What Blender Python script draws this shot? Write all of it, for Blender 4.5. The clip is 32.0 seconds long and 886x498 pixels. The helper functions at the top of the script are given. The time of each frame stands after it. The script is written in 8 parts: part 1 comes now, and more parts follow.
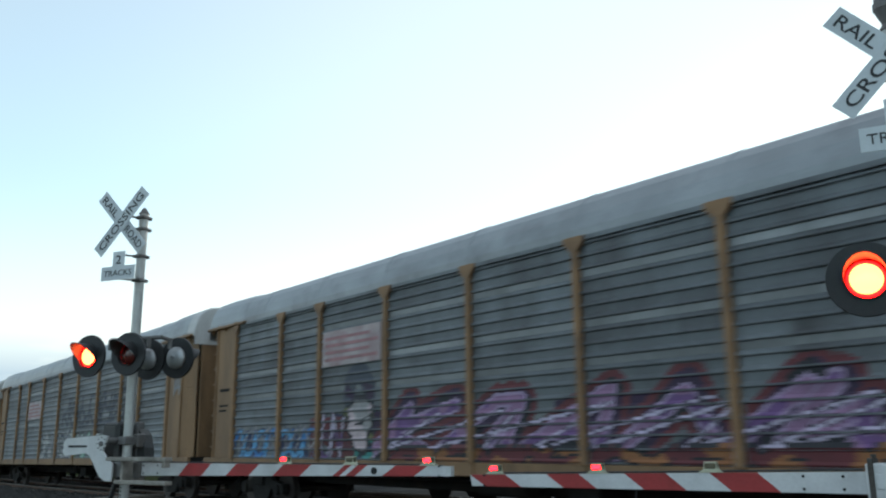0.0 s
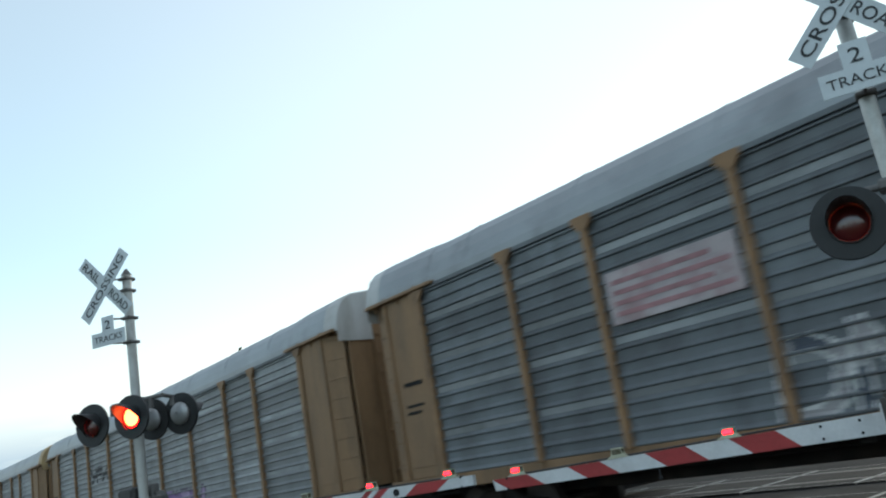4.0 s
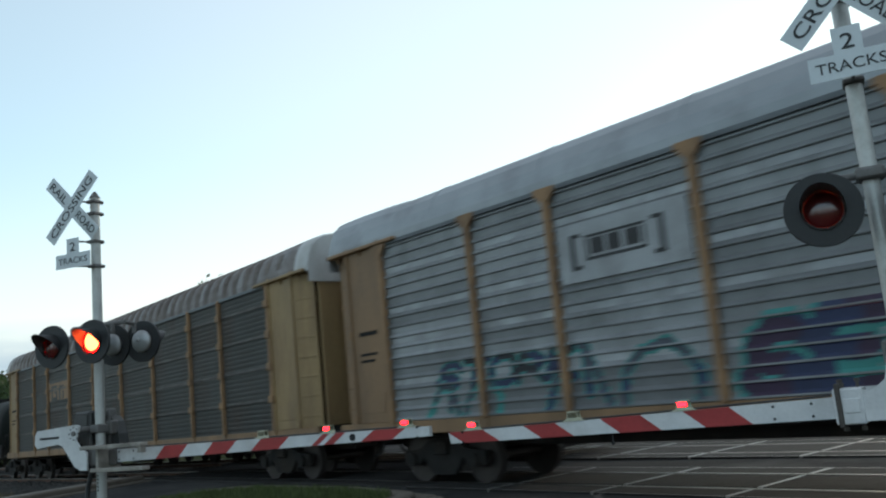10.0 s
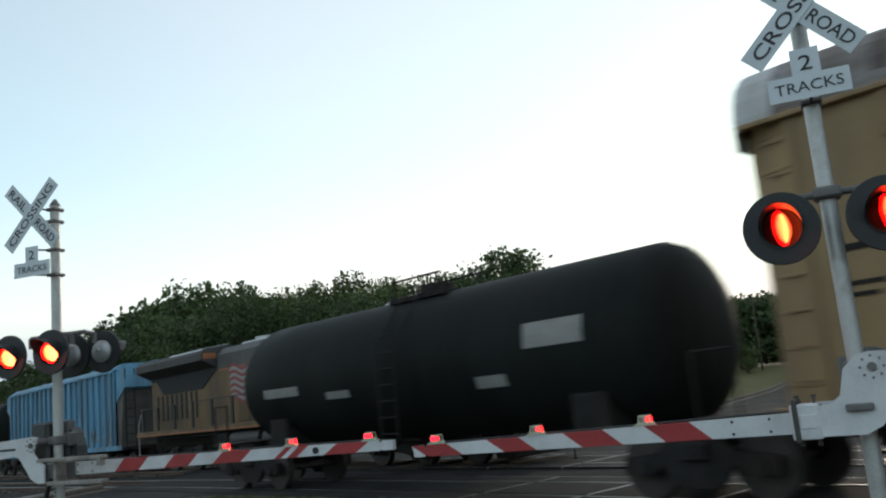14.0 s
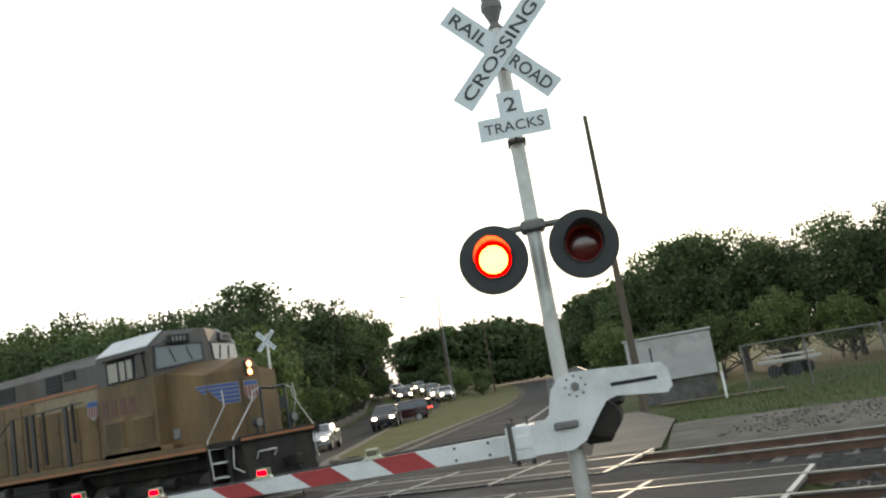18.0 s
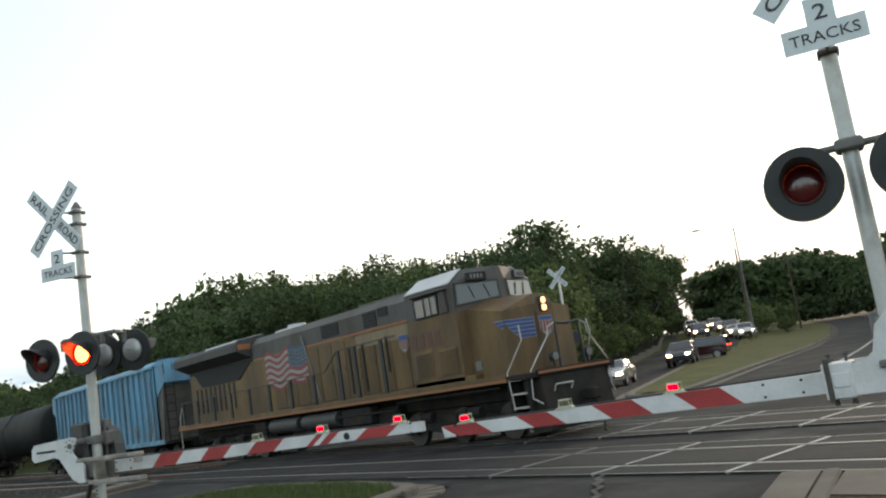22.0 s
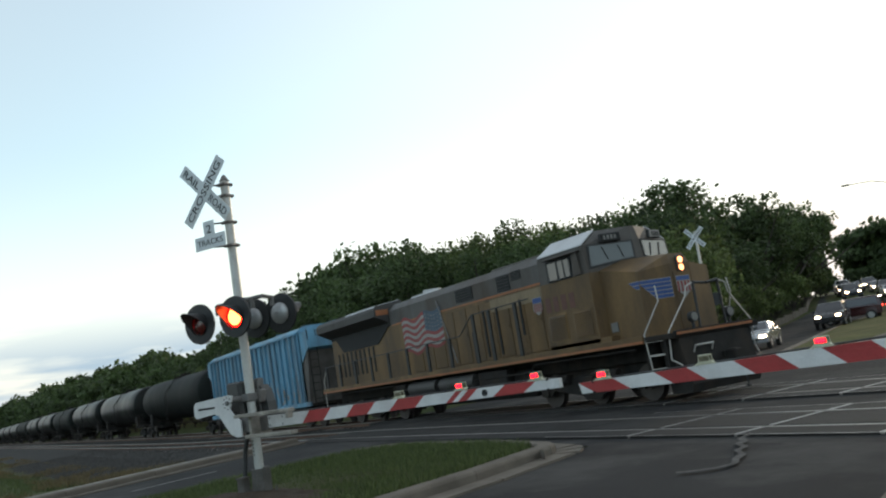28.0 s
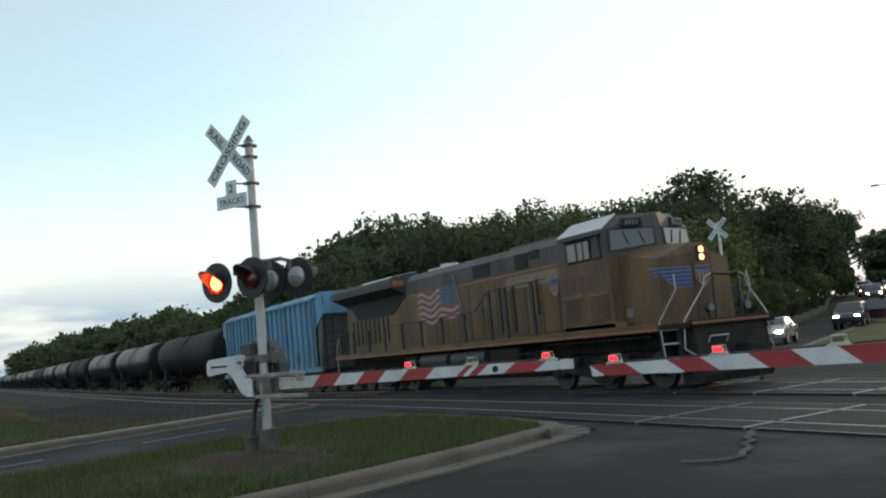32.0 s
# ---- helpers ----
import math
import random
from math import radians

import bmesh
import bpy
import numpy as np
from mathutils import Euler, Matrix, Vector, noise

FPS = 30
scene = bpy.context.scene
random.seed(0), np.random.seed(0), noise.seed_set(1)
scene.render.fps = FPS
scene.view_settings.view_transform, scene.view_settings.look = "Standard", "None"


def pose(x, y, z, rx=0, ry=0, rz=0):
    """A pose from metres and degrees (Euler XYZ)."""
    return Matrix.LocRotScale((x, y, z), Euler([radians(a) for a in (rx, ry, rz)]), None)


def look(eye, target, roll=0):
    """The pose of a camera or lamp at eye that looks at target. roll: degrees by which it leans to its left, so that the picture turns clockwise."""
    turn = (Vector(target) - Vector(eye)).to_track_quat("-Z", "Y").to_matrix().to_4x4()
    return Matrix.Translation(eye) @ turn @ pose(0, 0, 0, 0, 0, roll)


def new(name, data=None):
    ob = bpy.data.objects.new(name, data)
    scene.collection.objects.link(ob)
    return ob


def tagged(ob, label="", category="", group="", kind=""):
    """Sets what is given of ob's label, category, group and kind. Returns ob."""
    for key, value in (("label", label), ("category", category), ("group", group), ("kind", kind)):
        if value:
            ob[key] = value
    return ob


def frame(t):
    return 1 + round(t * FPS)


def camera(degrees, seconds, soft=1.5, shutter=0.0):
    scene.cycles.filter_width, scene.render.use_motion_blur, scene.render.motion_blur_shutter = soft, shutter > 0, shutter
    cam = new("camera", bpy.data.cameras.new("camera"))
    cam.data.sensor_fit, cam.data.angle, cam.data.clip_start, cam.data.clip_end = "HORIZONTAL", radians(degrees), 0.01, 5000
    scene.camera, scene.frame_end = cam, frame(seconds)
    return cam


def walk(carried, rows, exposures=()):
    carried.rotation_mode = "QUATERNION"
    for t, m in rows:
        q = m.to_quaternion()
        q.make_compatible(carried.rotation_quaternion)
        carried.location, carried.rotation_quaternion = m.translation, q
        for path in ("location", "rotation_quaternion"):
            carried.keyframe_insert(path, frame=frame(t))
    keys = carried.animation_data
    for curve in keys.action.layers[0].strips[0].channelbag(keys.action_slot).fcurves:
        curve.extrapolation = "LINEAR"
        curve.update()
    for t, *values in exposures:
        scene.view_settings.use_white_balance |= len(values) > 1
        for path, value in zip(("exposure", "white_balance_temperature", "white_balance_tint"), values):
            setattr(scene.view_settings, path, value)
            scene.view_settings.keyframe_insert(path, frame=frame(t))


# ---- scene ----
SECONDS = 32.0
cam = camera(55.0, SECONDS, soft=2.1, shutter=0.5)
PATH = [
    (0, 0.043, -0.072, 1.558, 102.743, 0.395, 51.829),
    (0.5, 0.04, -0.075, 1.556, 102.1, 1.23, 51.97),
    (1, 0.044, -0.072, 1.556, 101.766, 2.482, 53.602),
    (1.5, 0.04, -0.075, 1.552, 101.92, 3.91, 55.457),
    (2, 0.045, -0.076, 1.549, 102.18, 6.218, 56.513),
    (2.5, 0.019, -0.066, 1.552, 102.995, 7.213, 55.791),
    (4.5, 0.008, -0.099, 1.507, 103.68, 10.14, 52.06),
    (5, 0.022, -0.083, 1.533, 103.26, 11.13, 52.09),
    (5.5, 0.028, -0.064, 1.525, 103.3, 11.64, 52.06),
    (6, 0.024, -0.087, 1.52, 103.24, 11.42, 52.03),
    (6.5, 0.024, -0.086, 1.552, 102.59, 10.91, 52.5),
    (7, 0.021, -0.084, 1.578, 102.11, 10.42, 53.01),
    (7.5, 0.018, -0.078, 1.592, 101.91, 9.91, 53.06),
    (8, 0.016, -0.067, 1.601, 101.75, 8.27, 52.65),
    (8.5, 0.023, -0.075, 1.606, 101.68, 5.97, 51.33),
    (9, 0.017, -0.076, 1.623, 101.03, 5.98, 50.42),
    (9.5, 0.006, -0.079, 1.601, 100.5, 5.39, 50.31),
    (10, -0, -0.055, 1.617, 99.71, 5.35, 50.1),
    (10.5, -0.008, -0.046, 1.62, 99.33, 5.81, 49.2),
    (11, 0.002, -0.067, 1.622, 99.82, 6.13, 48.49),
    (11.5, 0.03, -0.031, 1.646, 100.2, 6.39, 48.47),
    (12, 0.022, -0.045, 1.648, 99.66, 6.42, 48.14),
    (12.5, 0.026, -0.033, 1.661, 99.24, 6.18, 48.04),
    (13, 0.038, -0.044, 1.666, 99.4, 5.66, 48.08),
    (13.5, 0.036, -0.05, 1.682, 99.74, 5.62, 48.28),
    (15.5, 0.048, 0.003, 1.721, 99.56, 3.5, 45),
    (16, 0.037, 0.011, 1.713, 99.14, 3.29, 44.49),
    (16.5, 0.049, 0.012, 1.705, 98.9, 4.26, 42.55),
    (17, 0.107, 0.091, 1.716, 98.6, 7.64, 35.12),
    (17.5, 0.114, 0.097, 1.715, 98.38, 8.71, 31.25),
    (18, 0.096, 0.136, 1.724, 99.79, 9.54, 30.9),
    (18.5, 0.077, 0.16, 1.725, 100.63, 9.18, 32.41),
    (19, 0.077, 0.177, 1.726, 101.1, 8.51, 31.75),
    (19.5, 0.106, 0.179, 1.72, 100.88, 8.55, 28.84),
    (20, 0.123, 0.122, 1.7, 100.1, 8.75, 32.43),
    (20.5, 0.097, 0.096, 1.687, 99.32, 8.81, 41.71),
    (21, 0.092, 0.078, 1.699, 98.81, 8.88, 47.38),
    (21.5, 0.071, 0.079, 1.699, 98.56, 8.88, 49.59),
    (22, 0.052, 0.098, 1.706, 98.67, 8.59, 50.4),
    (22.5, 0.029, 0.118, 1.706, 98.78, 8.21, 51.23),
    (23, 0.021, 0.146, 1.695, 98.04, 8.78, 51.53),
    (23.5, 0.029, 0.151, 1.698, 97.66, 9.51, 51.22),
    (24, 0.033, 0.152, 1.702, 98.1, 9.94, 50.92),
    (24.5, 0.038, 0.153, 1.707, 98.82, 10.52, 50.72),
    (25, 0.052, 0.137, 1.71, 99.61, 10.75, 50.79),
    (25.5, 0.076, 0.091, 1.704, 99.89, 10.54, 52.69),
    (26, 0.09, 0.021, 1.691, 99.16, 9.57, 57.29),
    (26.5, 0.068, 0.019, 1.684, 97.76, 8.96, 59.27),
    (28.5, 0.105, 0.028, 1.612, 97.87, 8.8, 59.64),
    (29, 0.099, 0.032, 1.613, 97.83, 8.93, 60.83),
    (29.5, 0.095, 0.047, 1.616, 97.46, 8.59, 61.01),
    (30, 0.088, 0.051, 1.608, 96.99, 8.09, 60.82),
    (30.5, 0.09, 0.051, 1.613, 96.75, 7.31, 60.6),
    (31, 0.086, 0.048, 1.606, 96.8, 6.51, 60.32),
    (31.5, 0.085, 0.038, 1.601, 96.51, 5.63, 60.52),
    (32, 0.075, 0.048, 1.607, 96.2, 5.13, 60.33),
]
walk(cam, [(t, pose(*p)) for t, *p in PATH], exposures=[(0.0, 1.38, 6500, 10), (8.0, 1.36, 6500, 10), (12.0, 1.16, 6600, 11), (13.5, 1.18, 6700, 12), (16.0, 1.6, 7300, 14), (18.5, 2.05, 7700, 16), (21.0, 1.85, 7500, 15), (24.5, 1.65, 7300, 14), (26.0, 1.5, 7100, 13), (32.0, 1.3, 6900, 12)])

# ---- light ----
SUN_AZ, SUN_EL = -17.5, 6.0        # degrees from the +y axis towards +x; height
world = bpy.data.worlds.new("sky")
scene.world = world
world.use_nodes = True
nt = world.node_tree
nt.nodes.clear()
sky = nt.nodes.new("ShaderNodeTexSky")
sky.sky_type = "NISHITA"
sky.sun_disc = False
sky.sun_elevation = radians(SUN_EL)
sky.sun_rotation = radians(SUN_AZ)
sky.air_density, sky.dust_density, sky.ozone_density = 1.0, 0.6, 2.5
bgn = nt.nodes.new("ShaderNodeBackground")
bgn.inputs["Strength"].default_value = 0.15
wout = nt.nodes.new("ShaderNodeOutputWorld")
# thin bright haze: the sky's colour is paler than clear air
pale = nt.nodes.new("ShaderNodeHueSaturation")
pale.inputs["Saturation"].default_value = 0.85
pale.inputs["Value"].default_value = 1.14
cool = nt.nodes.new("ShaderNodeMix")
cool.data_type, cool.blend_type = "RGBA", "MULTIPLY"
cool.inputs[0].default_value = 1.0
cool.inputs[7].default_value = (0.765, 1.09, 1.05, 1.0)
nt.links.new(sky.outputs["Color"], pale.inputs["Color"])
nt.links.new(pale.outputs["Color"], cool.inputs[6])
# a thin veil of high cloud over the whole sky, with soft blue-grey banks low down
tcw = nt.nodes.new("ShaderNodeTexCoord")
sep = nt.nodes.new("ShaderNodeSeparateXYZ")
nt.links.new(tcw.outputs["Generated"], sep.inputs[0])
stretch = nt.nodes.new("ShaderNodeMapping")
stretch.inputs["Scale"].default_value = (1.0, 1.0, 7.0)
nt.links.new(tcw.outputs["Generated"], stretch.inputs["Vector"])
puff = nt.nodes.new("ShaderNodeTexNoise")
puff.inputs["Scale"].default_value, puff.inputs["Detail"].default_value = 4.5, 6
nt.links.new(stretch.outputs[0], puff.inputs["Vector"])
veil = nt.nodes.new("ShaderNodeMix")
veil.data_type = "RGBA"
glare = nt.nodes.new("ShaderNodeVectorMath")
glare.operation = "DOT_PRODUCT"
glare.inputs[1].default_value = (math.sin(radians(SUN_AZ)) * math.cos(radians(SUN_EL)), math.cos(radians(SUN_AZ)) * math.cos(radians(SUN_EL)), math.sin(radians(SUN_EL)))
nt.links.new(tcw.outputs["Generated"], glare.inputs[0])
thick = nt.nodes.new("ShaderNodeMapRange")      # the veil is thicker towards the sun
thick.interpolation_type = "SMOOTHSTEP"
thick.inputs["From Min"].default_value, thick.inputs["From Max"].default_value = 0.45, 0.88
thick.inputs["To Min"].default_value, thick.inputs["To Max"].default_value = 0.33, 0.55
nt.links.new(glare.outputs["Value"], thick.inputs["Value"])
haze = nt.nodes.new("ShaderNodeMapRange")      # and towards the horizon
haze.interpolation_type = "SMOOTHSTEP"
haze.inputs["From Min"].default_value, haze.inputs["From Max"].default_value = 0.30, 0.02
haze.inputs["To Max"].default_value = 0.5
nt.links.new(sep.outputs[2], haze.inputs["Value"])
plus = nt.nodes.new("ShaderNodeMath")
plus.operation = "ADD"
nt.links.new(thick.outputs[0], plus.inputs[0])
nt.links.new(haze.outputs[0], plus.inputs[1])
nt.links.new(plus.outputs[0], veil.inputs[0])
veil.inputs[7].default_value = (3.15, 3.02, 2.88, 1.0)
nt.links.new(cool.outputs[2], veil.inputs[6])
low = nt.nodes.new("ShaderNodeMapRange")
low.inputs["From Min"].default_value, low.inputs["From Max"].default_value = 0.12, 0.06
nt.links.new(sep.outputs[2], low.inputs["Value"])
bank = nt.nodes.new("ShaderNodeMapRange")
bank.inputs["From Min"].default_value, bank.inputs["From Max"].default_value = 0.32, 0.52
bank.inputs["To Max"].default_value = 0.9
nt.links.new(puff.outputs["Fac"], bank.inputs["Value"])
both = nt.nodes.new("ShaderNodeMath")
both.operation = "MULTIPLY"
nt.links.new(low.outputs[0], both.inputs[0])
nt.links.new(bank.outputs[0], both.inputs[1])
clouds = nt.nodes.new("ShaderNodeMix")
clouds.data_type = "RGBA"
clouds.inputs[7].default_value = (0.98, 1.46, 1.92, 1.0)
away = nt.nodes.new("ShaderNodeMapRange")      # no banks before the bright sky round the sun
away.inputs["From Min"].default_value, away.inputs["From Max"].default_value = 0.92, 0.75
nt.links.new(glare.outputs["Value"], away.inputs["Value"])
rest = nt.nodes.new("ShaderNodeMath")
rest.operation = "MULTIPLY"
nt.links.new(both.outputs[0], rest.inputs[0])
nt.links.new(away.outputs[0], rest.inputs[1])
nt.links.new(rest.outputs[0], clouds.inputs[0])
nt.links.new(veil.outputs[2], clouds.inputs[6])
nt.links.new(clouds.outputs[2], bgn.inputs["Color"])
nt.links.new(bgn.outputs["Background"], wout.inputs["Surface"])
sun = new("sun", bpy.data.lights.new("sun", "SUN"))
sun.data.energy, sun.data.angle, sun.data.color = 0.5, radians(10.0), (1.0, 0.80, 0.60)
_a, _e = radians(SUN_AZ), radians(SUN_EL)
SUN_DIR = Vector((math.sin(_a) * math.cos(_e), math.cos(_a) * math.cos(_e), math.sin(_e)))
sun.matrix_world = look(SUN_DIR * 200, (0, 0, 0))


# ---- materials ----
def nodes_of(m):
    m.use_nodes = True
    return m.node_tree, m.node_tree.nodes["Principled BSDF"]


def mat(name, color, rough=0.6, metal=0.0, var=0.25, scale=2.0, fine=35.0, bump=0.15, dirt=None, dirt_amount=0.35,
        dirt_scale=1.2, streak=1.0, rand=0.0, coat=0.0, spec=0.5):
    """A painted, metal, stone or earth surface: base colour with broad and fine variation, dirt and fine relief."""
    m = bpy.data.materials.new(name)
    tree, bsdf = nodes_of(m)
    new_node, link = tree.nodes.new, tree.links.new
    tc = new_node("ShaderNodeTexCoord")
    mp = new_node("ShaderNodeMapping")
    mp.inputs["Scale"].default_value = (1, 1, streak)
    link(tc.outputs["Object"], mp.inputs["Vector"])
    info = new_node("ShaderNodeObjectInfo")
    add = new_node("ShaderNodeVectorMath")
    add.operation = "ADD"
    sc = new_node("ShaderNodeVectorMath")
    sc.operation = "SCALE"
    sc.inputs["Scale"].default_value = 37.0
    comb = new_node("ShaderNodeCombineXYZ")
    for k in range(3):
        link(info.outputs["Random"], comb.inputs[k])
    link(comb.outputs[0], sc.inputs[0])
    link(mp.outputs[0], add.inputs[0])
    link(sc.outputs[0], add.inputs[1])
    n1 = new_node("ShaderNodeTexNoise")
    n1.inputs["Scale"].default_value, n1.inputs["Detail"].default_value = scale, 5
    n2 = new_node("ShaderNodeTexNoise")
    n2.inputs["Scale"].default_value, n2.inputs["Detail"].default_value = fine, 3
    link(add.outputs[0], n1.inputs["Vector"])
    link(add.outputs[0], n2.inputs["Vector"])
    r1 = new_node("ShaderNodeMapRange")
    r1.inputs["From Min"].default_value, r1.inputs["From Max"].default_value = 0.3, 0.7
    r1.inputs["To Min"].default_value, r1.inputs["To Max"].default_value = 1 - var, 1 + var
    link(n1.outputs["Fac"], r1.inputs["Value"])
    r2 = new_node("ShaderNodeMapRange")
    r2.inputs["From Min"].default_value, r2.inputs["From Max"].default_value = 0.3, 0.7
    r2.inputs["To Min"].default_value, r2.inputs["To Max"].default_value = 1 - var * 0.4, 1 + var * 0.4
    link(n2.outputs["Fac"], r2.inputs["Value"])
    mul = new_node("ShaderNodeMath")
    mul.operation = "MULTIPLY"
    link(r1.outputs[0], mul.inputs[0])
    link(r2.outputs[0], mul.inputs[1])
    last = mul
    if rand:
        rr = new_node("ShaderNodeMapRange")
        rr.inputs["To Min"].default_value, rr.inputs["To Max"].default_value = 1 - rand, 1 + rand
        link(info.outputs["Random"], rr.inputs["Value"])
        m3 = new_node("ShaderNodeMath")
        m3.operation = "MULTIPLY"
        link(mul.outputs[0], m3.inputs[0])
        link(rr.outputs[0], m3.inputs[1])
        last = m3
    tint = new_node("ShaderNodeVectorMath")
    tint.operation = "SCALE"
    tint.inputs[0].default_value = color
    link(last.outputs[0], tint.inputs["Scale"])
    out = tint.outputs[0]
    if dirt:
        n3 = new_node("ShaderNodeTexNoise")
        n3.inputs["Scale"].default_value, n3.inputs["Detail"].default_value = dirt_scale, 8
        n3.inputs["Roughness"].default_value = 0.65
        link(add.outputs[0], n3.inputs["Vector"])
        r3 = new_node("ShaderNodeMapRange")
        r3.inputs["From Min"].default_value, r3.inputs["From Max"].default_value = 0.62 - dirt_amount * 0.4, 0.75
        link(n3.outputs["Fac"], r3.inputs["Value"])
        mix = new_node("ShaderNodeMix")
        mix.data_type = "RGBA"
        link(r3.outputs[0], mix.inputs[0])
        link(out, mix.inputs[6])
        mix.inputs[7].default_value = (*dirt, 1)
        out = mix.outputs[2]
    link(out, bsdf.inputs["Base Color"])
    rg = new_node("ShaderNodeMapRange")
    rg.inputs["To Min"].default_value, rg.inputs["To Max"].default_value = max(0.03, rough - 0.12), min(1, rough + 0.12)
    link(n1.outputs["Fac"], rg.inputs["Value"])
    link(rg.outputs[0], bsdf.inputs["Roughness"])
    bsdf.inputs["Metallic"].default_value = metal
    bsdf.inputs["Coat Weight"].default_value = coat
    bsdf.inputs["Specular IOR Level"].default_value = spec
    if bump:
        bp = new_node("ShaderNodeBump")
        bp.inputs["Strength"].default_value, bp.inputs["Distance"].default_value = bump, 0.02
        link(n2.outputs["Fac"], bp.inputs["Height"])
        link(bp.outputs[0], bsdf.inputs["Normal"])
    return m


def glow(name, color, strength, base=(0.2, 0.02, 0.02)):
    m = bpy.data.materials.new(name)
    tree, bsdf = nodes_of(m)
    bsdf.inputs["Base Color"].default_value = (*base, 1)
    bsdf.inputs["Emission Color"].default_value = (*color, 1)
    bsdf.inputs["Emission Strength"].default_value = strength
    bsdf.inputs["Roughness"].default_value = 0.25
    return m


def glass(name, color, rough=0.06):
    m = bpy.data.materials.new(name)
    tree, bsdf = nodes_of(m)
    bsdf.inputs["Base Color"].default_value = (*color, 1)
    bsdf.inputs["Roughness"].default_value = rough
    bsdf.inputs["Specular IOR Level"].default_value = 0.8
    bsdf.inputs["Coat Weight"].default_value = 0.4
    return m


M_ASPHALT = mat("asphalt", (0.029, 0.0286, 0.029), 0.95, spec=0.12, var=0.26, scale=0.5, fine=60, bump=0.35, dirt=(0.08, 0.077, 0.073), dirt_amount=0.3, dirt_scale=0.35)
M_CONCRETE = mat("kerb concrete", (0.150, 0.130, 0.108), 0.85, var=0.22, scale=1.5, bump=0.3, dirt=(0.15, 0.13, 0.11), dirt_amount=0.4, dirt_scale=1.4, spec=0.12)
M_WALK = mat("pale worn concrete", (0.23, 0.215, 0.19), 0.85, var=0.2, scale=1.5, bump=0.3, spec=0.15, dirt=(0.15, 0.13, 0.11), dirt_amount=0.35, dirt_scale=1.4)
M_PANEL = mat("crossing panel concrete", (0.035, 0.033, 0.031), 0.85, spec=0.12, var=0.24, scale=1.2, bump=0.25, dirt=(0.05, 0.048, 0.047), dirt_amount=0.5, dirt_scale=1.0, rand=0.12)
M_STEELEDGE = mat("bright steel edge for sky gleam", (0.30, 0.29, 0.28), 0.45, 0.7, var=0.15, scale=3)
M_RAIL = mat("polished rail steel", (0.25, 0.235, 0.22), 0.4, 1.0, var=0.08, scale=4, bump=0.05)
M_RAILSIDE = mat("rusty rail side", (0.11, 0.06, 0.04), 0.8, 0.2, var=0.3, scale=3, bump=0.3)
M_TIE = mat("creosoted timber", (0.06, 0.05, 0.042), 0.9, var=0.3, scale=3, bump=0.5, rand=0.25, spec=0.12)
M_BALLAST = mat("ballast stone", (0.031, 0.030, 0.0285), 0.95, var=0.35, scale=5, fine=14, bump=1.0, dirt=(0.06, 0.055, 0.05), dirt_amount=0.5, dirt_scale=7, spec=0.12)
M_GRAVEL = mat("fine gravel", (0.13, 0.115, 0.10), 0.95, var=0.3, scale=1.2, fine=22, bump=1.0, dirt=(0.075, 0.07, 0.05), dirt_amount=0.5, dirt_scale=0.9, spec=0.12)
M_EARTH = mat("stony brown earth", (0.055, 0.038, 0.027), 0.95, var=0.35, scale=3, fine=30, bump=1.0, dirt=(0.085, 0.068, 0.052), dirt_amount=0.3, dirt_scale=9, spec=0.12)
M_STONE = mat("ballast pieces", (0.066, 0.062, 0.058), 0.95, var=0.4, scale=6, bump=0.6, spec=0.12)
M_GRASSGROUND = mat("grass ground", (0.045, 0.060, 0.018), 0.95, var=0.35, scale=0.35, fine=25, bump=0.6, dirt=(0.095, 0.075, 0.042), dirt_amount=0.45, dirt_scale=0.18, spec=0.12)
M_VERGE = mat("mown median grass", (0.075, 0.080, 0.024), 0.95, var=0.3, scale=0.5, fine=18, bump=0.7, dirt=(0.11, 0.085, 0.04), dirt_amount=0.4, dirt_scale=0.25, spec=0.12)
M_DIRT = mat("bare earth", (0.16, 0.125, 0.095), 0.95, var=0.3, scale=2.5, bump=0.7, spec=0.12)
M_LINE = mat("worn white road paint", (0.24, 0.24, 0.23), 0.7, var=0.25, scale=3, dirt=(0.12, 0.12, 0.12), dirt_amount=0.45, dirt_scale=6)

M_GALV = mat("weathered galvanised sheet", (0.235, 0.245, 0.25), 0.5, 0.35, var=0.18, scale=1.2, bump=0.1, dirt=(0.13, 0.135, 0.135), dirt_amount=0.35, dirt_scale=0.8, streak=0.35, rand=0.28)
M_GALVDARK = mat("grimy galvanised sheet", (0.15, 0.165, 0.175), 0.55, 0.3, var=0.2, scale=1.2, bump=0.1, dirt=(0.07, 0.07, 0.072), dirt_amount=0.4, dirt_scale=0.8, streak=0.35, rand=0.2)
M_GALVLIGHT = mat("bright galvanised strip", (0.36, 0.375, 0.385), 0.5, 0.3, var=0.2, scale=1.6, bump=0.1, dirt=(0.2, 0.2, 0.2), dirt_amount=0.5, dirt_scale=1.5, rand=0.15)
M_GALVOLD = mat("old brown-grey sheet", (0.070, 0.071, 0.066), 0.62, 0.2, var=0.22, scale=1.4, bump=0.15, dirt=(0.07, 0.05, 0.04), dirt_amount=0.4, dirt_scale=0.9, streak=0.3, rand=0.2)
M_ROOF = mat("galvanised roof sheet", (0.30, 0.32, 0.335), 0.45, 0.4, var=0.14, scale=0.9, bump=0.05, dirt=(0.17, 0.175, 0.18), dirt_amount=0.3, dirt_scale=0.6)
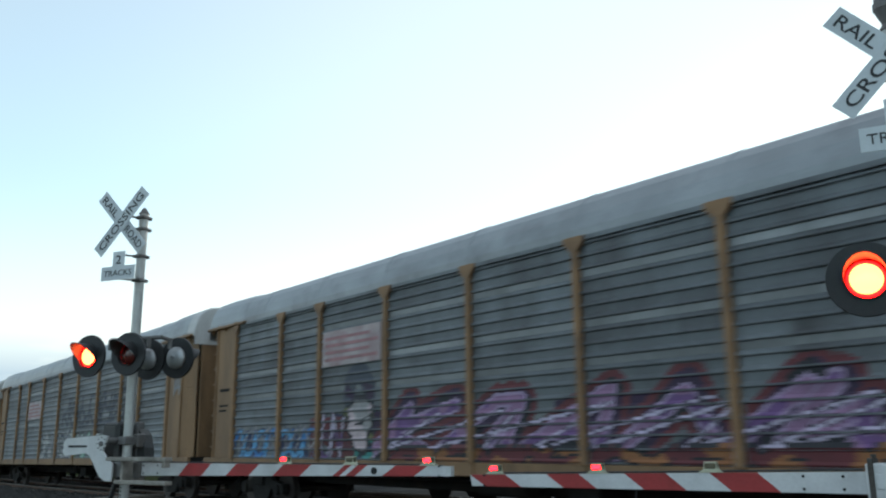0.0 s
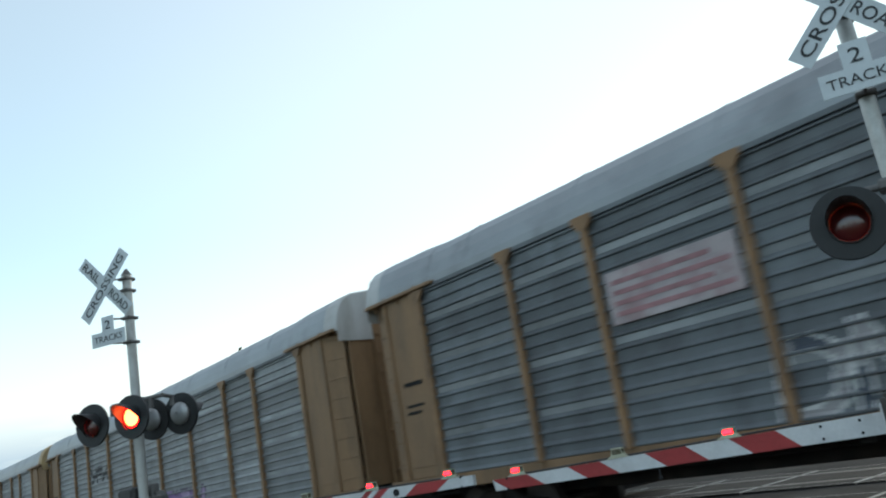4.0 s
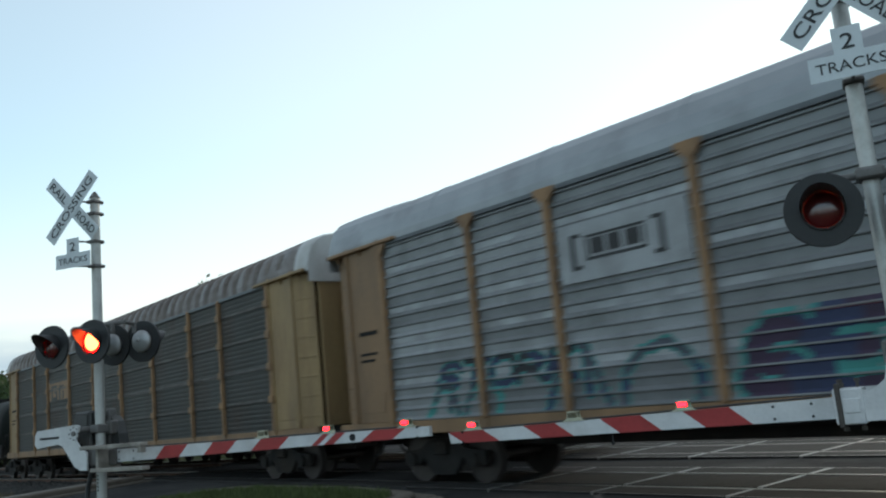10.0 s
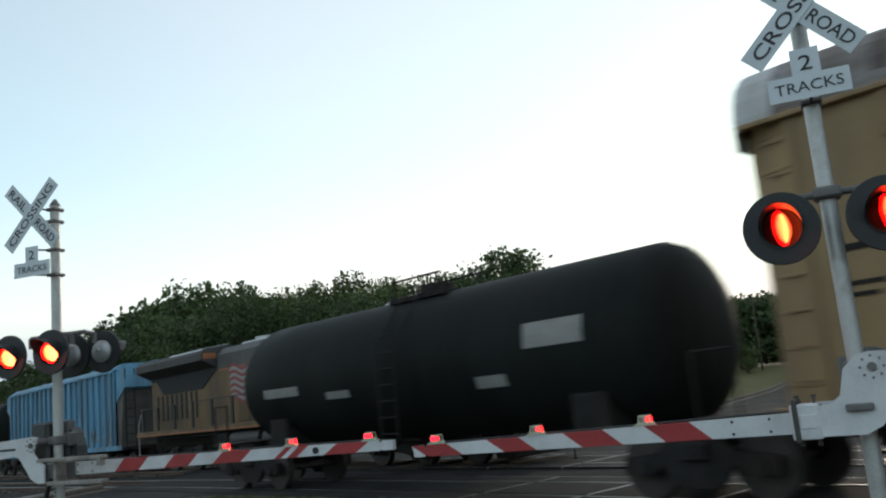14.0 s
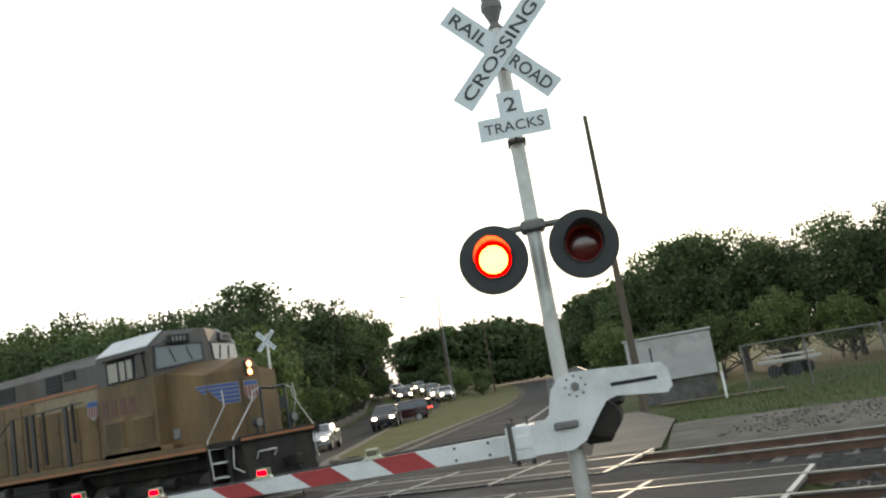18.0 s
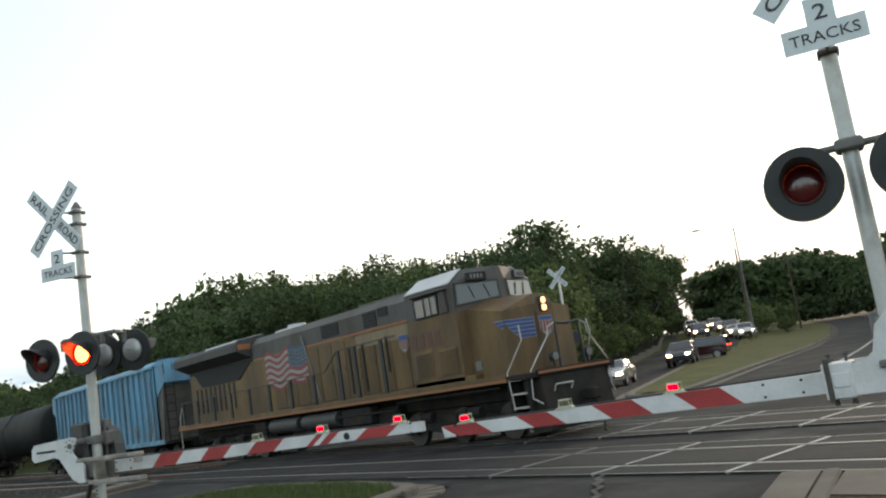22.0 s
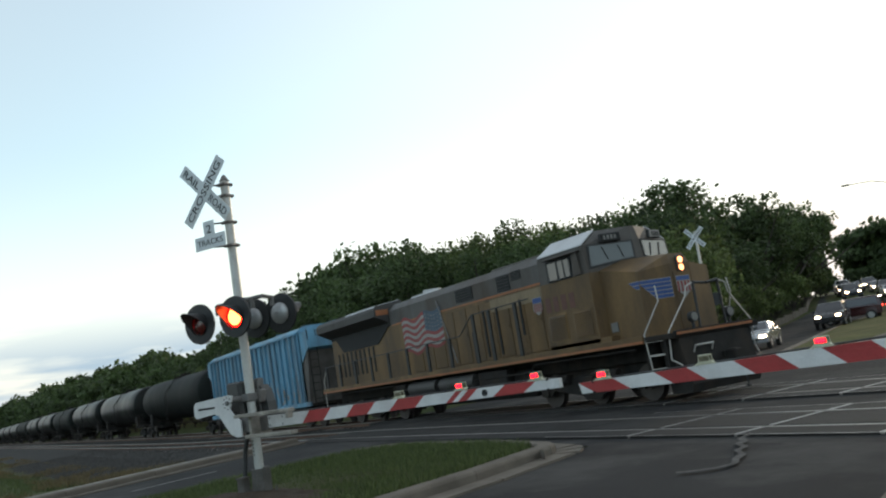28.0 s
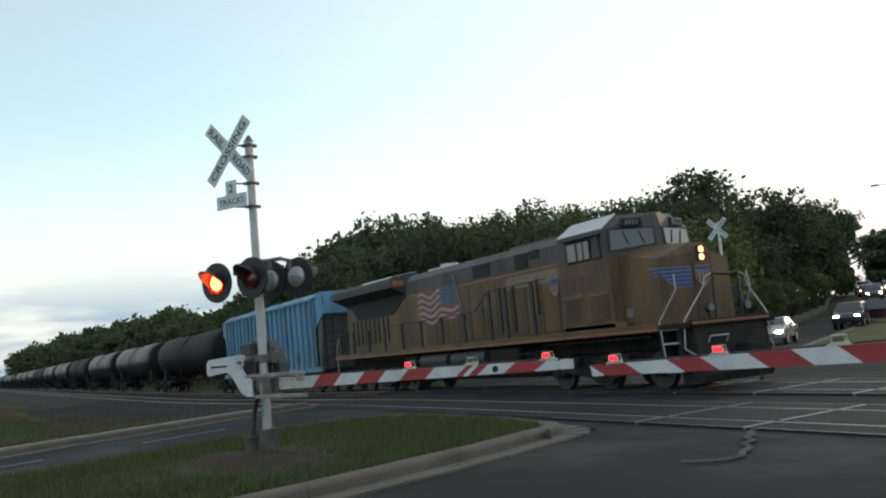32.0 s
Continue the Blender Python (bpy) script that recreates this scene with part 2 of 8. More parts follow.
M_ROOFOLD = mat("rust-stained roof sheet", (0.24, 0.23, 0.225), 0.6, 0.3, var=0.25, scale=1.5, bump=0.1, dirt=(0.12, 0.08, 0.06), dirt_amount=0.6, dirt_scale=1.6)
M_RUSTRIB = mat("rusty roof rib", (0.155, 0.13, 0.115), 0.75, 0.1, var=0.3, scale=2.5, bump=0.15, dirt=(0.07, 0.045, 0.035), dirt_amount=0.5)
M_TAN = mat("faded yellow rack paint", (0.25, 0.145, 0.072), 0.6, var=0.2, scale=1.3, bump=0.1, dirt=(0.14, 0.085, 0.045), dirt_amount=0.4, dirt_scale=1.1, streak=0.3)
M_POST = mat("orange-tan post paint", (0.29, 0.165, 0.08), 0.65, var=0.2, scale=2, dirt=(0.12, 0.07, 0.04), dirt_amount=0.4)
M_CAPTAN = mat("pale tan end sheet", (0.42, 0.30, 0.15), 0.6, var=0.25, scale=2, dirt=(0.16, 0.09, 0.05), dirt_amount=0.5)
M_TANLIGHT = mat("pale yellow rack paint", (0.29, 0.19, 0.088), 0.6, var=0.2, scale=1.3, bump=0.1, dirt=(0.17, 0.10, 0.05), dirt_amount=0.4, dirt_scale=1.1, streak=0.3)
M_WHITEEND = mat("dull white end sheet", (0.50, 0.50, 0.49), 0.6, var=0.12, scale=1.5, dirt=(0.3, 0.28, 0.25), dirt_amount=0.35, streak=0.3)
M_TIE = mat("rust-streaked tie strip", (0.12, 0.115, 0.105), 0.65, var=0.4, scale=2.5, dirt=(0.06, 0.045, 0.038), dirt_amount=0.75, dirt_scale=2.0)
M_UNDER = mat("grimy underframe", (0.026, 0.024, 0.0225), 0.85, 0.1, var=0.3, scale=3, bump=0.3, dirt=(0.048, 0.036, 0.027), dirt_amount=0.35, spec=0.2)
M_WHEEL = mat("wheel steel", (0.06, 0.05, 0.045), 0.6, 0.5, var=0.2, scale=4)
M_BAND = mat("pale tie strip", (0.17, 0.165, 0.155), 0.6, var=0.25, scale=2)
M_TANK = mat("black tank paint", (0.014, 0.0165, 0.0155), 0.6, var=0.3, scale=0.8, bump=0.05, dirt=(0.022, 0.021, 0.019), dirt_amount=0.3, dirt_scale=0.7, streak=0.3, spec=0.06)
M_TANKGLOSS = mat("glossy black tank paint", (0.009, 0.0105, 0.010), 0.38, var=0.3, scale=0.8, bump=0.04, dirt=(0.022, 0.020, 0.018), dirt_amount=0.35, dirt_scale=0.7, streak=0.3, spec=0.09)
M_BLUE = mat("faded light blue hopper paint", (0.11, 0.30, 0.44), 0.6, var=0.16, scale=1.2, bump=0.08, dirt=(0.09, 0.075, 0.065), dirt_amount=0.5, dirt_scale=1.1, streak=0.2)
M_GRIME = mat("peeling patch", (0.30, 0.30, 0.29), 0.75, var=0.35, scale=4, dirt=(0.10, 0.075, 0.06), dirt_amount=0.5, dirt_scale=3)
M_YELLOW = mat("armour yellow paint", (0.20, 0.118, 0.048), 0.55, var=0.3, scale=1.0, bump=0.05, spec=0.3, dirt=(0.06, 0.042, 0.028), dirt_amount=0.95, dirt_scale=1.1, streak=0.3)
M_LGREY = mat("locomotive grey paint", (0.105, 0.104, 0.102), 0.6, var=0.2, scale=1.0, spec=0.3, dirt=(0.06, 0.042, 0.03), dirt_amount=0.75, dirt_scale=0.9, streak=0.3)
M_CREAM = mat("faded cream hood panel", (0.27, 0.20, 0.115), 0.6, var=0.25, scale=1.2, dirt=(0.08, 0.055, 0.035), dirt_amount=0.6, streak=0.3)
M_WINGGREY = mat("sooty grey wing paint", (0.055, 0.053, 0.052), 0.65, var=0.25, scale=1.2, dirt=(0.03, 0.026, 0.022), dirt_amount=0.6)
M_ENDGREY = mat("grimy end sheet", (0.10, 0.092, 0.085), 0.75, var=0.25, scale=1.5, dirt=(0.055, 0.045, 0.038), dirt_amount=0.5)
# far paler than the locomotive's grey: the sky's reflection is in this colour
M_LROOF = mat("pale roof tone with sky reflection", (0.46, 0.47, 0.48), 0.45, 0.2, var=0.12, scale=1.5)
M_SILLRED = mat("red-orange sill stripe", (0.30, 0.10, 0.035), 0.55, var=0.2, scale=2, dirt=(0.2, 0.11, 0.05), dirt_amount=0.4)
M_MACHINE = mat("dark gate machine", (0.055, 0.055, 0.054), 0.5, 0.2, var=0.25, scale=4, dirt=(0.08, 0.07, 0.06), dirt_amount=0.3)
M_FOOT = mat("rusty cast iron", (0.105, 0.098, 0.09), 0.8, 0.1, var=0.3, scale=5, bump=0.3, dirt=(0.05, 0.035, 0.025), dirt_amount=0.5)
M_SEAL = mat("worn pale filler", (0.105, 0.102, 0.098), 0.9, var=0.35, scale=5, spec=0.12, dirt=(0.045, 0.044, 0.044), dirt_amount=0.5, dirt_scale=7)
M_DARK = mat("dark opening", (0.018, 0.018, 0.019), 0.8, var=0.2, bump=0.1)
M_PLANK = mat("weathered pale plank", (0.30, 0.275, 0.24), 0.8, var=0.25, scale=4, dirt=(0.14, 0.12, 0.10), dirt_amount=0.5, dirt_scale=5)
M_BLACK = mat("matt black paint", (0.02, 0.02, 0.021), 0.55, var=0.2, scale=4, bump=0.1)
M_HANDRAIL = mat("pale handrail paint", (0.42, 0.40, 0.37), 0.5, var=0.15, scale=5)
M_WINGBLUE = mat("blue emblem paint", (0.03, 0.07, 0.22), 0.5, var=0.15, scale=3)
M_FIELD = mat("sooted blue field paint", (0.035, 0.065, 0.10), 0.55, var=0.25, scale=3)
M_RED = mat("red paint", (0.22, 0.03, 0.03), 0.5, var=0.15, scale=3)
M_WHITE = mat("white paint", (0.72, 0.72, 0.70), 0.5, var=0.1, scale=3, dirt=(0.4, 0.38, 0.34), dirt_amount=0.25)
M_FLAGWHITE = mat("faded white paint", (0.25, 0.24, 0.225), 0.55, var=0.15, scale=3)
M_FADERED = mat("faded red numerals", (0.10, 0.04, 0.03), 0.6, var=0.25, scale=3)
M_WINDOW = glass("dark cab glass", (0.05, 0.06, 0.065))
M_SIGN = mat("white reflective sign sheeting", (0.60, 0.64, 0.66), 0.4, var=0.06, scale=2, dirt=(0.4, 0.4, 0.38), dirt_amount=0.15)
M_SIGNBLACK = mat("black sign lettering", (0.02, 0.02, 0.022), 0.5, var=0.1)
M_POLE = mat("aluminium mast paint", (0.50, 0.50, 0.48), 0.45, 0.4, var=0.12, scale=3, dirt=(0.3, 0.28, 0.25), dirt_amount=0.3, dirt_scale=3)
M_ALU = mat("cast aluminium", (0.42, 0.42, 0.42), 0.45, 0.6, var=0.15, scale=5)
M_BOX = mat("dull grey gate machine", (0.16, 0.155, 0.15), 0.6, 0.2, var=0.2, scale=3, dirt=(0.09, 0.07, 0.055), dirt_amount=0.35)
M_GATEWHITE = mat("white gate sheeting", (0.62, 0.62, 0.62), 0.45, var=0.1, scale=4, dirt=(0.4, 0.39, 0.37), dirt_amount=0.25)
M_GATERED = mat("red gate sheeting", (0.36, 0.035, 0.035), 0.45, var=0.15, scale=4)
M_LENSOFF = glass("unlit red lens", (0.10, 0.008, 0.008), 0.2)
# lining coloured lighter than the black hood, so the lens's red shows on it
M_HOODIN = mat("lightened hood lining", (0.09, 0.085, 0.085), 0.45, var=0.2, scale=5, bump=0.1)
M_LENSON = glow("lit red lens", (1.0, 0.002, 0.002), 9.0)
M_LENSCORE = glow("lamp core", (1.0, 0.125, 0.03), 7.0)
M_ARMLAMP = glow("lit gate lamp", (1.0, 0.002, 0.004), 20.0)
M_ARMOFF = mat("pale lamp housing", (0.50, 0.49, 0.36), 0.4, var=0.1)
M_LAMPDARK = mat("unlit lamp lens", (0.13, 0.115, 0.07), 0.3, var=0.15, scale=8)
M_LHEAD = glow("amber headlight", (1.0, 0.33, 0.10), 1.8, (0.8, 0.7, 0.6))
M_HEAD = glow("headlight", (1.0, 0.72, 0.42), 14.0, (0.8, 0.8, 0.75))
M_TAIL = glow("tail light", (1.0, 0.05, 0.03), 3.0)
M_SHED = mat("pale metal cabinet", (0.36, 0.35, 0.34), 0.5, 0.1, var=0.1, scale=2, dirt=(0.25, 0.22, 0.2), dirt_amount=0.3)
M_WOODPOLE = mat("weathered pole timber", (0.10, 0.075, 0.055), 0.9, var=0.25, scale=3, bump=0.5, streak=0.1)
M_BARK = mat("bark", (0.06, 0.05, 0.04), 0.95, var=0.3, scale=5, bump=0.8, streak=0.3)
M_SILVER = mat("silver car paint", (0.42, 0.44, 0.46), 0.25, 0.6, var=0.04, bump=0, coat=0.8)
M_CARDARK = mat("dark car paint", (0.025, 0.025, 0.03), 0.25, 0.2, var=0.05, bump=0, coat=0.8)
M_CARRED = mat("maroon car paint", (0.055, 0.014, 0.014), 0.25, 0.2, var=0.05, bump=0, coat=0.8)
M_CARWHITE = mat("white car paint", (0.6, 0.6, 0.6), 0.3, 0.0, var=0.04, bump=0, coat=0.8)
M_CARGREY = mat("grey car paint", (0.14, 0.145, 0.15), 0.25, 0.4, var=0.04, bump=0, coat=0.8)
M_TYRE = mat("tyre rubber", (0.02, 0.02, 0.02), 0.85, var=0.2, bump=0.2)
M_CARGLASS = glass("car glass", (0.03, 0.035, 0.04))


def leaf_mat(name, color):
    m = bpy.data.materials.new(name)
    tree, bsdf = nodes_of(m)
    geo = tree.nodes.new("ShaderNodeNewGeometry")
    info = tree.nodes.new("ShaderNodeObjectInfo")
    r = tree.nodes.new("ShaderNodeMapRange")
    r.inputs["To Min"].default_value, r.inputs["To Max"].default_value = 0.55, 1.5
    tree.links.new(geo.outputs["Random Per Island"], r.inputs["Value"])
    r2 = tree.nodes.new("ShaderNodeMapRange")
    r2.inputs["To Min"].default_value, r2.inputs["To Max"].default_value = 0.75, 1.25
    tree.links.new(info.outputs["Random"], r2.inputs["Value"])
    mu = tree.nodes.new("ShaderNodeMath")
    mu.operation = "MULTIPLY"
    tree.links.new(r.outputs[0], mu.inputs[0])
    tree.links.new(r2.outputs[0], mu.inputs[1])
    s = tree.nodes.new("ShaderNodeVectorMath")
    s.operation = "SCALE"
    s.inputs[0].default_value = color
    tree.links.new(mu.outputs[0], s.inputs["Scale"])
    tree.links.new(s.outputs[0], bsdf.inputs["Base Color"])
    bsdf.inputs["Roughness"].default_value = 0.7
    tr = tree.nodes.new("ShaderNodeBsdfTranslucent")
    tree.links.new(s.outputs[0], tr.inputs["Color"])
    mx = tree.nodes.new("ShaderNodeMixShader")
    mx.inputs[0].default_value = 0.3
    tree.links.new(bsdf.outputs[0], mx.inputs[1])
    tree.links.new(tr.outputs[0], mx.inputs[2])
    tree.links.new(mx.outputs[0], tree.nodes["Material Output"].inputs["Surface"])
    return m


M_LEAF = leaf_mat("oak leaves", (0.055, 0.085, 0.028))
M_GRASS = leaf_mat("grass blade", (0.066, 0.088, 0.027))
M_DRYGRASS = leaf_mat("dry grass blade", (0.15, 0.11, 0.05))
M_LEAF2 = leaf_mat("light leaves", (0.085, 0.115, 0.035))


# ---- mesh helpers ----
def mesh_from(name, bm, material):
    me = bpy.data.meshes.new(name)
    bm.to_mesh(me)
    bm.free()
    for m in material if isinstance(material, (list, tuple)) else [material]:
        me.materials.append(m)
    return me


def put(name, me, parent=None, m=None, label=""):
    ob = new(name, me)
    if parent is not None:
        ob.parent = parent
    if m is not None:
        ob.matrix_local = m if parent is not None else m
    return tagged(ob, label)


def part(name, bm, material, parent=None, label="", m=None):
    return put(name, mesh_from(name, bm, material), parent, m, label)


def thing(name, m, label, category, group=""):
    e = new(name)
    e.empty_display_size = 0.2
    e.matrix_world = m
    return tagged(e, label, category, group)


def box(bm, x0, x1, y0, y1, z0, z1, bevel=0.0, m=None):
    r = bmesh.ops.create_cube(bm, size=1.0)
    vs = r["verts"]
    bmesh.ops.transform(bm, matrix=Matrix.LocRotScale(((x0 + x1) / 2, (y0 + y1) / 2, (z0 + z1) / 2), None, (x1 - x0, y1 - y0, z1 - z0)), verts=vs)
    if bevel:
        es = list({e for v in vs for e in v.link_edges})
        out = bmesh.ops.bevel(bm, geom=es, offset=bevel, segments=1, affect="EDGES", profile=0.5)
        vs = list({v for f in out["faces"] for v in f.verts} | {v for v in vs if v.is_valid})
    if m is not None:
        bmesh.ops.transform(bm, matrix=m, verts=vs)
    return bm


def rod(bm, p, q, r, r2=None, seg=10):
    p, q = Vector(p), Vector(q)
    d = q - p
    m = Matrix.Translation((p + q) / 2) @ d.to_track_quat("Z", "Y").to_matrix().to_4x4()
    bmesh.ops.create_cone(bm, cap_ends=True, segments=seg, radius1=r, radius2=r if r2 is None else r2, depth=d.length, matrix=m)
    return bm


def pipe(bm, pts, r, seg=8):
    for p, q in zip(pts, pts[1:]):
        rod(bm, p, q, r, seg=seg)
    return bm


def prism(bm, outline, axis, a, b):
    """A solid from an outline in the plane across an axis ('x': (y, z), 'y': (x, z), 'z': (x, y)), from a to b along it."""
    def at(u, v, w):
        return {"x": (w, u, v), "y": (u, w, v), "z": (u, v, w)}[axis]
    lo = [bm.verts.new(at(u, v, a)) for u, v in outline]
    hi = [bm.verts.new(at(u, v, b)) for u, v in outline]
    n = len(outline)
    fs = [bm.faces.new(lo), bm.faces.new(hi)]
    for i in range(n):
        fs.append(bm.faces.new((lo[i], lo[(i + 1) % n], hi[(i + 1) % n], hi[i])))
    bmesh.ops.recalc_face_normals(bm, faces=fs)
    return bm


def grid_mesh(name, xs, ys, at, material, smooth=False):
    vs = [at(x, y) for y in ys for x in xs]
    n = len(xs)
    fs = [(j * n + i, j * n + i + 1, (j + 1) * n + i + 1, (j + 1) * n + i) for j in range(len(ys) - 1) for i in range(n - 1)]
    me = bpy.data.meshes.new(name)
    me.from_pydata(vs, [], fs)
    me.materials.append(material)
    if smooth:
        me.polygons.foreach_set("use_smooth", [True] * len(fs))
    return me


def smooth_mesh(me):
    me.polygons.foreach_set("use_smooth", [True] * len(me.polygons))
    return me


def letters(name, text, size, material, parent, m, width=None, label="", bold=0.0):
    """Raised lettering, centred on its origin, in the x-z plane facing -y."""
    cu = bpy.data.curves.new(name, "FONT")
    cu.body, cu.size, cu.align_x, cu.align_y, cu.extrude, cu.offset = text, size, "CENTER", "CENTER", 0.002, bold
    cu.resolution_u = 3
    tmp = bpy.data.objects.new(name, cu)
    scene.collection.objects.link(tmp)
    dg = bpy.context.evaluated_depsgraph_get()
    me = bpy.data.meshes.new_from_object(tmp.evaluated_get(dg))
    bpy.data.objects.remove(tmp)
    xs = [v.co.x for v in me.vertices]
    zs = [v.co.y for v in me.vertices]
    k = (width / (max(xs) - min(xs))) if width else 1.0
    cx, cz = (max(xs) + min(xs)) / 2, (max(zs) + min(zs)) / 2
    me.transform(Matrix.Diagonal((k, 1, 1, 1)) @ Matrix.Translation((-cx, -cz, 0)))
    me.transform(Matrix.Rotation(radians(90), 4, "X"))
    me.materials.clear()
    me.materials.append(material)
    return put(name, me, parent, m, label)


def boxes(name, rows, material, parent, label="", m=None):
    """Each row x0, x1, y0, y1, z0, z1 becomes a part of its own."""
    for r in rows:
        bm = bmesh.new()
        box(bm, *r)
        part(name, bm, material, parent, label, m)


# ---- lie of the land ----
Y_NEAR, Y_FAR = 11.45, 15.95        # centre lines of the two tracks
GAUGE = 0.755                       # half distance between rail centres


def rz(x):
    """Rail height: level over the crossing, falling away to the west."""
    u = -x - 24.0
    v = u - 24.0
    return -0.02 * (math.sqrt(u * u + 100) + u) / 2 + 0.018 * (math.sqrt(v * v + 100) + v) / 2 - 0.006


def ease(v, a, b):
    k = min(1.0, max(0.0, (v - a) / (b - a)))
    return k * k * (3 - 2 * k)


def gz(x, y):
    """Ground height: the rail grade, and a gentle rise along the far road."""
    rise = max(0.0, y - 52.0)
    w = min(1.0, max(0.0, (y - 25) / 30.0))
    bank = 2.0 * ease(-x - 0.47 * y, 5.0, 22.0) * ease(y, 62.0, 105.0)      # the left carriageway climbs above the right one
    return rz(x) * (1 - w) + 0.016 * rise * min(1.0, rise / 30.0) + bank


def ground_z(x, y):
    """The bare ground under roads and ballast, lower along the track bed away from the crossing."""
    east = ease(x, -5.2, -4.6) if y > 13.7 else ease(x, -1.6, -1.0)
    bed = (1 - ease(x, -33, -28) + east) * ease(y, 2.2 if x < -20 else 8.2, 4.2 if x < -20 else 9.2) * (1 - ease(y, 20.5 if x < -20 else 17.9, 22.0 if x < -20 else 18.5))
    return gz(x, y) - 0.10 - 0.36 * bed + 0.03 * noise.noise((x * 0.3, y * 0.3, 0))


def strip(name, left, right, lift, material, label, category="", kind="structure", steps=6):
    """A surface between two lines of points, laid on the land."""
    vs, fs = [], []
    def fill(line):
        out = []
        for (x0, y0), (x1, y1) in zip(line, line[1:]):
            out += [(x0 + (x1 - x0) * k / steps, y0 + (y1 - y0) * k / steps) for k in range(steps)]
        return out + [line[-1]]
    a, b = fill(left), fill(right)
    for p, q in zip(a, b):
        vs += [(p[0], p[1], gz(*p) + lift), (q[0], q[1], gz(*q) + lift)]
    fs = [(2 * i, 2 * i + 1, 2 * i + 3, 2 * i + 2) for i in range(len(a) - 1)]
    me = bpy.data.meshes.new(name)
    me.from_pydata(vs, [], fs)
    me.materials.append(material)
    return tagged(put(name, me), label, category, kind=kind)


def kerb_line(name, line, label, width=0.3, height=0.15, gap=0.012, length=3.0, side=1):
    """Kerb stones along a line of points, each stone a piece with a rounded top edge, with its gutter slab."""
    root = thing(name, Matrix(), label, "kerb")
    tagged(root, kind="structure")
    cache = {}
    for (x0, y0), (x1, y1) in zip(line, line[1:]):
        d = math.hypot(x1 - x0, y1 - y0)
        n = max(1, round(d / length))
        a = math.degrees(math.atan2(y1 - y0, x1 - x0))
        ln = d / n - gap
        key = round(ln, 2)
        if key not in cache:
            bm = bmesh.new()
            w = width
            prism(bm, [(0, -0.1), (0.0, height - 0.05), (0.02, height - 0.015), (0.06, height), (w - 0.03, height), (w, height - 0.03), (w, -0.1)], "x", 0, ln)
            prism(bm, [(-0.45, -0.1), (-0.45, 0.018), (-0.01, 0.006), (-0.01, -0.1)], "x", 0, ln)
            if side < 0:
                bmesh.ops.scale(bm, vec=(1, -1, 1), verts=bm.verts)
                bmesh.ops.reverse_faces(bm, faces=bm.faces)
            cache[key] = mesh_from("kerb_stone", bm, M_CONCRETE)
        for k in range(n):
            f = k / n
            x, y = x0 + (x1 - x0) * f, y0 + (y1 - y0) * f
            put("kerb_stone", cache[key], root, pose(x, y, gz(x, y), 0, 0, a))
    return root


def arc(cx, cy, r, a0, a1, n=6):
    return [(cx + r * math.cos(radians(a0 + (a1 - a0) * k / n)), cy + r * math.sin(radians(a0 + (a1 - a0) * k / n))) for k in range(n + 1)]


# ground: one sheet out to the horizon
def spaced(stops):
    out = []
    for (a, b, n) in stops:
        out += [a + (b - a) * k / n for k in range(n)]
    return out + [stops[-1][1]]


gx = spaced([(-1500, -400, 6), (-400, -120, 28), (-120, -60, 30), (-60, 20, 80), (20, 120, 14), (120, 1500, 6)])
gy = spaced([(-900, -60, 6), (-60, 0, 20), (0, 50, 50), (50, 180, 52), (180, 1500, 8)])
ground = put("ground", grid_mesh("ground", gx, gy, lambda x, y: (x, y, ground_z(x, y)), M_GRASSGROUND, True))
tagged(ground, "uneven grassy ground with worn patches", "ground", kind="structure")

# roads: two near lanes beside the island, the crossing apron, and the two far carriageways
strip("road_near", [(-7.2, -14), (-8.35, 0), (-9.75, 5.2), (-11.2, 9.4)], [(3.4, -14), (-1.85, 0), (-3.8, 5.2), (-5.4, 9.4)], -0.018, M_ASPHALT, "dark worn asphalt road before the crossing", "road")
strip("road_west", [(-16.5, -10), (-20.9, -0.2), (-25.3, 7.6), (-27.5, 12)], [(-12.0, -10), (-15.6, 0.4), (-18.3, 7.4), (-15.0, 12)], -0.016, M_ASPHALT, "dark asphalt lane beyond the island", "road")
strip("road_apron", [(-26.5, 9.35), (-28.8, 13.6)], [(-2.0, 9.35), (-2.0, 13.6)], -0.022, M_ASPHALT, "dark asphalt apron at the rails", "road", steps=20)
strip("road_between", [(-28.2, 13.0), (-30.5, 15.0)], [(-2.0, 13.0), (-4.6, 15.0)], -0.020, M_ASPHALT, "dark asphalt between the two tracks", "road", steps=20)
strip("road_apron_far", [(-31.0, 17.6), (-34.0, 24), (-36.5, 29)], [(-6.0, 17.6), (-9.2, 24), (-12.2, 29)], -0.02, M_ASPHALT, "dark asphalt beyond the rails", "road", steps=10)
FAR_LINE = [(-14.2, 28.0), (-15.4, 31.0), (-20.6, 45.5), (-27.4, 63.7), (-35.5, 82.5), (-42.0, 97.0), (-54.4, 125.7), (-70.0, 157.0), (-100.0, 205.0)]
FAR_R_LEFT = [(-18.2, 27.2), (-20.0, 32.0), (-23.4, 41.0), (-28.8, 56.5), (-36.7, 76.7), (-45.8, 96.0), (-61.5, 127.0), (-79.0, 160.0), (-108.0, 209.0)]
FAR_R_RIGHT = [(x + 2.5, y + 1.0) for x, y in FAR_LINE]
strip("edge_line", [(x - 0.09, y - 0.03) for x, y in FAR_LINE], [(x + 0.09, y + 0.03) for x, y in FAR_LINE], -0.022, M_LINE, "worn white edge line of the far carriageway", "road mark")
strip("road_far_right", FAR_R_LEFT, FAR_R_RIGHT, -0.03, M_ASPHALT, "empty asphalt carriageway curving away", "road")
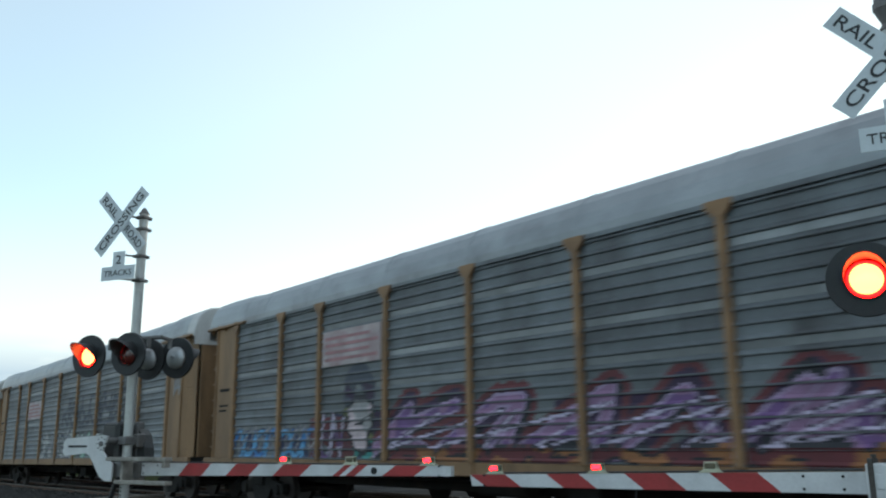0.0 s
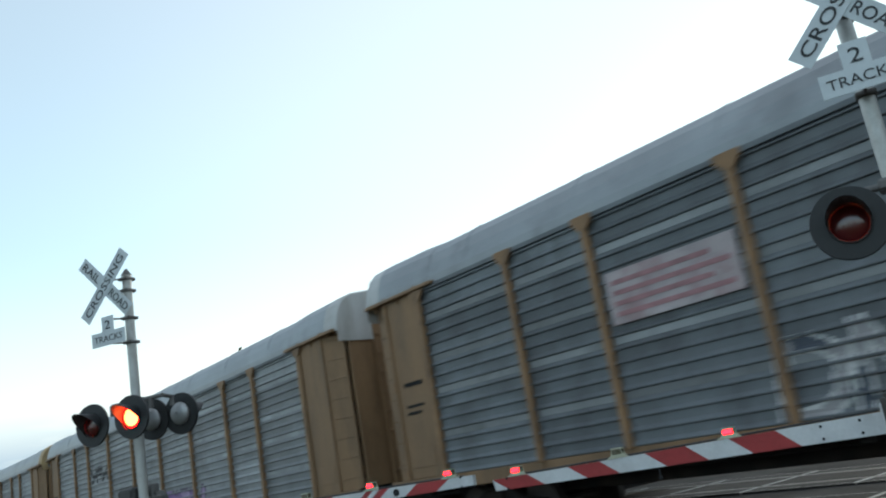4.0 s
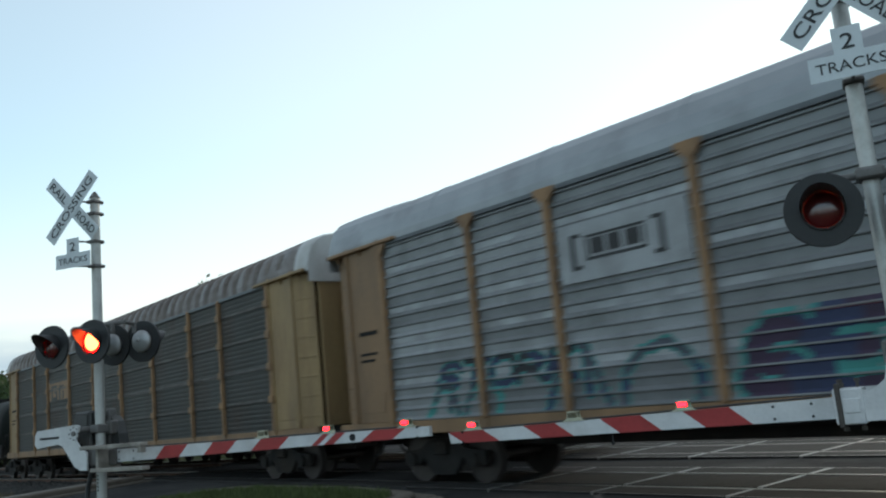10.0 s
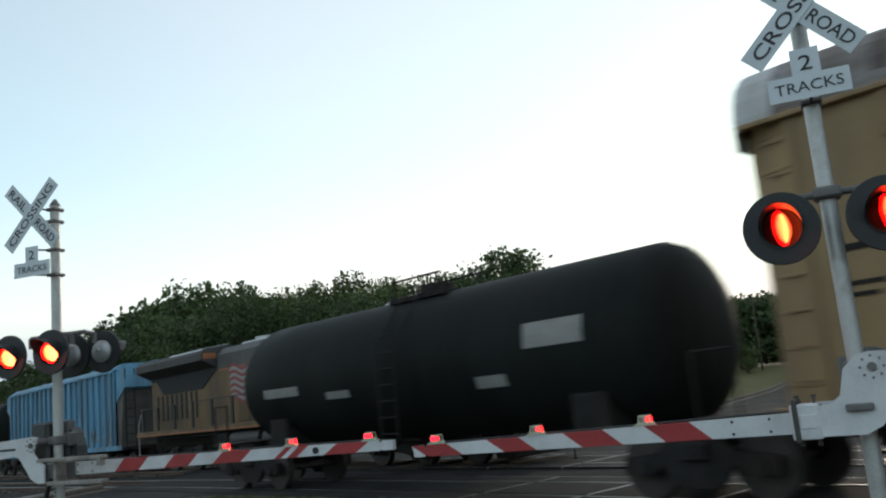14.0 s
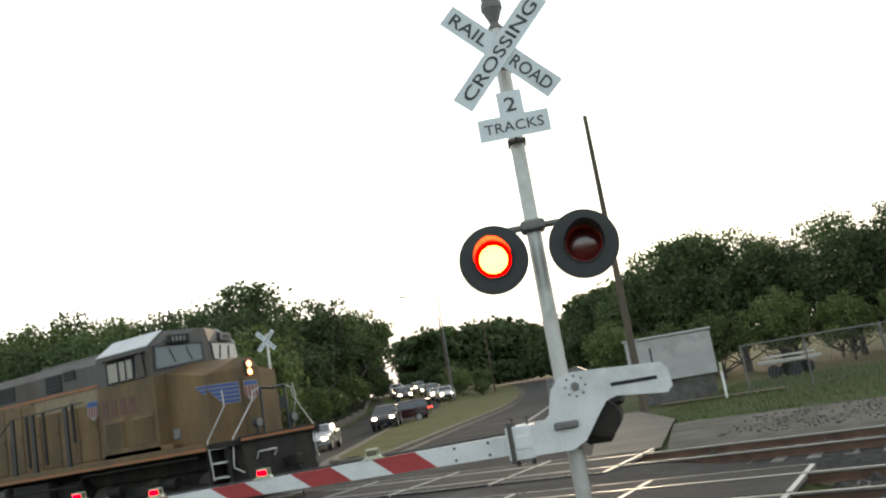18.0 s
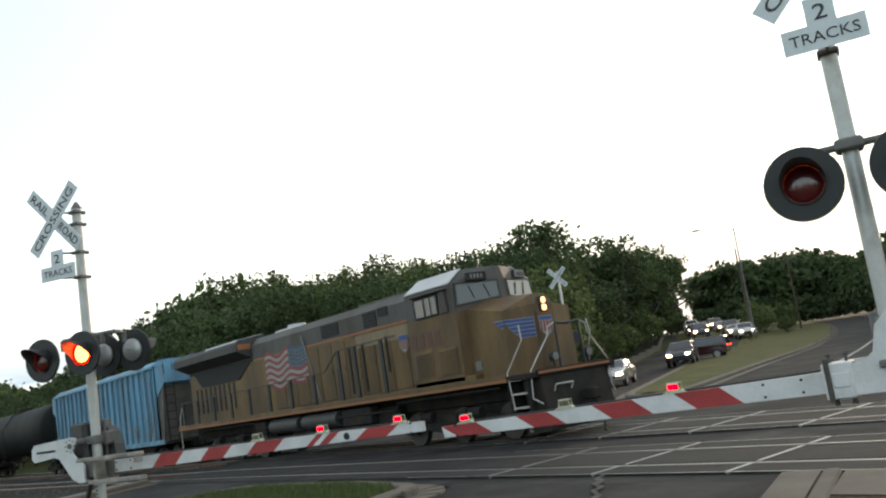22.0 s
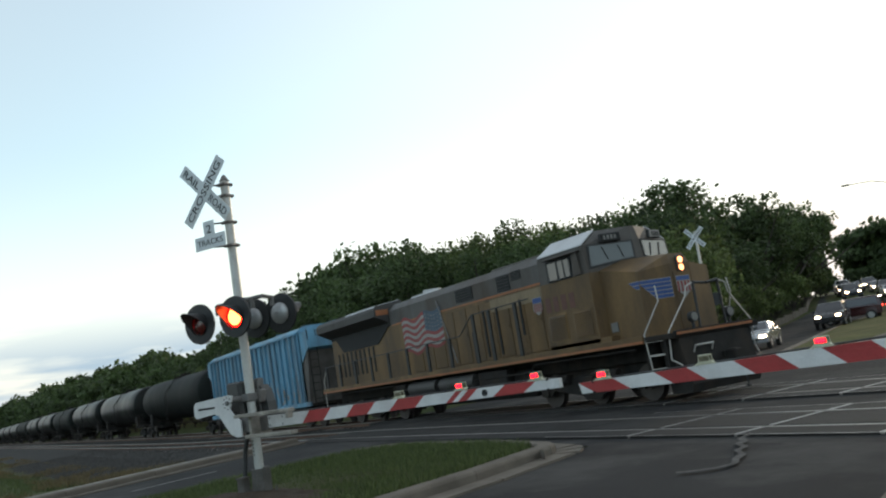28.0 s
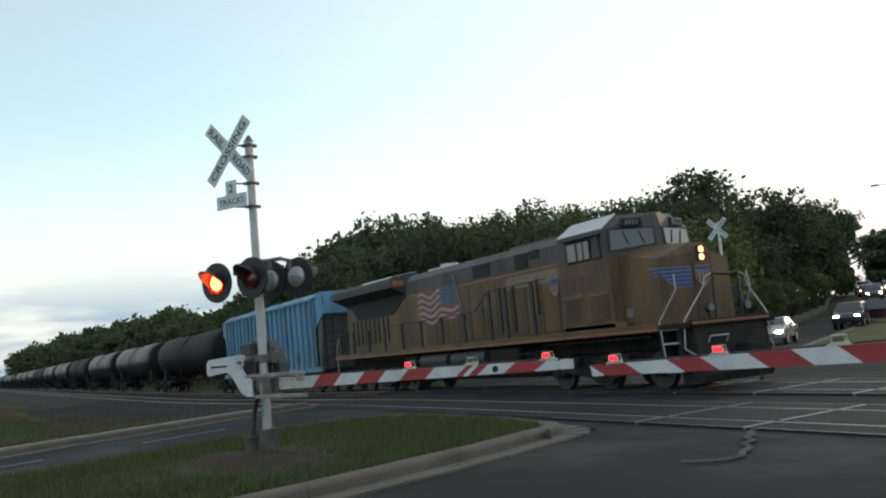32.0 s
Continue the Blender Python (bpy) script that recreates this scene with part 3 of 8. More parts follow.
FAR_L_RIGHT = [(-22.0, 27.5), (-30.5, 42), (-39.2, 57), (-48.5, 82), (-62, 104), (-79, 127), (-104, 150)]
FAR_L_LEFT = [(-36.0, 27.5), (-40.5, 42), (-48.3, 57), (-58.5, 82), (-73, 104), (-91, 127), (-116, 150)]
strip("road_far_left", FAR_L_LEFT, FAR_L_RIGHT, -0.03, M_ASPHALT, "asphalt carriageway with waiting cars", "road")
strip("earth_bed", [(-1.3, 0.0), (-4.1, 7.5), (-4.5, 8.66)], [(5.0, 0.0), (4.4, 7.5), (4.2, 8.66)], -0.012, M_EARTH, "dark brown stony earth beside the footway", "earth")
strip("pavement_near", [(-4.45, 8.62), (-4.92, 10.0)], [(3.6, 8.62), (3.4, 10.0)], -0.003, M_CONCRETE, "plain concrete footway by the gate mast", "pavement")
strip("pavement_far", [(-6.9, 17.45), (-9.6, 25), (-12.6, 31)], [(-5.4, 17.45), (-7.2, 25), (-10.2, 31)], -0.004, M_CONCRETE, "plain concrete footway beyond the rails", "pavement")
strip("sidewalk_west", [(-22.3, -1.2), (-27.0, 7.4), (-28.3, 10)], [(-20.95, -1.2), (-25.55, 7.4), (-26.9, 10)], 0.10, M_WALK, "pale concrete strip along the lane", "pavement")
xe, ye = spaced([(0, 1, 60)]), spaced([(0, 0.3, 10), (0.3, 1, 14)])


def gravel_at(u, v):
    """Gravel rising from the far track bed to the level of the footway."""
    y = 17.35 + v * (7.6 - 3.4 * u)
    x = -5.42 + u * 39.4 - max(0.0, y - 18.0) * 0.26 * (1 - u)
    return (x, y, gz(x, y) - 0.05 - 0.14 * (1 - ease(y, 17.35, 18.6)) - 0.10 * ease(v, 0.85, 1.0) + 0.02 * noise.noise((x * 1.5, y * 1.5, 2)))


tagged(put("gravel_east", grid_mesh("gravel_east", xe, ye, gravel_at, M_GRAVEL, True)), "flat pale gravel beside the far track", "gravel", kind="structure")
strip("track_path", [(-10.2, 33.4), (-5.4, 33.0)], [(-10.2, 34.2), (-5.4, 33.8)], -0.01, M_DIRT, "bare pale track in the grass", "path")

# kerbs
kerb_line("kerb_island", [(-7.6, -4), (-8.6, 0.2), (-9.35, 3.5), (-10.25, 6.4), (-10.9, 8.0)] + arc(-11.75, 7.9, 0.85, 6, 95, 4) + [(-13.4, 8.95), (-16.4, 8.75)] + arc(-16.9, 7.9, 0.8, 60, 175, 4) + [(-17.2, 5.4), (-16.1, 2.0), (-14.0, -3)], "weathered concrete kerb round the grass island", length=3.0)
kerb_line("kerb_near", [(-1.5, 0.2), (-4.27, 7.56), (-5.19, 9.98)], "lowered pale concrete kerb by the gate mast", width=0.22, height=0.018, length=3.0, side=-1)
kerb_line("kerb_west", [(-20.6, -1.0), (-22.7, 2.6), (-25.2, 7.3), (-26.6, 10.0)], "pale concrete kerb of the far lane", length=3.0)
kerb_line("kerb_median_right", [(-17.9, 25.0)] + [(x - 0.2, y) for x, y in FAR_R_LEFT[:7]], "concrete kerb of the median", length=4.0)
kerb_line("kerb_median_left", [(-20.4, 25.6), (-21.8, 27.5), (-30.3, 42), (-39.0, 57), (-48.3, 82), (-61.8, 104)], "concrete kerb of the median", length=4.0, side=-1)
kerb_line("kerb_median_nose", [(-20.5, 25.65), (-19.4, 24.95), (-17.9, 25.0)], "concrete kerb round the median's nose", length=2.0)
kerb_line("kerb_far_right", [(-10.4, 25.5)] + [(x + 0.2, y) for x, y in FAR_R_RIGHT[:7]], "concrete kerb of the far carriageway", length=4.0, side=-1)

# grass island and far median: raised turf
def turf(name, outline, lift, label):
    bm = bmesh.new()
    cx = sum(p[0] for p in outline) / len(outline)
    cy = sum(p[1] for p in outline) / len(outline)
    rings = []
    for k in (1.0, 0.85, 0.6, 0.3):
        rings.append([bm.verts.new((cx + (x - cx) * k, cy + (y - cy) * k, gz(cx + (x - cx) * k, cy + (y - cy) * k) + lift + 0.10 * (1 - k) + 0.02 * noise.noise((x, y, k * 5)))) for x, y in outline])
    c = bm.verts.new((cx, cy, gz(cx, cy) + lift + 0.10))
    n = len(outline)
    for a, b in zip(rings, rings[1:]):
        for i in range(n):
            bm.faces.new((a[i], a[(i + 1) % n], b[(i + 1) % n], b[i]))
    for i in range(n):
        bm.faces.new((rings[-1][i], rings[-1][(i + 1) % n], c))
    bmesh.ops.recalc_face_normals(bm, faces=bm.faces)
    ob = part(name, bm, M_GRASSGROUND)
    smooth_mesh(ob.data)
    return tagged(ob, label, "grass", kind="structure")


ISLAND = [(-7.9, -4), (-8.9, 0.2), (-9.65, 3.5), (-10.5, 6.4), (-11.2, 8.0), (-11.7, 8.45), (-13.4, 8.65), (-16.4, 8.45), (-17.3, 7.6), (-16.9, 5.4), (-15.8, 2.0), (-13.8, -3)]
turf("turf_island", ISLAND, 0.10, "short green grass on the raised island")
MEDIAN_R = [(-18.3, 25.25)] + [(x - 0.5, y) for x, y in FAR_R_LEFT[:7]]
MEDIAN_L = [(-20.2, 25.75), (-21.8, 27.2), (-25.2, 33.0), (-30.0, 41.0), (-39.0, 56.5), (-46.6, 76.7), (-57.2, 96.0), (-79.0, 127.0)]


def median_at(i, j):
    """The median's turf, swelling a little towards its middle."""
    k, f = min(int(i / 6), 6), i / 6 - min(int(i / 6), 6)
    (x0, y0), (x1, y1), (x2, y2), (x3, y3) = MEDIAN_R[k], MEDIAN_R[k + 1], MEDIAN_L[k], MEDIAN_L[k + 1]
    u = j / 8
    x, y = (x0 + (x1 - x0) * f) * (1 - u) + (x2 + (x3 - x2) * f) * u, (y0 + (y1 - y0) * f) * (1 - u) + (y2 + (y3 - y2) * f) * u
    return (x, y, gz(x, y) + 0.07 + 0.4 * u * (1 - u) + 0.02 * noise.noise((x, y, 5)))


tagged(put("turf_median", grid_mesh("turf_median", list(range(43)), list(range(9)), median_at, M_VERGE, True)), "green grass of the wide median", "grass", kind="structure")
bm = bmesh.new()
rim = []
for k in range(40):
    a = radians(k * 9)
    w = 1 + 0.55 * noise.noise((3 * math.cos(a), 3 * math.sin(a), 3))
    rim.append(bm.verts.new((-12.3 + 2.3 * math.cos(a) * w, 3.75 + 1.25 * math.sin(a) * w, 0.10)))
mid = bm.verts.new((-12.4, 3.85, 0.262))
for k in range(40):
    bm.faces.new((rim[k], rim[(k + 1) % 40], mid))
tagged(part("earth_patch", bm, M_EARTH), "bare brown earth round the mast foot", "earth", kind="structure")

# grass blades
def grass_patch(name, spots, height, label, material=None):
    rnd = random.Random(7)
    vs, fs = [], []
    for x, y, z in spots:
        h = height * rnd.uniform(0.5, 1.3)
        a = rnd.uniform(0, math.pi)
        lean = Vector((rnd.uniform(-0.5, 0.5), rnd.uniform(-0.5, 0.5), 1)) * h
        w = 0.012
        dx, dy = w * math.cos(a), w * math.sin(a)
        i = len(vs)
        vs += [(x - dx, y - dy, z), (x + dx, y + dy, z), (x + lean.x, y + lean.y, z + lean.z)]
        fs.append((i, i + 1, i + 2))
    me = bpy.data.meshes.new(name)
    me.from_pydata(vs, [], fs)
    me.materials.append(material or M_GRASS)
    return tagged(put(name, me), label, "grass", kind="stuff")


def inside(x, y, poly):
    c = False
    for (x0, y0), (x1, y1) in zip(poly, poly[1:] + poly[:1]):
        if (y0 > y) != (y1 > y) and x < (x1 - x0) * (y - y0) / (y1 - y0) + x0:
            c = not c
    return c


_r = random.Random(3)
spots = []
while len(spots) < 60000:
    x, y = _r.uniform(-17.5, -8), _r.uniform(-2.5, 8.7)
    if inside(x, y, ISLAND):
        d = math.hypot((x + 12.35) / 2.0, (y - 3.8) / 1.05)
        bare = 1.0 - ease(d + 0.5 * noise.noise((x * 1.3, y * 1.3, 0)) + 0.25 * noise.noise((x * 4, y * 4, 2)), 0.55, 1.05)
        if _r.random() > bare * (0.97 - 0.45 * ease(noise.noise((x * 1.7, y * 1.7, 6)), 0.0, 0.35)):
            spots.append((x, y, gz(x, y) + 0.12))
grass_patch("island_grass", spots, 0.105, "fine green grass blades on the island")
spots = []
for k in range(30000):
    x, y = _r.uniform(-60, -22), _r.uniform(-4, 8.2)
    if x < -22.5 - (y - 1) * 0.56 and (y < 4.0 or noise.noise((x * 0.2, y * 0.4, 4)) > 0.22) and noise.noise((x * 0.15, y * 0.15, 9)) > -0.35:
        spots.append((x, y, ground_z(x, y)))
for k in range(34000):
    x, y = _r.uniform(-9, 22), _r.uniform(24.2, 44)
    if x > -8.0 - (y - 24) * 0.55:
        spots.append((x, y, ground_z(x, y)))
grass_patch("verge_grass", spots, 0.13, "rough dry grass on the verges")

spots = []
for k in range(44000):
    x, y = -26 - 84 * _r.random() ** 1.5, _r.uniform(-3.0, 7.0)
    if x < -25.5 - (y - 1) * 0.56 and noise.noise((x * 0.12, y * 0.3, 14)) > -0.05:
        spots.append((x, y, ground_z(x, y)))
grass_patch("dry_grass", spots, 0.24, "tall dry tan grass on the verge", M_DRYGRASS)

# ---- tracks ----
def ballast_bed(name, y, label, x_end):
    xs = spaced([(-420, -80, 40), (-80, -6, 74), (-6, -1, 20), (-1, 20, 21), (20, 160, 30)])
    prof = [(-7.6, -0.52), (-5.4, -0.42), (-4.0, -0.38), (-2.6, -0.36), (-1.7, -0.20), (-1.2, -0.15), (1.2, -0.15), (1.7, -0.20), (2.6, -0.36), (5.2, -0.42)]
    me = grid_mesh(name, xs, list(range(len(prof))), lambda x, j: (x, y + prof[j][0], rz(x) + prof[j][1] - (0.0 if not -29 < x < x_end else 0.16) + 0.03 * noise.noise((x * 3, prof[j][0] * 3, y))), M_BALLAST)
    return tagged(put(name, me), label, "ballast", kind="structure")


ballast_bed("ballast_near", Y_NEAR, "grey crushed stone ballast under the near track", -1.6)
ballast_bed("ballast_far", Y_FAR, "grey crushed stone ballast under the far track", -5.3)
vs, fs = [], []
for k in range(30000):
    x = _r.uniform(-75, -26) if k % 3 else _r.uniform(-6, 25)
    y = _r.choice((Y_NEAR - 1.9, Y_NEAR - 2.3, Y_NEAR - 3.2, Y_NEAR - 4.2, Y_NEAR - 5.2, Y_NEAR - 6.2, Y_NEAR, Y_NEAR + 2.2, Y_FAR + 2.1, Y_FAR + 3.4, Y_FAR + 5.0, Y_FAR + 6.6)) + _r.gauss(0, 0.6)
    if -28.5 < x < (-1.4 if y < 13.7 else -5.2):
        continue
    if y > 18.4:
        if x < -4.6 or x > 22:
            continue
    d = min(abs(y - Y_NEAR), abs(y - Y_FAR))
    z = rz(x) + (-0.15 if d < 1.2 else -0.15 - min(0.21, (d - 1.2) * 0.19) - max(0.0, d - 2.6) * 0.03) + 0.015
    if y > 18.4:
        z = gz(x, y) - 0.045
    s = _r.uniform(0.04, 0.11) if y < 17.4 or x < -6 else _r.uniform(0.015, 0.045)
    i = len(vs)
    for dx, dy, dz in ((1, 0, 0), (-1, 0, 0), (0, 1, 0), (0, -1, 0), (0, 0, 1), (0, 0, -1)):
        vs.append((x + dx * s * _r.uniform(0.6, 1.2), y + dy * s * _r.uniform(0.6, 1.2), z + dz * s * _r.uniform(0.5, 1.0)))
    fs += [(i + a, i + b, i + c) for a, b, c in ((0, 2, 4), (2, 1, 4), (1, 3, 4), (3, 0, 4), (2, 0, 5), (1, 2, 5), (3, 1, 5), (0, 3, 5))]
me = bpy.data.meshes.new("ballast_stones")
me.from_pydata(vs, [], fs)
me.materials.append(M_STONE)
tagged(put("ballast_stones", me), "loose grey ballast stones along the tracks", "stones", kind="stuff")


def rail_run(y, label):
    xs = spaced([(-420, -80, 60), (-80, 20, 50), (20, 160, 20)])
    root = thing("rail", Matrix(), label, "rail", "running rails")
    tagged(root, kind="structure")
    head = [(-0.036, -0.03), (-0.036, -0.006), (-0.028, 0.0), (0.028, 0.0), (0.036, -0.006), (0.036, -0.03)]
    web = [(-0.036, -0.03), (-0.012, -0.045), (-0.012, -0.125), (-0.07, -0.15), (0.07, -0.15), (0.012, -0.125), (0.012, -0.045), (0.036, -0.03)]
    put("railhead", grid_mesh("railhead", xs, list(range(len(head))), lambda x, j: (x, y + head[j][0], rz(x) + head[j][1]), M_RAIL), root, label="bright polished steel railhead")
    put("rail_web", grid_mesh("rail_web", xs, list(range(len(web))), lambda x, j: (x, y + web[j][0], rz(x) + web[j][1]), M_RAILSIDE), root, label="rusty rail web and foot")


for yc in (Y_NEAR, Y_FAR):
    for s in (-1, 1):
        rail_run(yc + s * GAUGE, "steel running rail with bright head and rusty sides")

bm = bmesh.new()
box(bm, -0.11, 0.11, -1.3, 1.3, -0.32, -0.145, 0.012)
ME_TIE = mesh_from("sleeper", bm, M_TIE)
for yc, nm in ((Y_NEAR, "sleepers_near"), (Y_FAR, "sleepers_far")):
    root = thing(nm, Matrix(), "dark creosoted timber sleepers in the ballast", "sleepers")
    tagged(root, kind="structure")
    for k in range(60):
        x = -28.9 - 0.55 * k
        put("sleeper", ME_TIE, root, pose(x, yc, rz(x), 0, 0, 0.6 * noise.noise((k, yc, 0))))
    for k in range(30):
        x = (-1.2 if yc == Y_NEAR else -4.9) + 0.55 * k
        put("sleeper", ME_TIE, root, pose(x, yc, rz(x)))

# crossing panels of concrete, between and beside the rails; bright steel edges put in the sky's gleam at the joints
def crossing(name, yc, x_end, label):
    root = thing(name, Matrix(), label, "crossing panels")
    tagged(root, kind="structure")
    L = 2.3
    spec = {"gauge": (-0.62, 0.62), "field_near": (-1.42, -0.815), "field_far": (0.815, 1.42)}
    meshes = {}
    for k, (a, b) in spec.items():
        bm = bmesh.new()
        box(bm, 0.012, L - 0.012, a, b, -0.18, -0.006, 0.012)
        meshes[k] = mesh_from("crossing_panel", bm, M_PANEL)
        bm = bmesh.new()
        box(bm, -0.035, 0.035, a, b, -0.05, 0.0)
        meshes[k + "_edge"] = mesh_from("panel_edge", bm, M_STEELEDGE)
    for i in range(11):
        x = x_end - L * (i + 1)
        for k in spec:
            put("crossing_panel", meshes[k], root, pose(x, yc, rz(x + L / 2), 0, math.degrees(math.atan2(rz(x) - rz(x + L), L)), 0))
            if i < 5:
                put("panel_edge", meshes[k + "_edge"], root, pose(x + L, yc, rz(x + L) + 0.002), "steel panel edge, bright for the sky's gleam at the joint")
    for s in (-1.455, 1.455):
        me = grid_mesh("outer_edge", [x_end - 2.3 * 5 * j / 8 for j in range(9)], [0, 1], lambda x, j: (x, yc + s + 0.03 * (j - 0.5), rz(x) + 0.001), M_STEELEDGE)
        put("outer_edge", me, root, label="steel edge strip, bright for the sky's gleam")


crossing("crossing_near", Y_NEAR, -1.90, "concrete crossing panels of the near track")
crossing("crossing_far", Y_FAR, -5.53, "concrete crossing panels of the far track")

# white crack-seal mark on the road before the rails
bm = bmesh.new()
pts = [(-7.35, 7.3), (-7.15, 7.45), (-7.02, 7.65), (-7.0, 7.9), (-7.2, 8.15), (-7.35, 8.45), (-7.65, 8.7), (-7.72, 8.95), (-8.0, 9.15), (-8.1, 9.4), (-8.35, 9.6), (-8.4, 9.8)]
for (x0, y0), (x1, y1) in zip(pts, pts[1:]):
    d = Vector((x1 - x0, y1 - y0)).normalized() * (0.045 + 0.03 * noise.noise((x0 * 3, y0 * 3, 1)))
    bm.faces.new([bm.verts.new((x0 - d.y, y0 + d.x, -0.008)), bm.verts.new((x0 + d.y, y0 - d.x, -0.008)), bm.verts.new((x1 + d.y, y1 - d.x, -0.008)), bm.verts.new((x1 - d.y, y1 + d.x, -0.008))])
tagged(part("road_patch", bm, M_SEAL), "pale filler line on the asphalt", "road mark", kind="structure")
for nm, x0, y0, x1, y1 in (("lane_dash", -19.6, 1.6, -18.6, -0.6), ("lane_dash", -21.6, 5.9, -20.6, 3.7), ("lane_dash", -17.6, -2.6, -16.7, -4.6)):
    bm = bmesh.new()
    bm.faces.new([bm.verts.new((x, y, gz(x, y) - 0.008)) for x, y in ((x0, y0), (x0 + 0.12, y0), (x1 + 0.12, y1), (x1, y1))])
    tagged(part(nm, bm, M_LINE), "worn white lane dash", "road mark", kind="structure")


# ---- crossing signals ----
def blade_mesh():
    bm = bmesh.new()
    box(bm, -0.61, 0.61, -0.004, 0.004, -0.104, 0.104)
    return mesh_from("blade", bm, M_SIGN)


ME_BLADE = blade_mesh()


def crossbuck(parent, m):
    """Two crossed blades with their lettering, a count plate and its brackets. Local x to the right of the reader, facing -y."""
    tilt = 46.5
    back = put("blade", ME_BLADE, parent, m @ pose(0, 0.006, 0, 0, tilt, 0), "white blade lettered RAIL ROAD")
    front = put("blade", ME_BLADE, parent, m @ pose(0, -0.006, 0, 0, -tilt, 0), "white blade lettered CROSSING")
    letters("lettering", "CROSSING", 0.165, M_SIGNBLACK, front, pose(0, -0.007, 0), 1.08, bold=0.001)
    letters("lettering", "RAIL", 0.165, M_SIGNBLACK, back, pose(-0.35, -0.007, 0), 0.40, bold=0.001)
    letters("lettering", "ROAD", 0.165, M_SIGNBLACK, back, pose(0.35, -0.007, 0), 0.43, bold=0.001)


def count_plate(parent, m):
    bm = bmesh.new()
    prism(bm, [(-0.318, -0.104), (0.318, -0.104), (0.318, 0.104), (0.112, 0.104), (0.112, 0.325), (-0.112, 0.325), (-0.112, 0.104), (-0.318, 0.104)], "y", -0.004, 0.004)
    plate = part("count_plate", bm, M_SIGN, parent, "white plate lettered 2 TRACKS", m)
    letters("lettering", "TRACKS", 0.13, M_SIGNBLACK, plate, pose(0, -0.007, 0.0), 0.53, bold=0.0)
    letters("lettering", "2", 0.185, M_SIGNBLACK, plate, pose(0, -0.007, 0.2), 0.10, bold=0.001)


def lens_mesh():
    """A round lens that glows on one side and is dark red glass on the other."""
    seg, vs, fs, mi = 24, [], [], []
    for side in (-1, 1):
        base = len(vs)
        for ring, (r, d) in enumerate(((0.150, 0.0), (0.125, 0.020), (0.085, 0.034), (0.040, 0.040))):
            for k in range(seg):
                a = 2 * math.pi * k / seg
                vs.append((r * math.cos(a), side * d, r * math.sin(a)))
        vs.append((0, side * 0.042, 0))
        for ring in range(3):
            for k in range(seg):
                a, b = base + ring * seg + k, base + ring * seg + (k + 1) % seg
                q = (a, b, b + seg, a + seg)
                fs.append(q if side < 0 else q[::-1])
                mi.append((0 if ring == 0 else 1) if side < 0 else 2)
        for k in range(seg):
            a, b = base + 3 * seg + k, base + 3 * seg + (k + 1) % seg
            fs.append((a, b, base + 4 * seg) if side < 0 else (b, a, base + 4 * seg))
            mi.append(1 if side < 0 else 2)
    me = bpy.data.meshes.new("lens")
    me.from_pydata(vs, [], fs)
    for m in (M_LENSON, M_LENSCORE, M_LENSOFF):
        me.materials.append(m)
    me.polygons.foreach_set("material_index", mi)
    me.polygons.foreach_set("use_smooth", [True] * len(fs))
    return me


ME_LENS = lens_mesh()


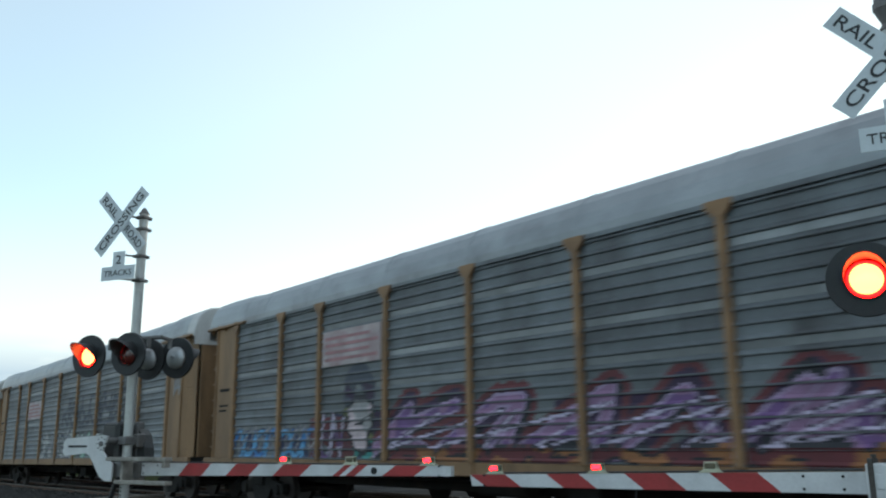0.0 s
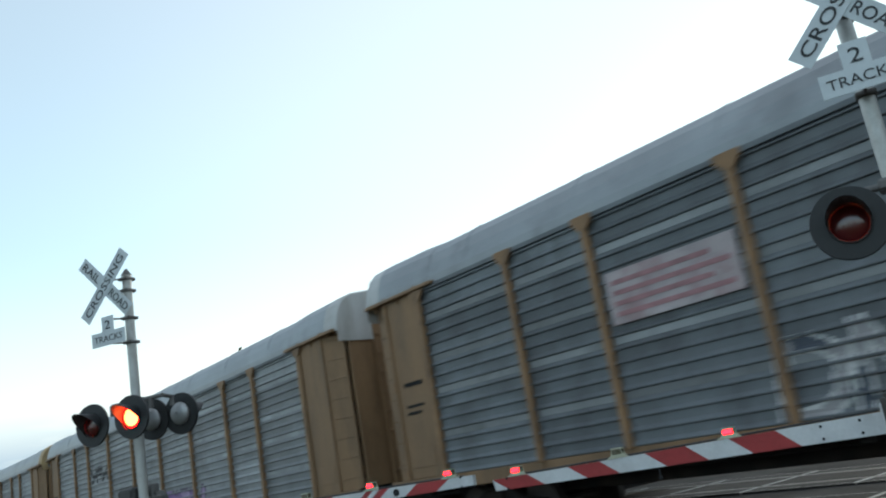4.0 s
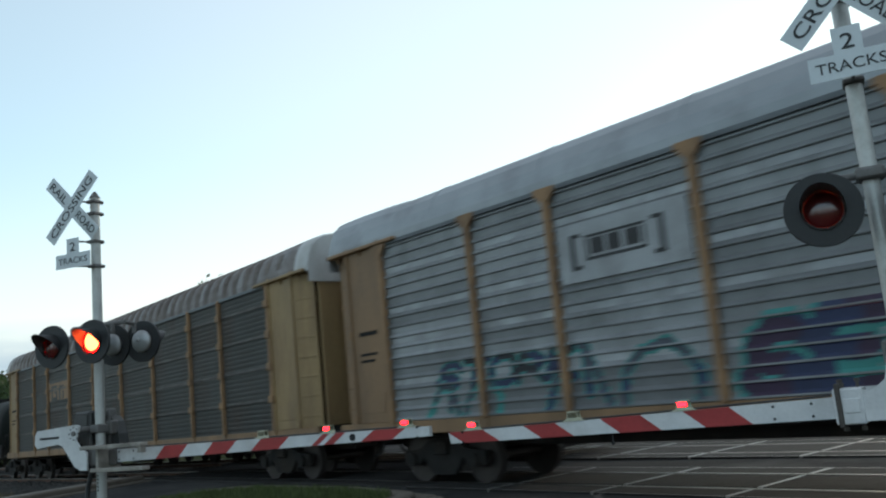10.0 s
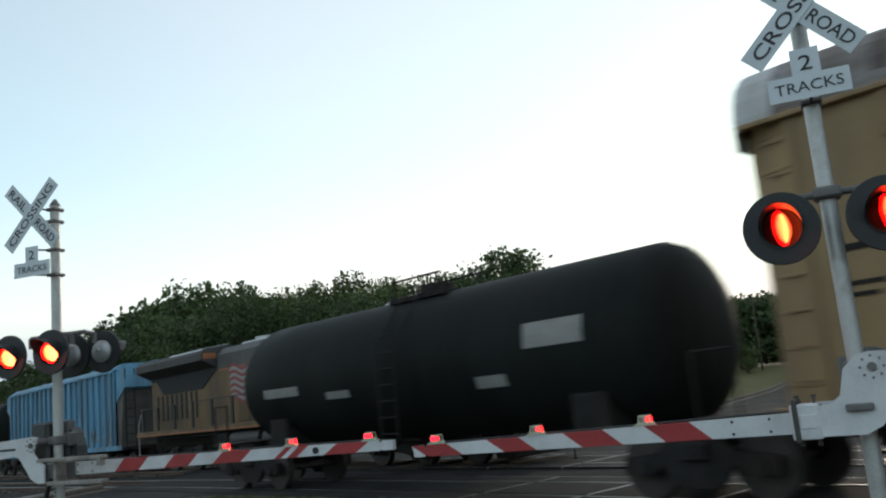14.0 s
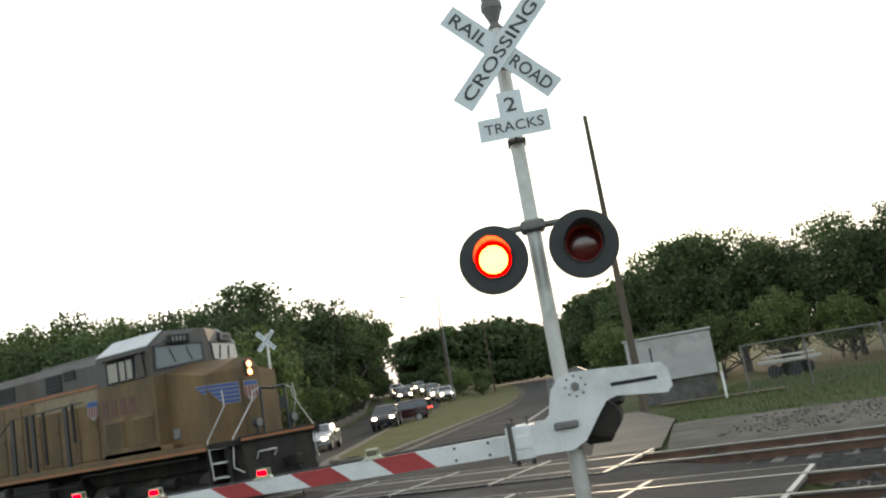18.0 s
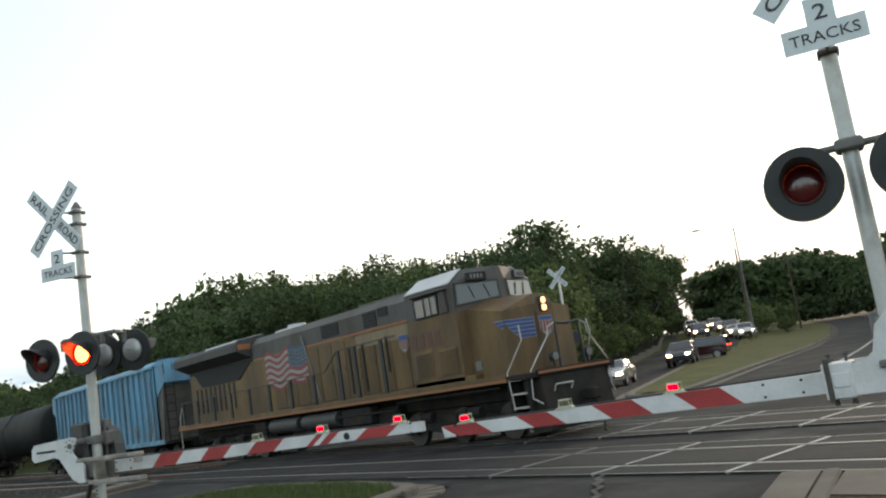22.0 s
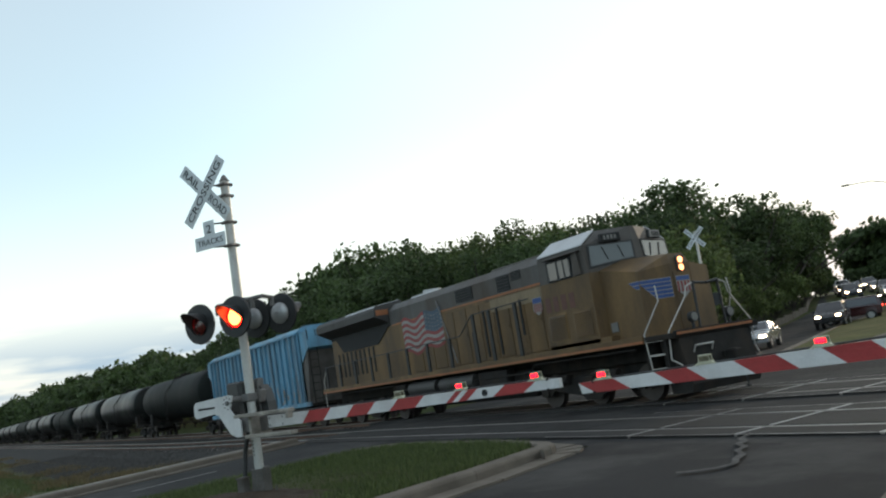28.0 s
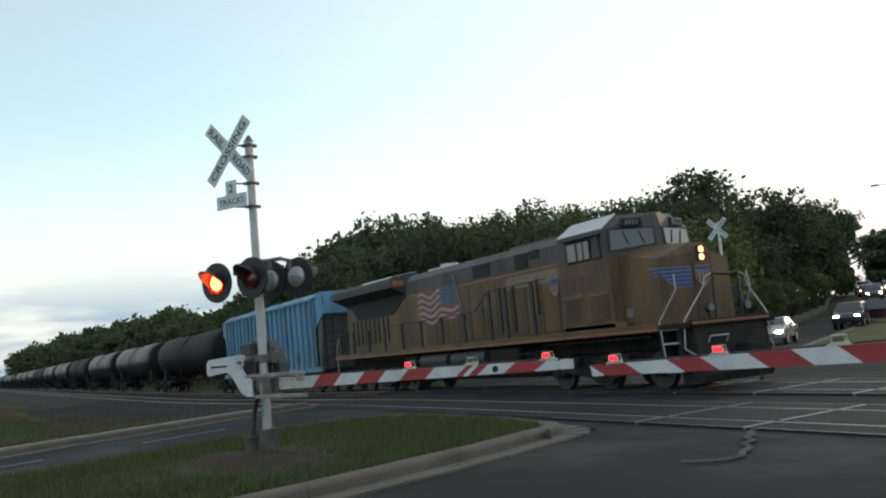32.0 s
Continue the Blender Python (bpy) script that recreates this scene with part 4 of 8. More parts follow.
def lamp_meshes():
    bm = bmesh.new()      # round background plate with a rolled rim
    n = 36
    for r0, r1, y0, y1 in ((0.1515, 0.175, -0.0102, -0.0102), (0.165, 0.30, -0.035, -0.035), (0.30, 0.305, -0.035, -0.005), (0.305, 0.165, -0.005, -0.005)):
        for k in range(n):
            a, b = 2 * math.pi * k / n, 2 * math.pi * (k + 1) / n
            bm.faces.new([bm.verts.new((r * math.cos(c), y, r * math.sin(c))) for r, y, c in ((r0, y0, a), (r1, y1, a), (r1, y1, b), (r0, y0, b))])
    bmesh.ops.remove_doubles(bm, verts=bm.verts, dist=0.0005)
    plate = mesh_from("background_disc", bm, M_BLACK)
    bm = bmesh.new()      # bowl behind the lens
    prof = [(0.168, -0.06), (0.168, 0.02), (0.155, 0.12), (0.10, 0.20), (0.04, 0.22), (0.0, 0.222)]
    for (r0, y0), (r1, y1) in zip(prof, prof[1:]):
        for k in range(n):
            a, b = 2 * math.pi * k / n, 2 * math.pi * (k + 1) / n
            ps = [(r0 * math.cos(a), y0, r0 * math.sin(a)), (r0 * math.cos(b), y0, r0 * math.sin(b)), (r1 * math.cos(b), y1, r1 * math.sin(b)), (r1 * math.cos(a), y1, r1 * math.sin(a))]
            bm.faces.new([bm.verts.new(p) for p in (ps if r1 else ps[:3])])
    bmesh.ops.remove_doubles(bm, verts=bm.verts, dist=0.0005)
    bowl = smooth_mesh(mesh_from("housing", bm, M_BLACK))
    bm = bmesh.new()      # hood over the upper part of the lens
    for k in range(20):
        a, b = radians(-20 + 220 * k / 20), radians(-20 + 220 * (k + 1) / 20)
        la = 0.06 + 0.27 * max(0, math.sin(a) + 0.25) / 1.25
        lb = 0.06 + 0.27 * max(0, math.sin(b) + 0.25) / 1.25
        for r in (0.170, 0.163):
            fc = bm.faces.new([bm.verts.new(p) for p in ((r * math.cos(a), -0.03, r * math.sin(a)), (r * math.cos(b), -0.03, r * math.sin(b)), (r * math.cos(b), -lb, r * math.sin(b)), (r * math.cos(a), -la, r * math.sin(a)))])
            fc.material_index = 0 if r > 0.165 else 1
    hood = mesh_from("hood", bm, [M_BLACK, M_HOODIN])
    bm = bmesh.new()      # metal back cover of a lamp that looks the other way
    bmesh.ops.create_uvsphere(bm, u_segments=24, v_segments=12, radius=0.165)
    bmesh.ops.scale(bm, vec=(1, 0.45, 1), verts=bm.verts)
    bmesh.ops.create_cone(bm, cap_ends=True, segments=10, radius1=0.03, radius2=0.03, depth=0.03, matrix=Matrix.Translation((0.0, -0.08, 0.02)) @ Matrix.Rotation(radians(90), 4, "X"))
    back = smooth_mesh(mesh_from("back_cover", bm, M_ALU))
    return plate, bowl, hood, back


ME_DISC, ME_BOWL, ME_HOOD, ME_BACK = lamp_meshes()
FLASHERS = []      # (lens, True if it lights in the first half of the beat)


def flasher(parent, m, first):
    lamp = put("flashing_lamp", ME_DISC, parent, m, "round black flashing lamp with a red lens")
    put("housing", ME_BOWL, lamp)
    put("hood", ME_HOOD, lamp)
    lens = put("lens", ME_LENS, lamp, pose(0, -0.01, 0), "red lens")
    FLASHERS.append((lens, Matrix.Translation((0, -0.01, 0)), first))


def rear_lamp(parent, m):
    lamp = put("rear_lamp", ME_BACK, parent, m, "grey back of a lamp facing the other way")
    put("background_disc", ME_DISC, lamp, pose(0, 0.05, 0))
    put("hood", ME_HOOD, lamp, pose(0, 0.12, 0, 0, 0, 180))


def arm_lamp(parent, m, state):
    """state: None steady, True or False flashing on that half of the beat."""
    bm = bmesh.new()
    prism(bm, [(-0.11, 0), (0.11, 0), (0.06, 0.026), (-0.06, 0.026)], "y", -0.035, 0.035)
    prism(bm, [(-0.062, 0.026), (0.062, 0.026), (0.05, 0.084), (-0.05, 0.084)], "y", -0.032, -0.027)
    prism(bm, [(-0.062, 0.026), (0.062, 0.026), (0.05, 0.084), (-0.05, 0.084)], "y", 0.027, 0.032)
    box(bm, -0.055, 0.055, -0.032, 0.032, 0.084, 0.090)
    lamp = part("gate_lamp", bm, M_ARMOFF, parent, "small gate lamp on the arm", m)
    bm = bmesh.new()
    box(bm, -0.05, 0.05, -0.040, -0.020, 0.030, 0.080, 0.008)
    for f in bm.faces:
        f.material_index = 0
    box(bm, -0.05, 0.05, 0.020, 0.040, 0.030, 0.080, 0.008)
    for f in bm.faces:
        f.material_index = 0 if f.calc_center_median().y < -0.039 else 1
    lens = part("lens", bm, [M_ARMLAMP, M_LAMPDARK], lamp, "red gate lamp lens")
    if state is not None:
        FLASHERS.append((lens, Matrix(), state))


def gate_arm(parent, length, stripes, taper, m, lamps, turn=0):
    """A tapered board from its root at x = 0, with slanted red and white pieces."""
    arm = new("gate_arm")
    arm.parent = parent
    arm.matrix_local = m
    tagged(arm, "red and white striped gate arm")

    def half(x):
        return 0.085 + (taper - 0.085) * x / length
    edges = stripes
    for k, (a, b) in enumerate(zip(edges, edges[1:])):
        bm = bmesh.new()
        s = 0.09
        a0, a1 = (a - s if a > 0 else a), (a + s if a > 0 else a)
        b0, b1 = (b - s if b < length else b), (b + s if b < length else b)
        prism(bm, [(a0, -half(a)), (b0, -half(b)), (b1, half(b)), (a1, half(a))], "y", -0.028, 0.028)
        part("stripe", bm, M_GATERED if k % 2 else M_GATEWHITE, arm)
    for x in (0.25, 0.55, length - 0.15):
        for z in (-0.05, 0.05):
            bm = bmesh.new()
            rod(bm, (x, -0.036, z), (x, 0.036, z), 0.012)
            part("bolt", bm, M_DARK, arm)
    bm = bmesh.new()
    pipe(bm, [(0.1, 0.0, half(0) + 0.015), (length * 0.5, 0.0, half(length * 0.5) + 0.012), (length - 0.2, 0, half(length) + 0.015)], 0.009)
    part("cable", bm, M_BLACK, arm)
    for x, state in lamps:
        arm_lamp(arm, pose(x, 0, half(x) + 0.004, 0, 0, turn), state)
    return arm


def mirrored(bm, s):
    if s < 0:
        bmesh.ops.scale(bm, vec=(1, -1, 1), verts=bm.verts)
        bmesh.ops.reverse_faces(bm, faces=bm.faces)
    return bm


def machine(parent, m, s, short):
    """The gate machine with its swing bracket and slotted counterweight arm; the arm swings over +x. s: -1 turns it inside out."""
    bm = bmesh.new()
    if short:
        box(bm, -0.46, -0.10, -0.10, 0.22, -0.30, 0.26, 0.03)
        box(bm, -0.43, -0.13, -0.12, -0.10, -0.26, 0.22, 0.015)
    else:
        box(bm, -0.50, -0.10, 0.0, 0.30, -0.22, 0.07, 0.03)
    part("machine_box", mirrored(bm, s), M_MACHINE, parent, "dark gate machine box", m)
    if short:      # grey strap and curved motor cover behind the mast
        bm = bmesh.new()
        box(bm, -0.08, 0.02, 0.14, 0.26, -0.30, 0.27, 0.015)
        part("strap", mirrored(bm, s), M_BOX, parent, "grey machine strap", m)
        bm = bmesh.new()
        prism(bm, [(-0.02, -0.28), (0.20, -0.28), (0.18, -0.10), (0.11, 0.08), (0.02, 0.16), (-0.02, 0.16)], "y", 0.16, 0.32)
        part("motor_cover", mirrored(bm, s), M_MACHINE, parent, "dark curved motor cover", m)
    bm = bmesh.new()
    rod(bm, (-0.10, 0.12, 0), (-0.10, 0.42, 0), 0.09 if short else 0.16, seg=20)
    rod(bm, (-0.13, -0.30, 0), (-0.13, 0.44, 0), 0.045, seg=12)
    box(bm, -0.2, 0.15, 0.06, 0.2, -0.1, 0.1, 0.02)
    part("shaft", mirrored(bm, s), M_BOX, parent, "", m)
    out = [(-0.02, 0.10), (-0.12, 0.12), (-0.85, 0.08), (-0.90, 0.02), (-0.91, -0.12), (-0.86, -0.17), (-0.45, -0.13), (-0.36, -0.16), (-0.28, -0.26), (-0.14, -0.45), (-0.02, -0.51), (0.45, -0.51), (0.45, -0.27), (0.22, -0.27), (0.13, -0.2), (0.08, 0.0)]
    if short:
        out = out[:-5] + [(0.10, -0.51), (0.10, -0.27), (0.0, -0.22), (-0.10, -0.1)]
    base = m
    if short:
        m = base @ Matrix.Translation((0, 0, -0.04)) @ Matrix.Diagonal((1.2, 1, 1, 1))
    for y, nm in ((-0.30, "counterweight_arm"), (0.46, "rear_arm"))[:1 if short else 2]:
        bm = bmesh.new()
        prism(bm, out, "y", y - 0.012, y + 0.012)
        ob = part(nm, mirrored(bm, s), M_GATEWHITE, parent, "white slotted counterweight arm", m)
        bm = bmesh.new()
        w = y - 0.014 if y < 0 else y + 0.014
        box(bm, -0.80, -0.42, w - 0.003, w + 0.003, -0.05, -0.02, 0.002)
        part("slot", mirrored(bm, s), M_DARK, ob, "dark slot")
        bm = bmesh.new()
        rod(bm, (-0.13, w - 0.02, 0.0), (-0.13, w + 0.02, 0.0), 0.035, seg=16)
        for k in range(8):
            a = k * math.pi / 4
            rod(bm, (-0.13 + 0.085 * math.cos(a), w - 0.008, 0.085 * math.sin(a)), (-0.13 + 0.085 * math.cos(a), w + 0.008, 0.085 * math.sin(a)), 0.011, seg=6)
        part("hub_bolts", mirrored(bm, s), M_BOX, ob)
    m = base
    bm = bmesh.new()
    rod(bm, (-0.30, -0.27, -0.30), (-0.30, 0.1 if short else 0.44, -0.30), 0.11 if short else 0.15, seg=18)
    box(bm, -0.36, -0.12, -0.2, 0.3, -0.5, -0.3, 0.03)
    part("counterweight", mirrored(bm, s), M_UNDER, parent, "dark motor and weight under the arm", m)
    if short:      # grey straps between the mast and the arm's root
        bm = bmesh.new()
        box(bm, 0.05, 0.66, -0.24, -0.14, -0.50, -0.29, 0.01)
        part("arm_clamp", mirrored(bm, s), M_BOX, parent, "grey bolted arm clamp", m)
        return
    bm = bmesh.new()
    box(bm, 0.30, 0.52, -0.32, -0.06, -0.53, -0.25, 0.01)
    box(bm, 0.33, 0.45, -0.328, -0.31, -0.44, -0.33, 0.004)
    part("arm_clamp", mirrored(bm, s), M_GATEWHITE, parent, "white bolted arm clamp", m)
    bm = bmesh.new()
    box(bm, 0.46, 0.50, -0.335, -0.05, -0.55, -0.21, 0.006)
    for x in (0.34, 0.47):
        rod(bm, (x, -0.2, -0.58), (x, -0.2, -0.18), 0.012)
        rod(bm, (x, -0.2, -0.585), (x, -0.2, -0.555), 0.022)
        rod(bm, (x, -0.2, -0.205), (x, -0.2, -0.18), 0.022)
    part("clamp_plate", mirrored(bm, s), M_FOOT, parent, "rusty clamp plate with bolts", m)


def signal(name, base, yaw_sign, yaw_arm, label, sign_z, plate_z, top, lamp_z, lamps, rears, pivot_z, side, foot, sign_x=0.0):
    s = thing(name, Matrix.Translation(base), label, "crossing signal", "crossing signals")
    F = Matrix.Rotation(radians(yaw_sign), 4, "Z")
    bm = bmesh.new()
    rod(bm, (0, 0, -0.2), (0, 0, top), 0.068, seg=20)
    part("mast", bm, M_POLE, s, "pale aluminium mast")
    bm = bmesh.new()
    if foot == "cone":
        bmesh.ops.create_cone(bm, cap_ends=True, segments=8, radius1=0.16, radius2=0.125, depth=0.40, matrix=Matrix.Translation((0, 0, 0.22)))
        box(bm, -0.10, 0.13, 0.02, 0.13, 0.0, 0.44, 0.02)
        box(bm, -0.20, 0.20, -0.20, 0.20, -0.1, 0.07, 0.02)
        for k in range(4):
            a = radians(45 + 90 * k)
            rod(bm, (0.24 * math.cos(a), 0.24 * math.sin(a), 0.06), (0.24 * math.cos(a), 0.24 * math.sin(a), 0.15), 0.016)
    else:
        bmesh.ops.create_cone(bm, cap_ends=True, segments=16, radius1=0.17, radius2=0.1, depth=0.3, matrix=Matrix.Translation((0, 0, 0.15)))
    part("mast_foot", bm, M_FOOT, s, "cast iron mast foot")
    bm = bmesh.new()
    bmesh.ops.create_cone(bm, cap_ends=True, segments=16, radius1=0.082, radius2=0.02, depth=0.10, matrix=Matrix.Translation((0, 0, top + 0.03)))
    part("mast_cap", bm, M_BOX, s, "dark mast cap")
    # sign and plate, held by clamps in front of the mast
    off = 0.27
    Ms = Matrix.Translation((0, 0, sign_z)) @ F @ Matrix.Translation((sign_x, -off, 0))
    crossbuck(s, Ms)
    count_plate(s, Matrix.Translation((0, 0, plate_z)) @ F @ Matrix.Translation((sign_x, -off, 0)))
    for z in (sign_z - 0.08, sign_z + 0.10, plate_z + 0.28, plate_z - 0.085):
        bm = bmesh.new()
        box(bm, -0.085, 0.085, -0.10, 0.10, -0.022, 0.022, 0.01)
        rod(bm, (sign_x, -off + 0.012, 0), (0, 0, 0), 0.014)
        rod(bm, (0, 0, 0), (0.0, 0.15, 0.0), 0.01)
        part("clamp", bm, M_BOX, s, "dark sign clamp", Matrix.Translation((0, 0, z)) @ F)
    # lamp cross-arm
    A = Matrix.Rotation(radians(yaw_sign), 4, "Z")
    bm = bmesh.new()
    zc = lamp_z + 0.27
    w0, w1 = min(x for x, *_ in lamps + rears) - 0.02, max(x for x, *_ in lamps + rears) + 0.02
    rod(bm, (w0, -0.02, zc), (w1, -0.02, zc), 0.032, seg=10)
    box(bm, -0.11, 0.11, -0.13, 0.11, zc - 0.05, zc + 0.05, 0.02)
    for x, y, *_ in lamps + rears:
        rod(bm, (x, -0.02, zc), (x, y * 0.3 + 0.08, zc - 0.02), 0.03)
        rod(bm, (x, y * 0.3 + 0.08, zc), (x, y * 0.3 + 0.08, lamp_z + 0.12), 0.035)
    part("lamp_arm", bm, M_BOX, s, "grey lamp cross-arm", A)
    for x, y, turn, first in lamps:
        flasher(s, A @ pose(x, y, lamp_z, 0, 0, turn), first)
    for x, y, turn in rears:
        rear_lamp(s, A @ pose(x, y, lamp_z, 0, 0, turn))
    G = Matrix.Translation((0, 0, pivot_z)) @ Matrix.Rotation(radians(yaw_arm), 4, "Z")
    machine(s, G, side, foot == "cone")
    bm = bmesh.new()
    box(bm, -0.09, 0.09, -0.11, 0.11, -0.06, 0.06, 0.015)
    box(bm, -0.10, 0.10, -0.10, 0.36, -0.33, -0.27, 0.01)
    part("machine_bracket", bm, M_BOX, s, "", G)
    return s, G


# mast on the island
sigA, GA = signal("crossing_signal", (-12.6, 4.11, 0.12), 28.5, 17.2, "railroad crossing signal with crossbuck and lowered gate on the grass island", 4.68, 3.90, 4.86, 2.67,
                  [(-0.42, -0.42, 0, True), (0.31, -0.42, 0, False)], [(-0.02, 0.30, 0), (0.50, 0.32, 0)], 1.48, 1, "cone", -0.17)
ARM_A = GA @ pose(0.45, -0.19, -0.385, 0, -0.45, 0)
gate_arm(sigA, 5.30, [0, 1.07, 1.52, 1.98, 2.39, 2.80, 3.25, 3.76, 3.86, 3.95, 4.09, 4.48, 4.91, 5.30], 0.05, ARM_A, [(2.90, True), (3.92, False), (5.00, None)])
bm = bmesh.new()
rod(bm, (4.28, -0.040, 0.0), (4.28, -0.026, 0.0), 0.038, seg=16)
part("badge", bm, M_DARK, sigA, "small dark round badge", ARM_A)
bm = bmesh.new()       # plank guard over the arm root
box(bm, 0.20, 1.48, -0.48, -0.36, -0.27, -0.22, 0.006)
box(bm, 0.42, 1.50, -0.48, -0.36, -0.57, -0.52, 0.006)
box(bm, 1.40, 1.46, -0.47, -0.38, -0.35, -0.25, 0.004)
box(bm, 0.44, 0.50, -0.40, -0.05, -0.56, -0.24, 0.004)
part("guard_rail", bm, M_PLANK, sigA, "weathered guard planks over the arm root", GA)
bm = bmesh.new()
pipe(bm, [(0.04, -0.09, 1.0), (-0.06, -0.12, 0.86), (-0.115, -0.15, 0.68), (-0.12, -0.17, 0.5), (-0.12, -0.2, 0.30)], 0.034)
part("conduit", bm, M_BLACK, sigA, "black cable conduit down the mast")
boxes("mast_mark", [(-0.012, 0.012, -0.074, -0.069, 0.62 + 0.05 * k, 0.645 + 0.05 * k) for k in range(5)], M_SIGNBLACK, sigA, "", Matrix.Rotation(radians(28), 4, "Z"))
bm = bmesh.new()
box(bm, -0.22, -0.06, -0.28, -0.14, 0.06, 0.34, 0.02)
box(bm, -0.23, -0.05, -0.29, -0.13, 0.31, 0.33, 0.004)
rod(bm, (-0.14, -0.21, 0.0), (-0.14, -0.21, 0.08), 0.03)
part("junction_box", bm, M_FOOT, sigA, "grey junction box at the mast foot", Matrix.Rotation(radians(17), 4, "Z"))

# mast by the footway: its gate swings the other way
sigB, GB = signal("crossing_signal", (-2.87, 7.13, 0.0), 24.0, 197.2, "railroad crossing signal with crossbuck and lowered gate beside the footway", 4.66, 3.95, 5.0, 2.80,
                  [(-0.39, -0.25, 0, True), (0.40, -0.25, 0, False)], [], 1.62, -1, "plain")
ARM_B = GB @ pose(0.45, 0.19, -0.400, 0, 0.75, 0)
gate_arm(sigB, 3.74, [0, 0.82, 1.22, 1.61, 2.00, 2.46, 2.80, 3.26, 3.67, 3.74], 0.055, ARM_B, [(1.30, False), (2.36, True), (3.47, None)], 180)
bm = bmesh.new()
rod(bm, (2.0, 0, -0.075), (2.0, 0, -0.16), 0.008)
rod(bm, (2.0, -0.02, -0.16), (2.0, 0.02, -0.16), 0.014)
part("hanging_bracket", bm, M_DARK, sigB, "small bracket under the arm", ARM_B)
bm = bmesh.new()      # bell housing on top of the mast
bmesh.ops.create_cone(bm, cap_ends=True, segments=16, radius1=0.03, radius2=0.095, depth=0.16, matrix=Matrix.Translation((0, 0, 5.10)))
rod(bm, (0, 0, 5.18), (0, 0, 5.24), 0.10, seg=16)
rod(bm, (0, 0, 5.24), (0, 0, 5.52), 0.085, seg=16)
part("bell", bm, M_BOX, sigB, "grey crossing bell on the mast top")

# crossbuck on the far side of the tracks, seen from behind the rails
farX = thing("crossbuck_sign", pose(-27.7, 31.2, 0), "white railroad crossbuck on a pole beyond the tracks", "crossing sign")
bm = bmesh.new()
rod(bm, (0, 0, -0.1), (0, 0, 6.0), 0.065, seg=14)
part("mast", bm, M_POLE, farX, "pale mast")
crossbuck(farX, pose(0, 0, 5.68, 0, 0, 20) @ pose(0, -0.12, 0))
bm = bmesh.new()
for x in (-0.4, 0.4):
    rod(bm, (x, -0.06, 2.7), (x, 0.0, 2.7), 0.3, seg=20)
rod(bm, (-0.4, 0, 2.95), (0.4, 0, 2.95), 0.03)
part("lamp_backs", bm, M_BLACK, farX, "black lamp discs", pose(0, 0, 0, 0, 0, 20))


# ---- rolling stock ----
def wheelset_mesh():
    bm = bmesh.new()
    rod(bm, (0, -1.0, 0), (0, 1.0, 0), 0.08, seg=10)
    for s in (-1, 1):
        rod(bm, (0, s * 0.68, 0), (0, s * 0.70, 0), 0.485, seg=28)
        rod(bm, (0, s * 0.70, 0), (0, s * 0.82, 0), 0.455, 0.45, seg=28)
        rod(bm, (0, s * 0.82, 0), (0, s * 0.86, 0), 0.16, seg=14)
    return mesh_from("wheelset", bm, M_WHEEL)


def truck_mesh(base=1.78, axles=2):
    bm = bmesh.new()
    xs = [base * (k - (axles - 1) / 2) for k in range(axles)]
    a, b = xs[0], xs[-1]
    for s in (-1, 1):
        y0, y1 = s * 0.93, s * 1.05
        prism(bm, [(a - 0.28, 0.36), (a - 0.28, 0.60), (a + 0.25, 0.66), (-0.35, 0.84), (0.35, 0.84), (b - 0.25, 0.66), (b + 0.28, 0.60), (b + 0.28, 0.36), (b - 0.2, 0.36), (b - 0.32, 0.50), (0.42, 0.30), (0.30, 0.18), (-0.30, 0.18), (-0.42, 0.30), (a + 0.32, 0.50), (a + 0.2, 0.36)], "y", min(y0, y1), max(y0, y1))
        for x in xs:
            rod(bm, (x, s * 0.98, 0.455), (x, s * 1.12, 0.455), 0.13, seg=14)
        for k in (-0.16, 0.0, 0.16):
            rod(bm, (k, s * 0.99, 0.30), (k, s * 0.99, 0.62), 0.07, seg=10)
    box(bm, -0.2, 0.2, -1.15, 1.15, 0.55, 0.80, 0.03)
    return mesh_from("truck_frame", bm, M_UNDER)


ME_WHEELS, ME_TRUCK = wheelset_mesh(), truck_mesh()


def truck(parent, x, me=None, axles=(-0.89, 0.89)):
    t = put("truck", me or ME_TRUCK, parent, pose(x, 0, 0), "grimy cast steel truck")
    for a in axles:
        put("wheelset", ME_WHEELS, t, pose(a, 0, 0.455), "worn steel wheelset")


def coupler_mesh():
    bm = bmesh.new()
    box(bm, -0.6, 0.25, -0.09, 0.09, 0.78, 0.96, 0.02)
    box(bm, 0.2, 0.55, -0.15, 0.13, 0.72, 1.0, 0.04)
    pipe(bm, [(0.1, 0.3, 0.8), (0.3, 0.3, 0.5), (0.6, 0.28, 0.45)], 0.025)
    return mesh_from("coupler", bm, M_UNDER)


ME_COUPLER = coupler_mesh()

POSTS = [1.9, 4.5, 6.4, 9.08, 11.76, 14.44, 17.12, 19.8, 21.7, 24.3]
BODY, SILL_Z, HALF_W = 26.2, 1.22, 1.56


def rib(z, old):
    """How far the side sheet stands out at a height above the sill."""
    if old:
        p = z % 0.118
        return 0.016 if p < 0.05 else 0.0
    p = z % 0.197
    return 0.042 * (p / 0.012 if p < 0.012 else 1.0 if p < 0.03 else max(0.0, (0.08 - p) / 0.05))


def rib_zs(z0, z1, old):
    step = 0.118 if old else 0.197
    marks = (0.0, 0.008, 0.042, 0.05) if old else (0.0, 0.012, 0.03, 0.08)
    zs = {z0, z1}
    k = math.floor(z0 / step)
    while k * step < z1:
        zs |= {round(k * step + a, 4) for a in marks if z0 < k * step + a < z1}
        k += 1
    return sorted(zs)


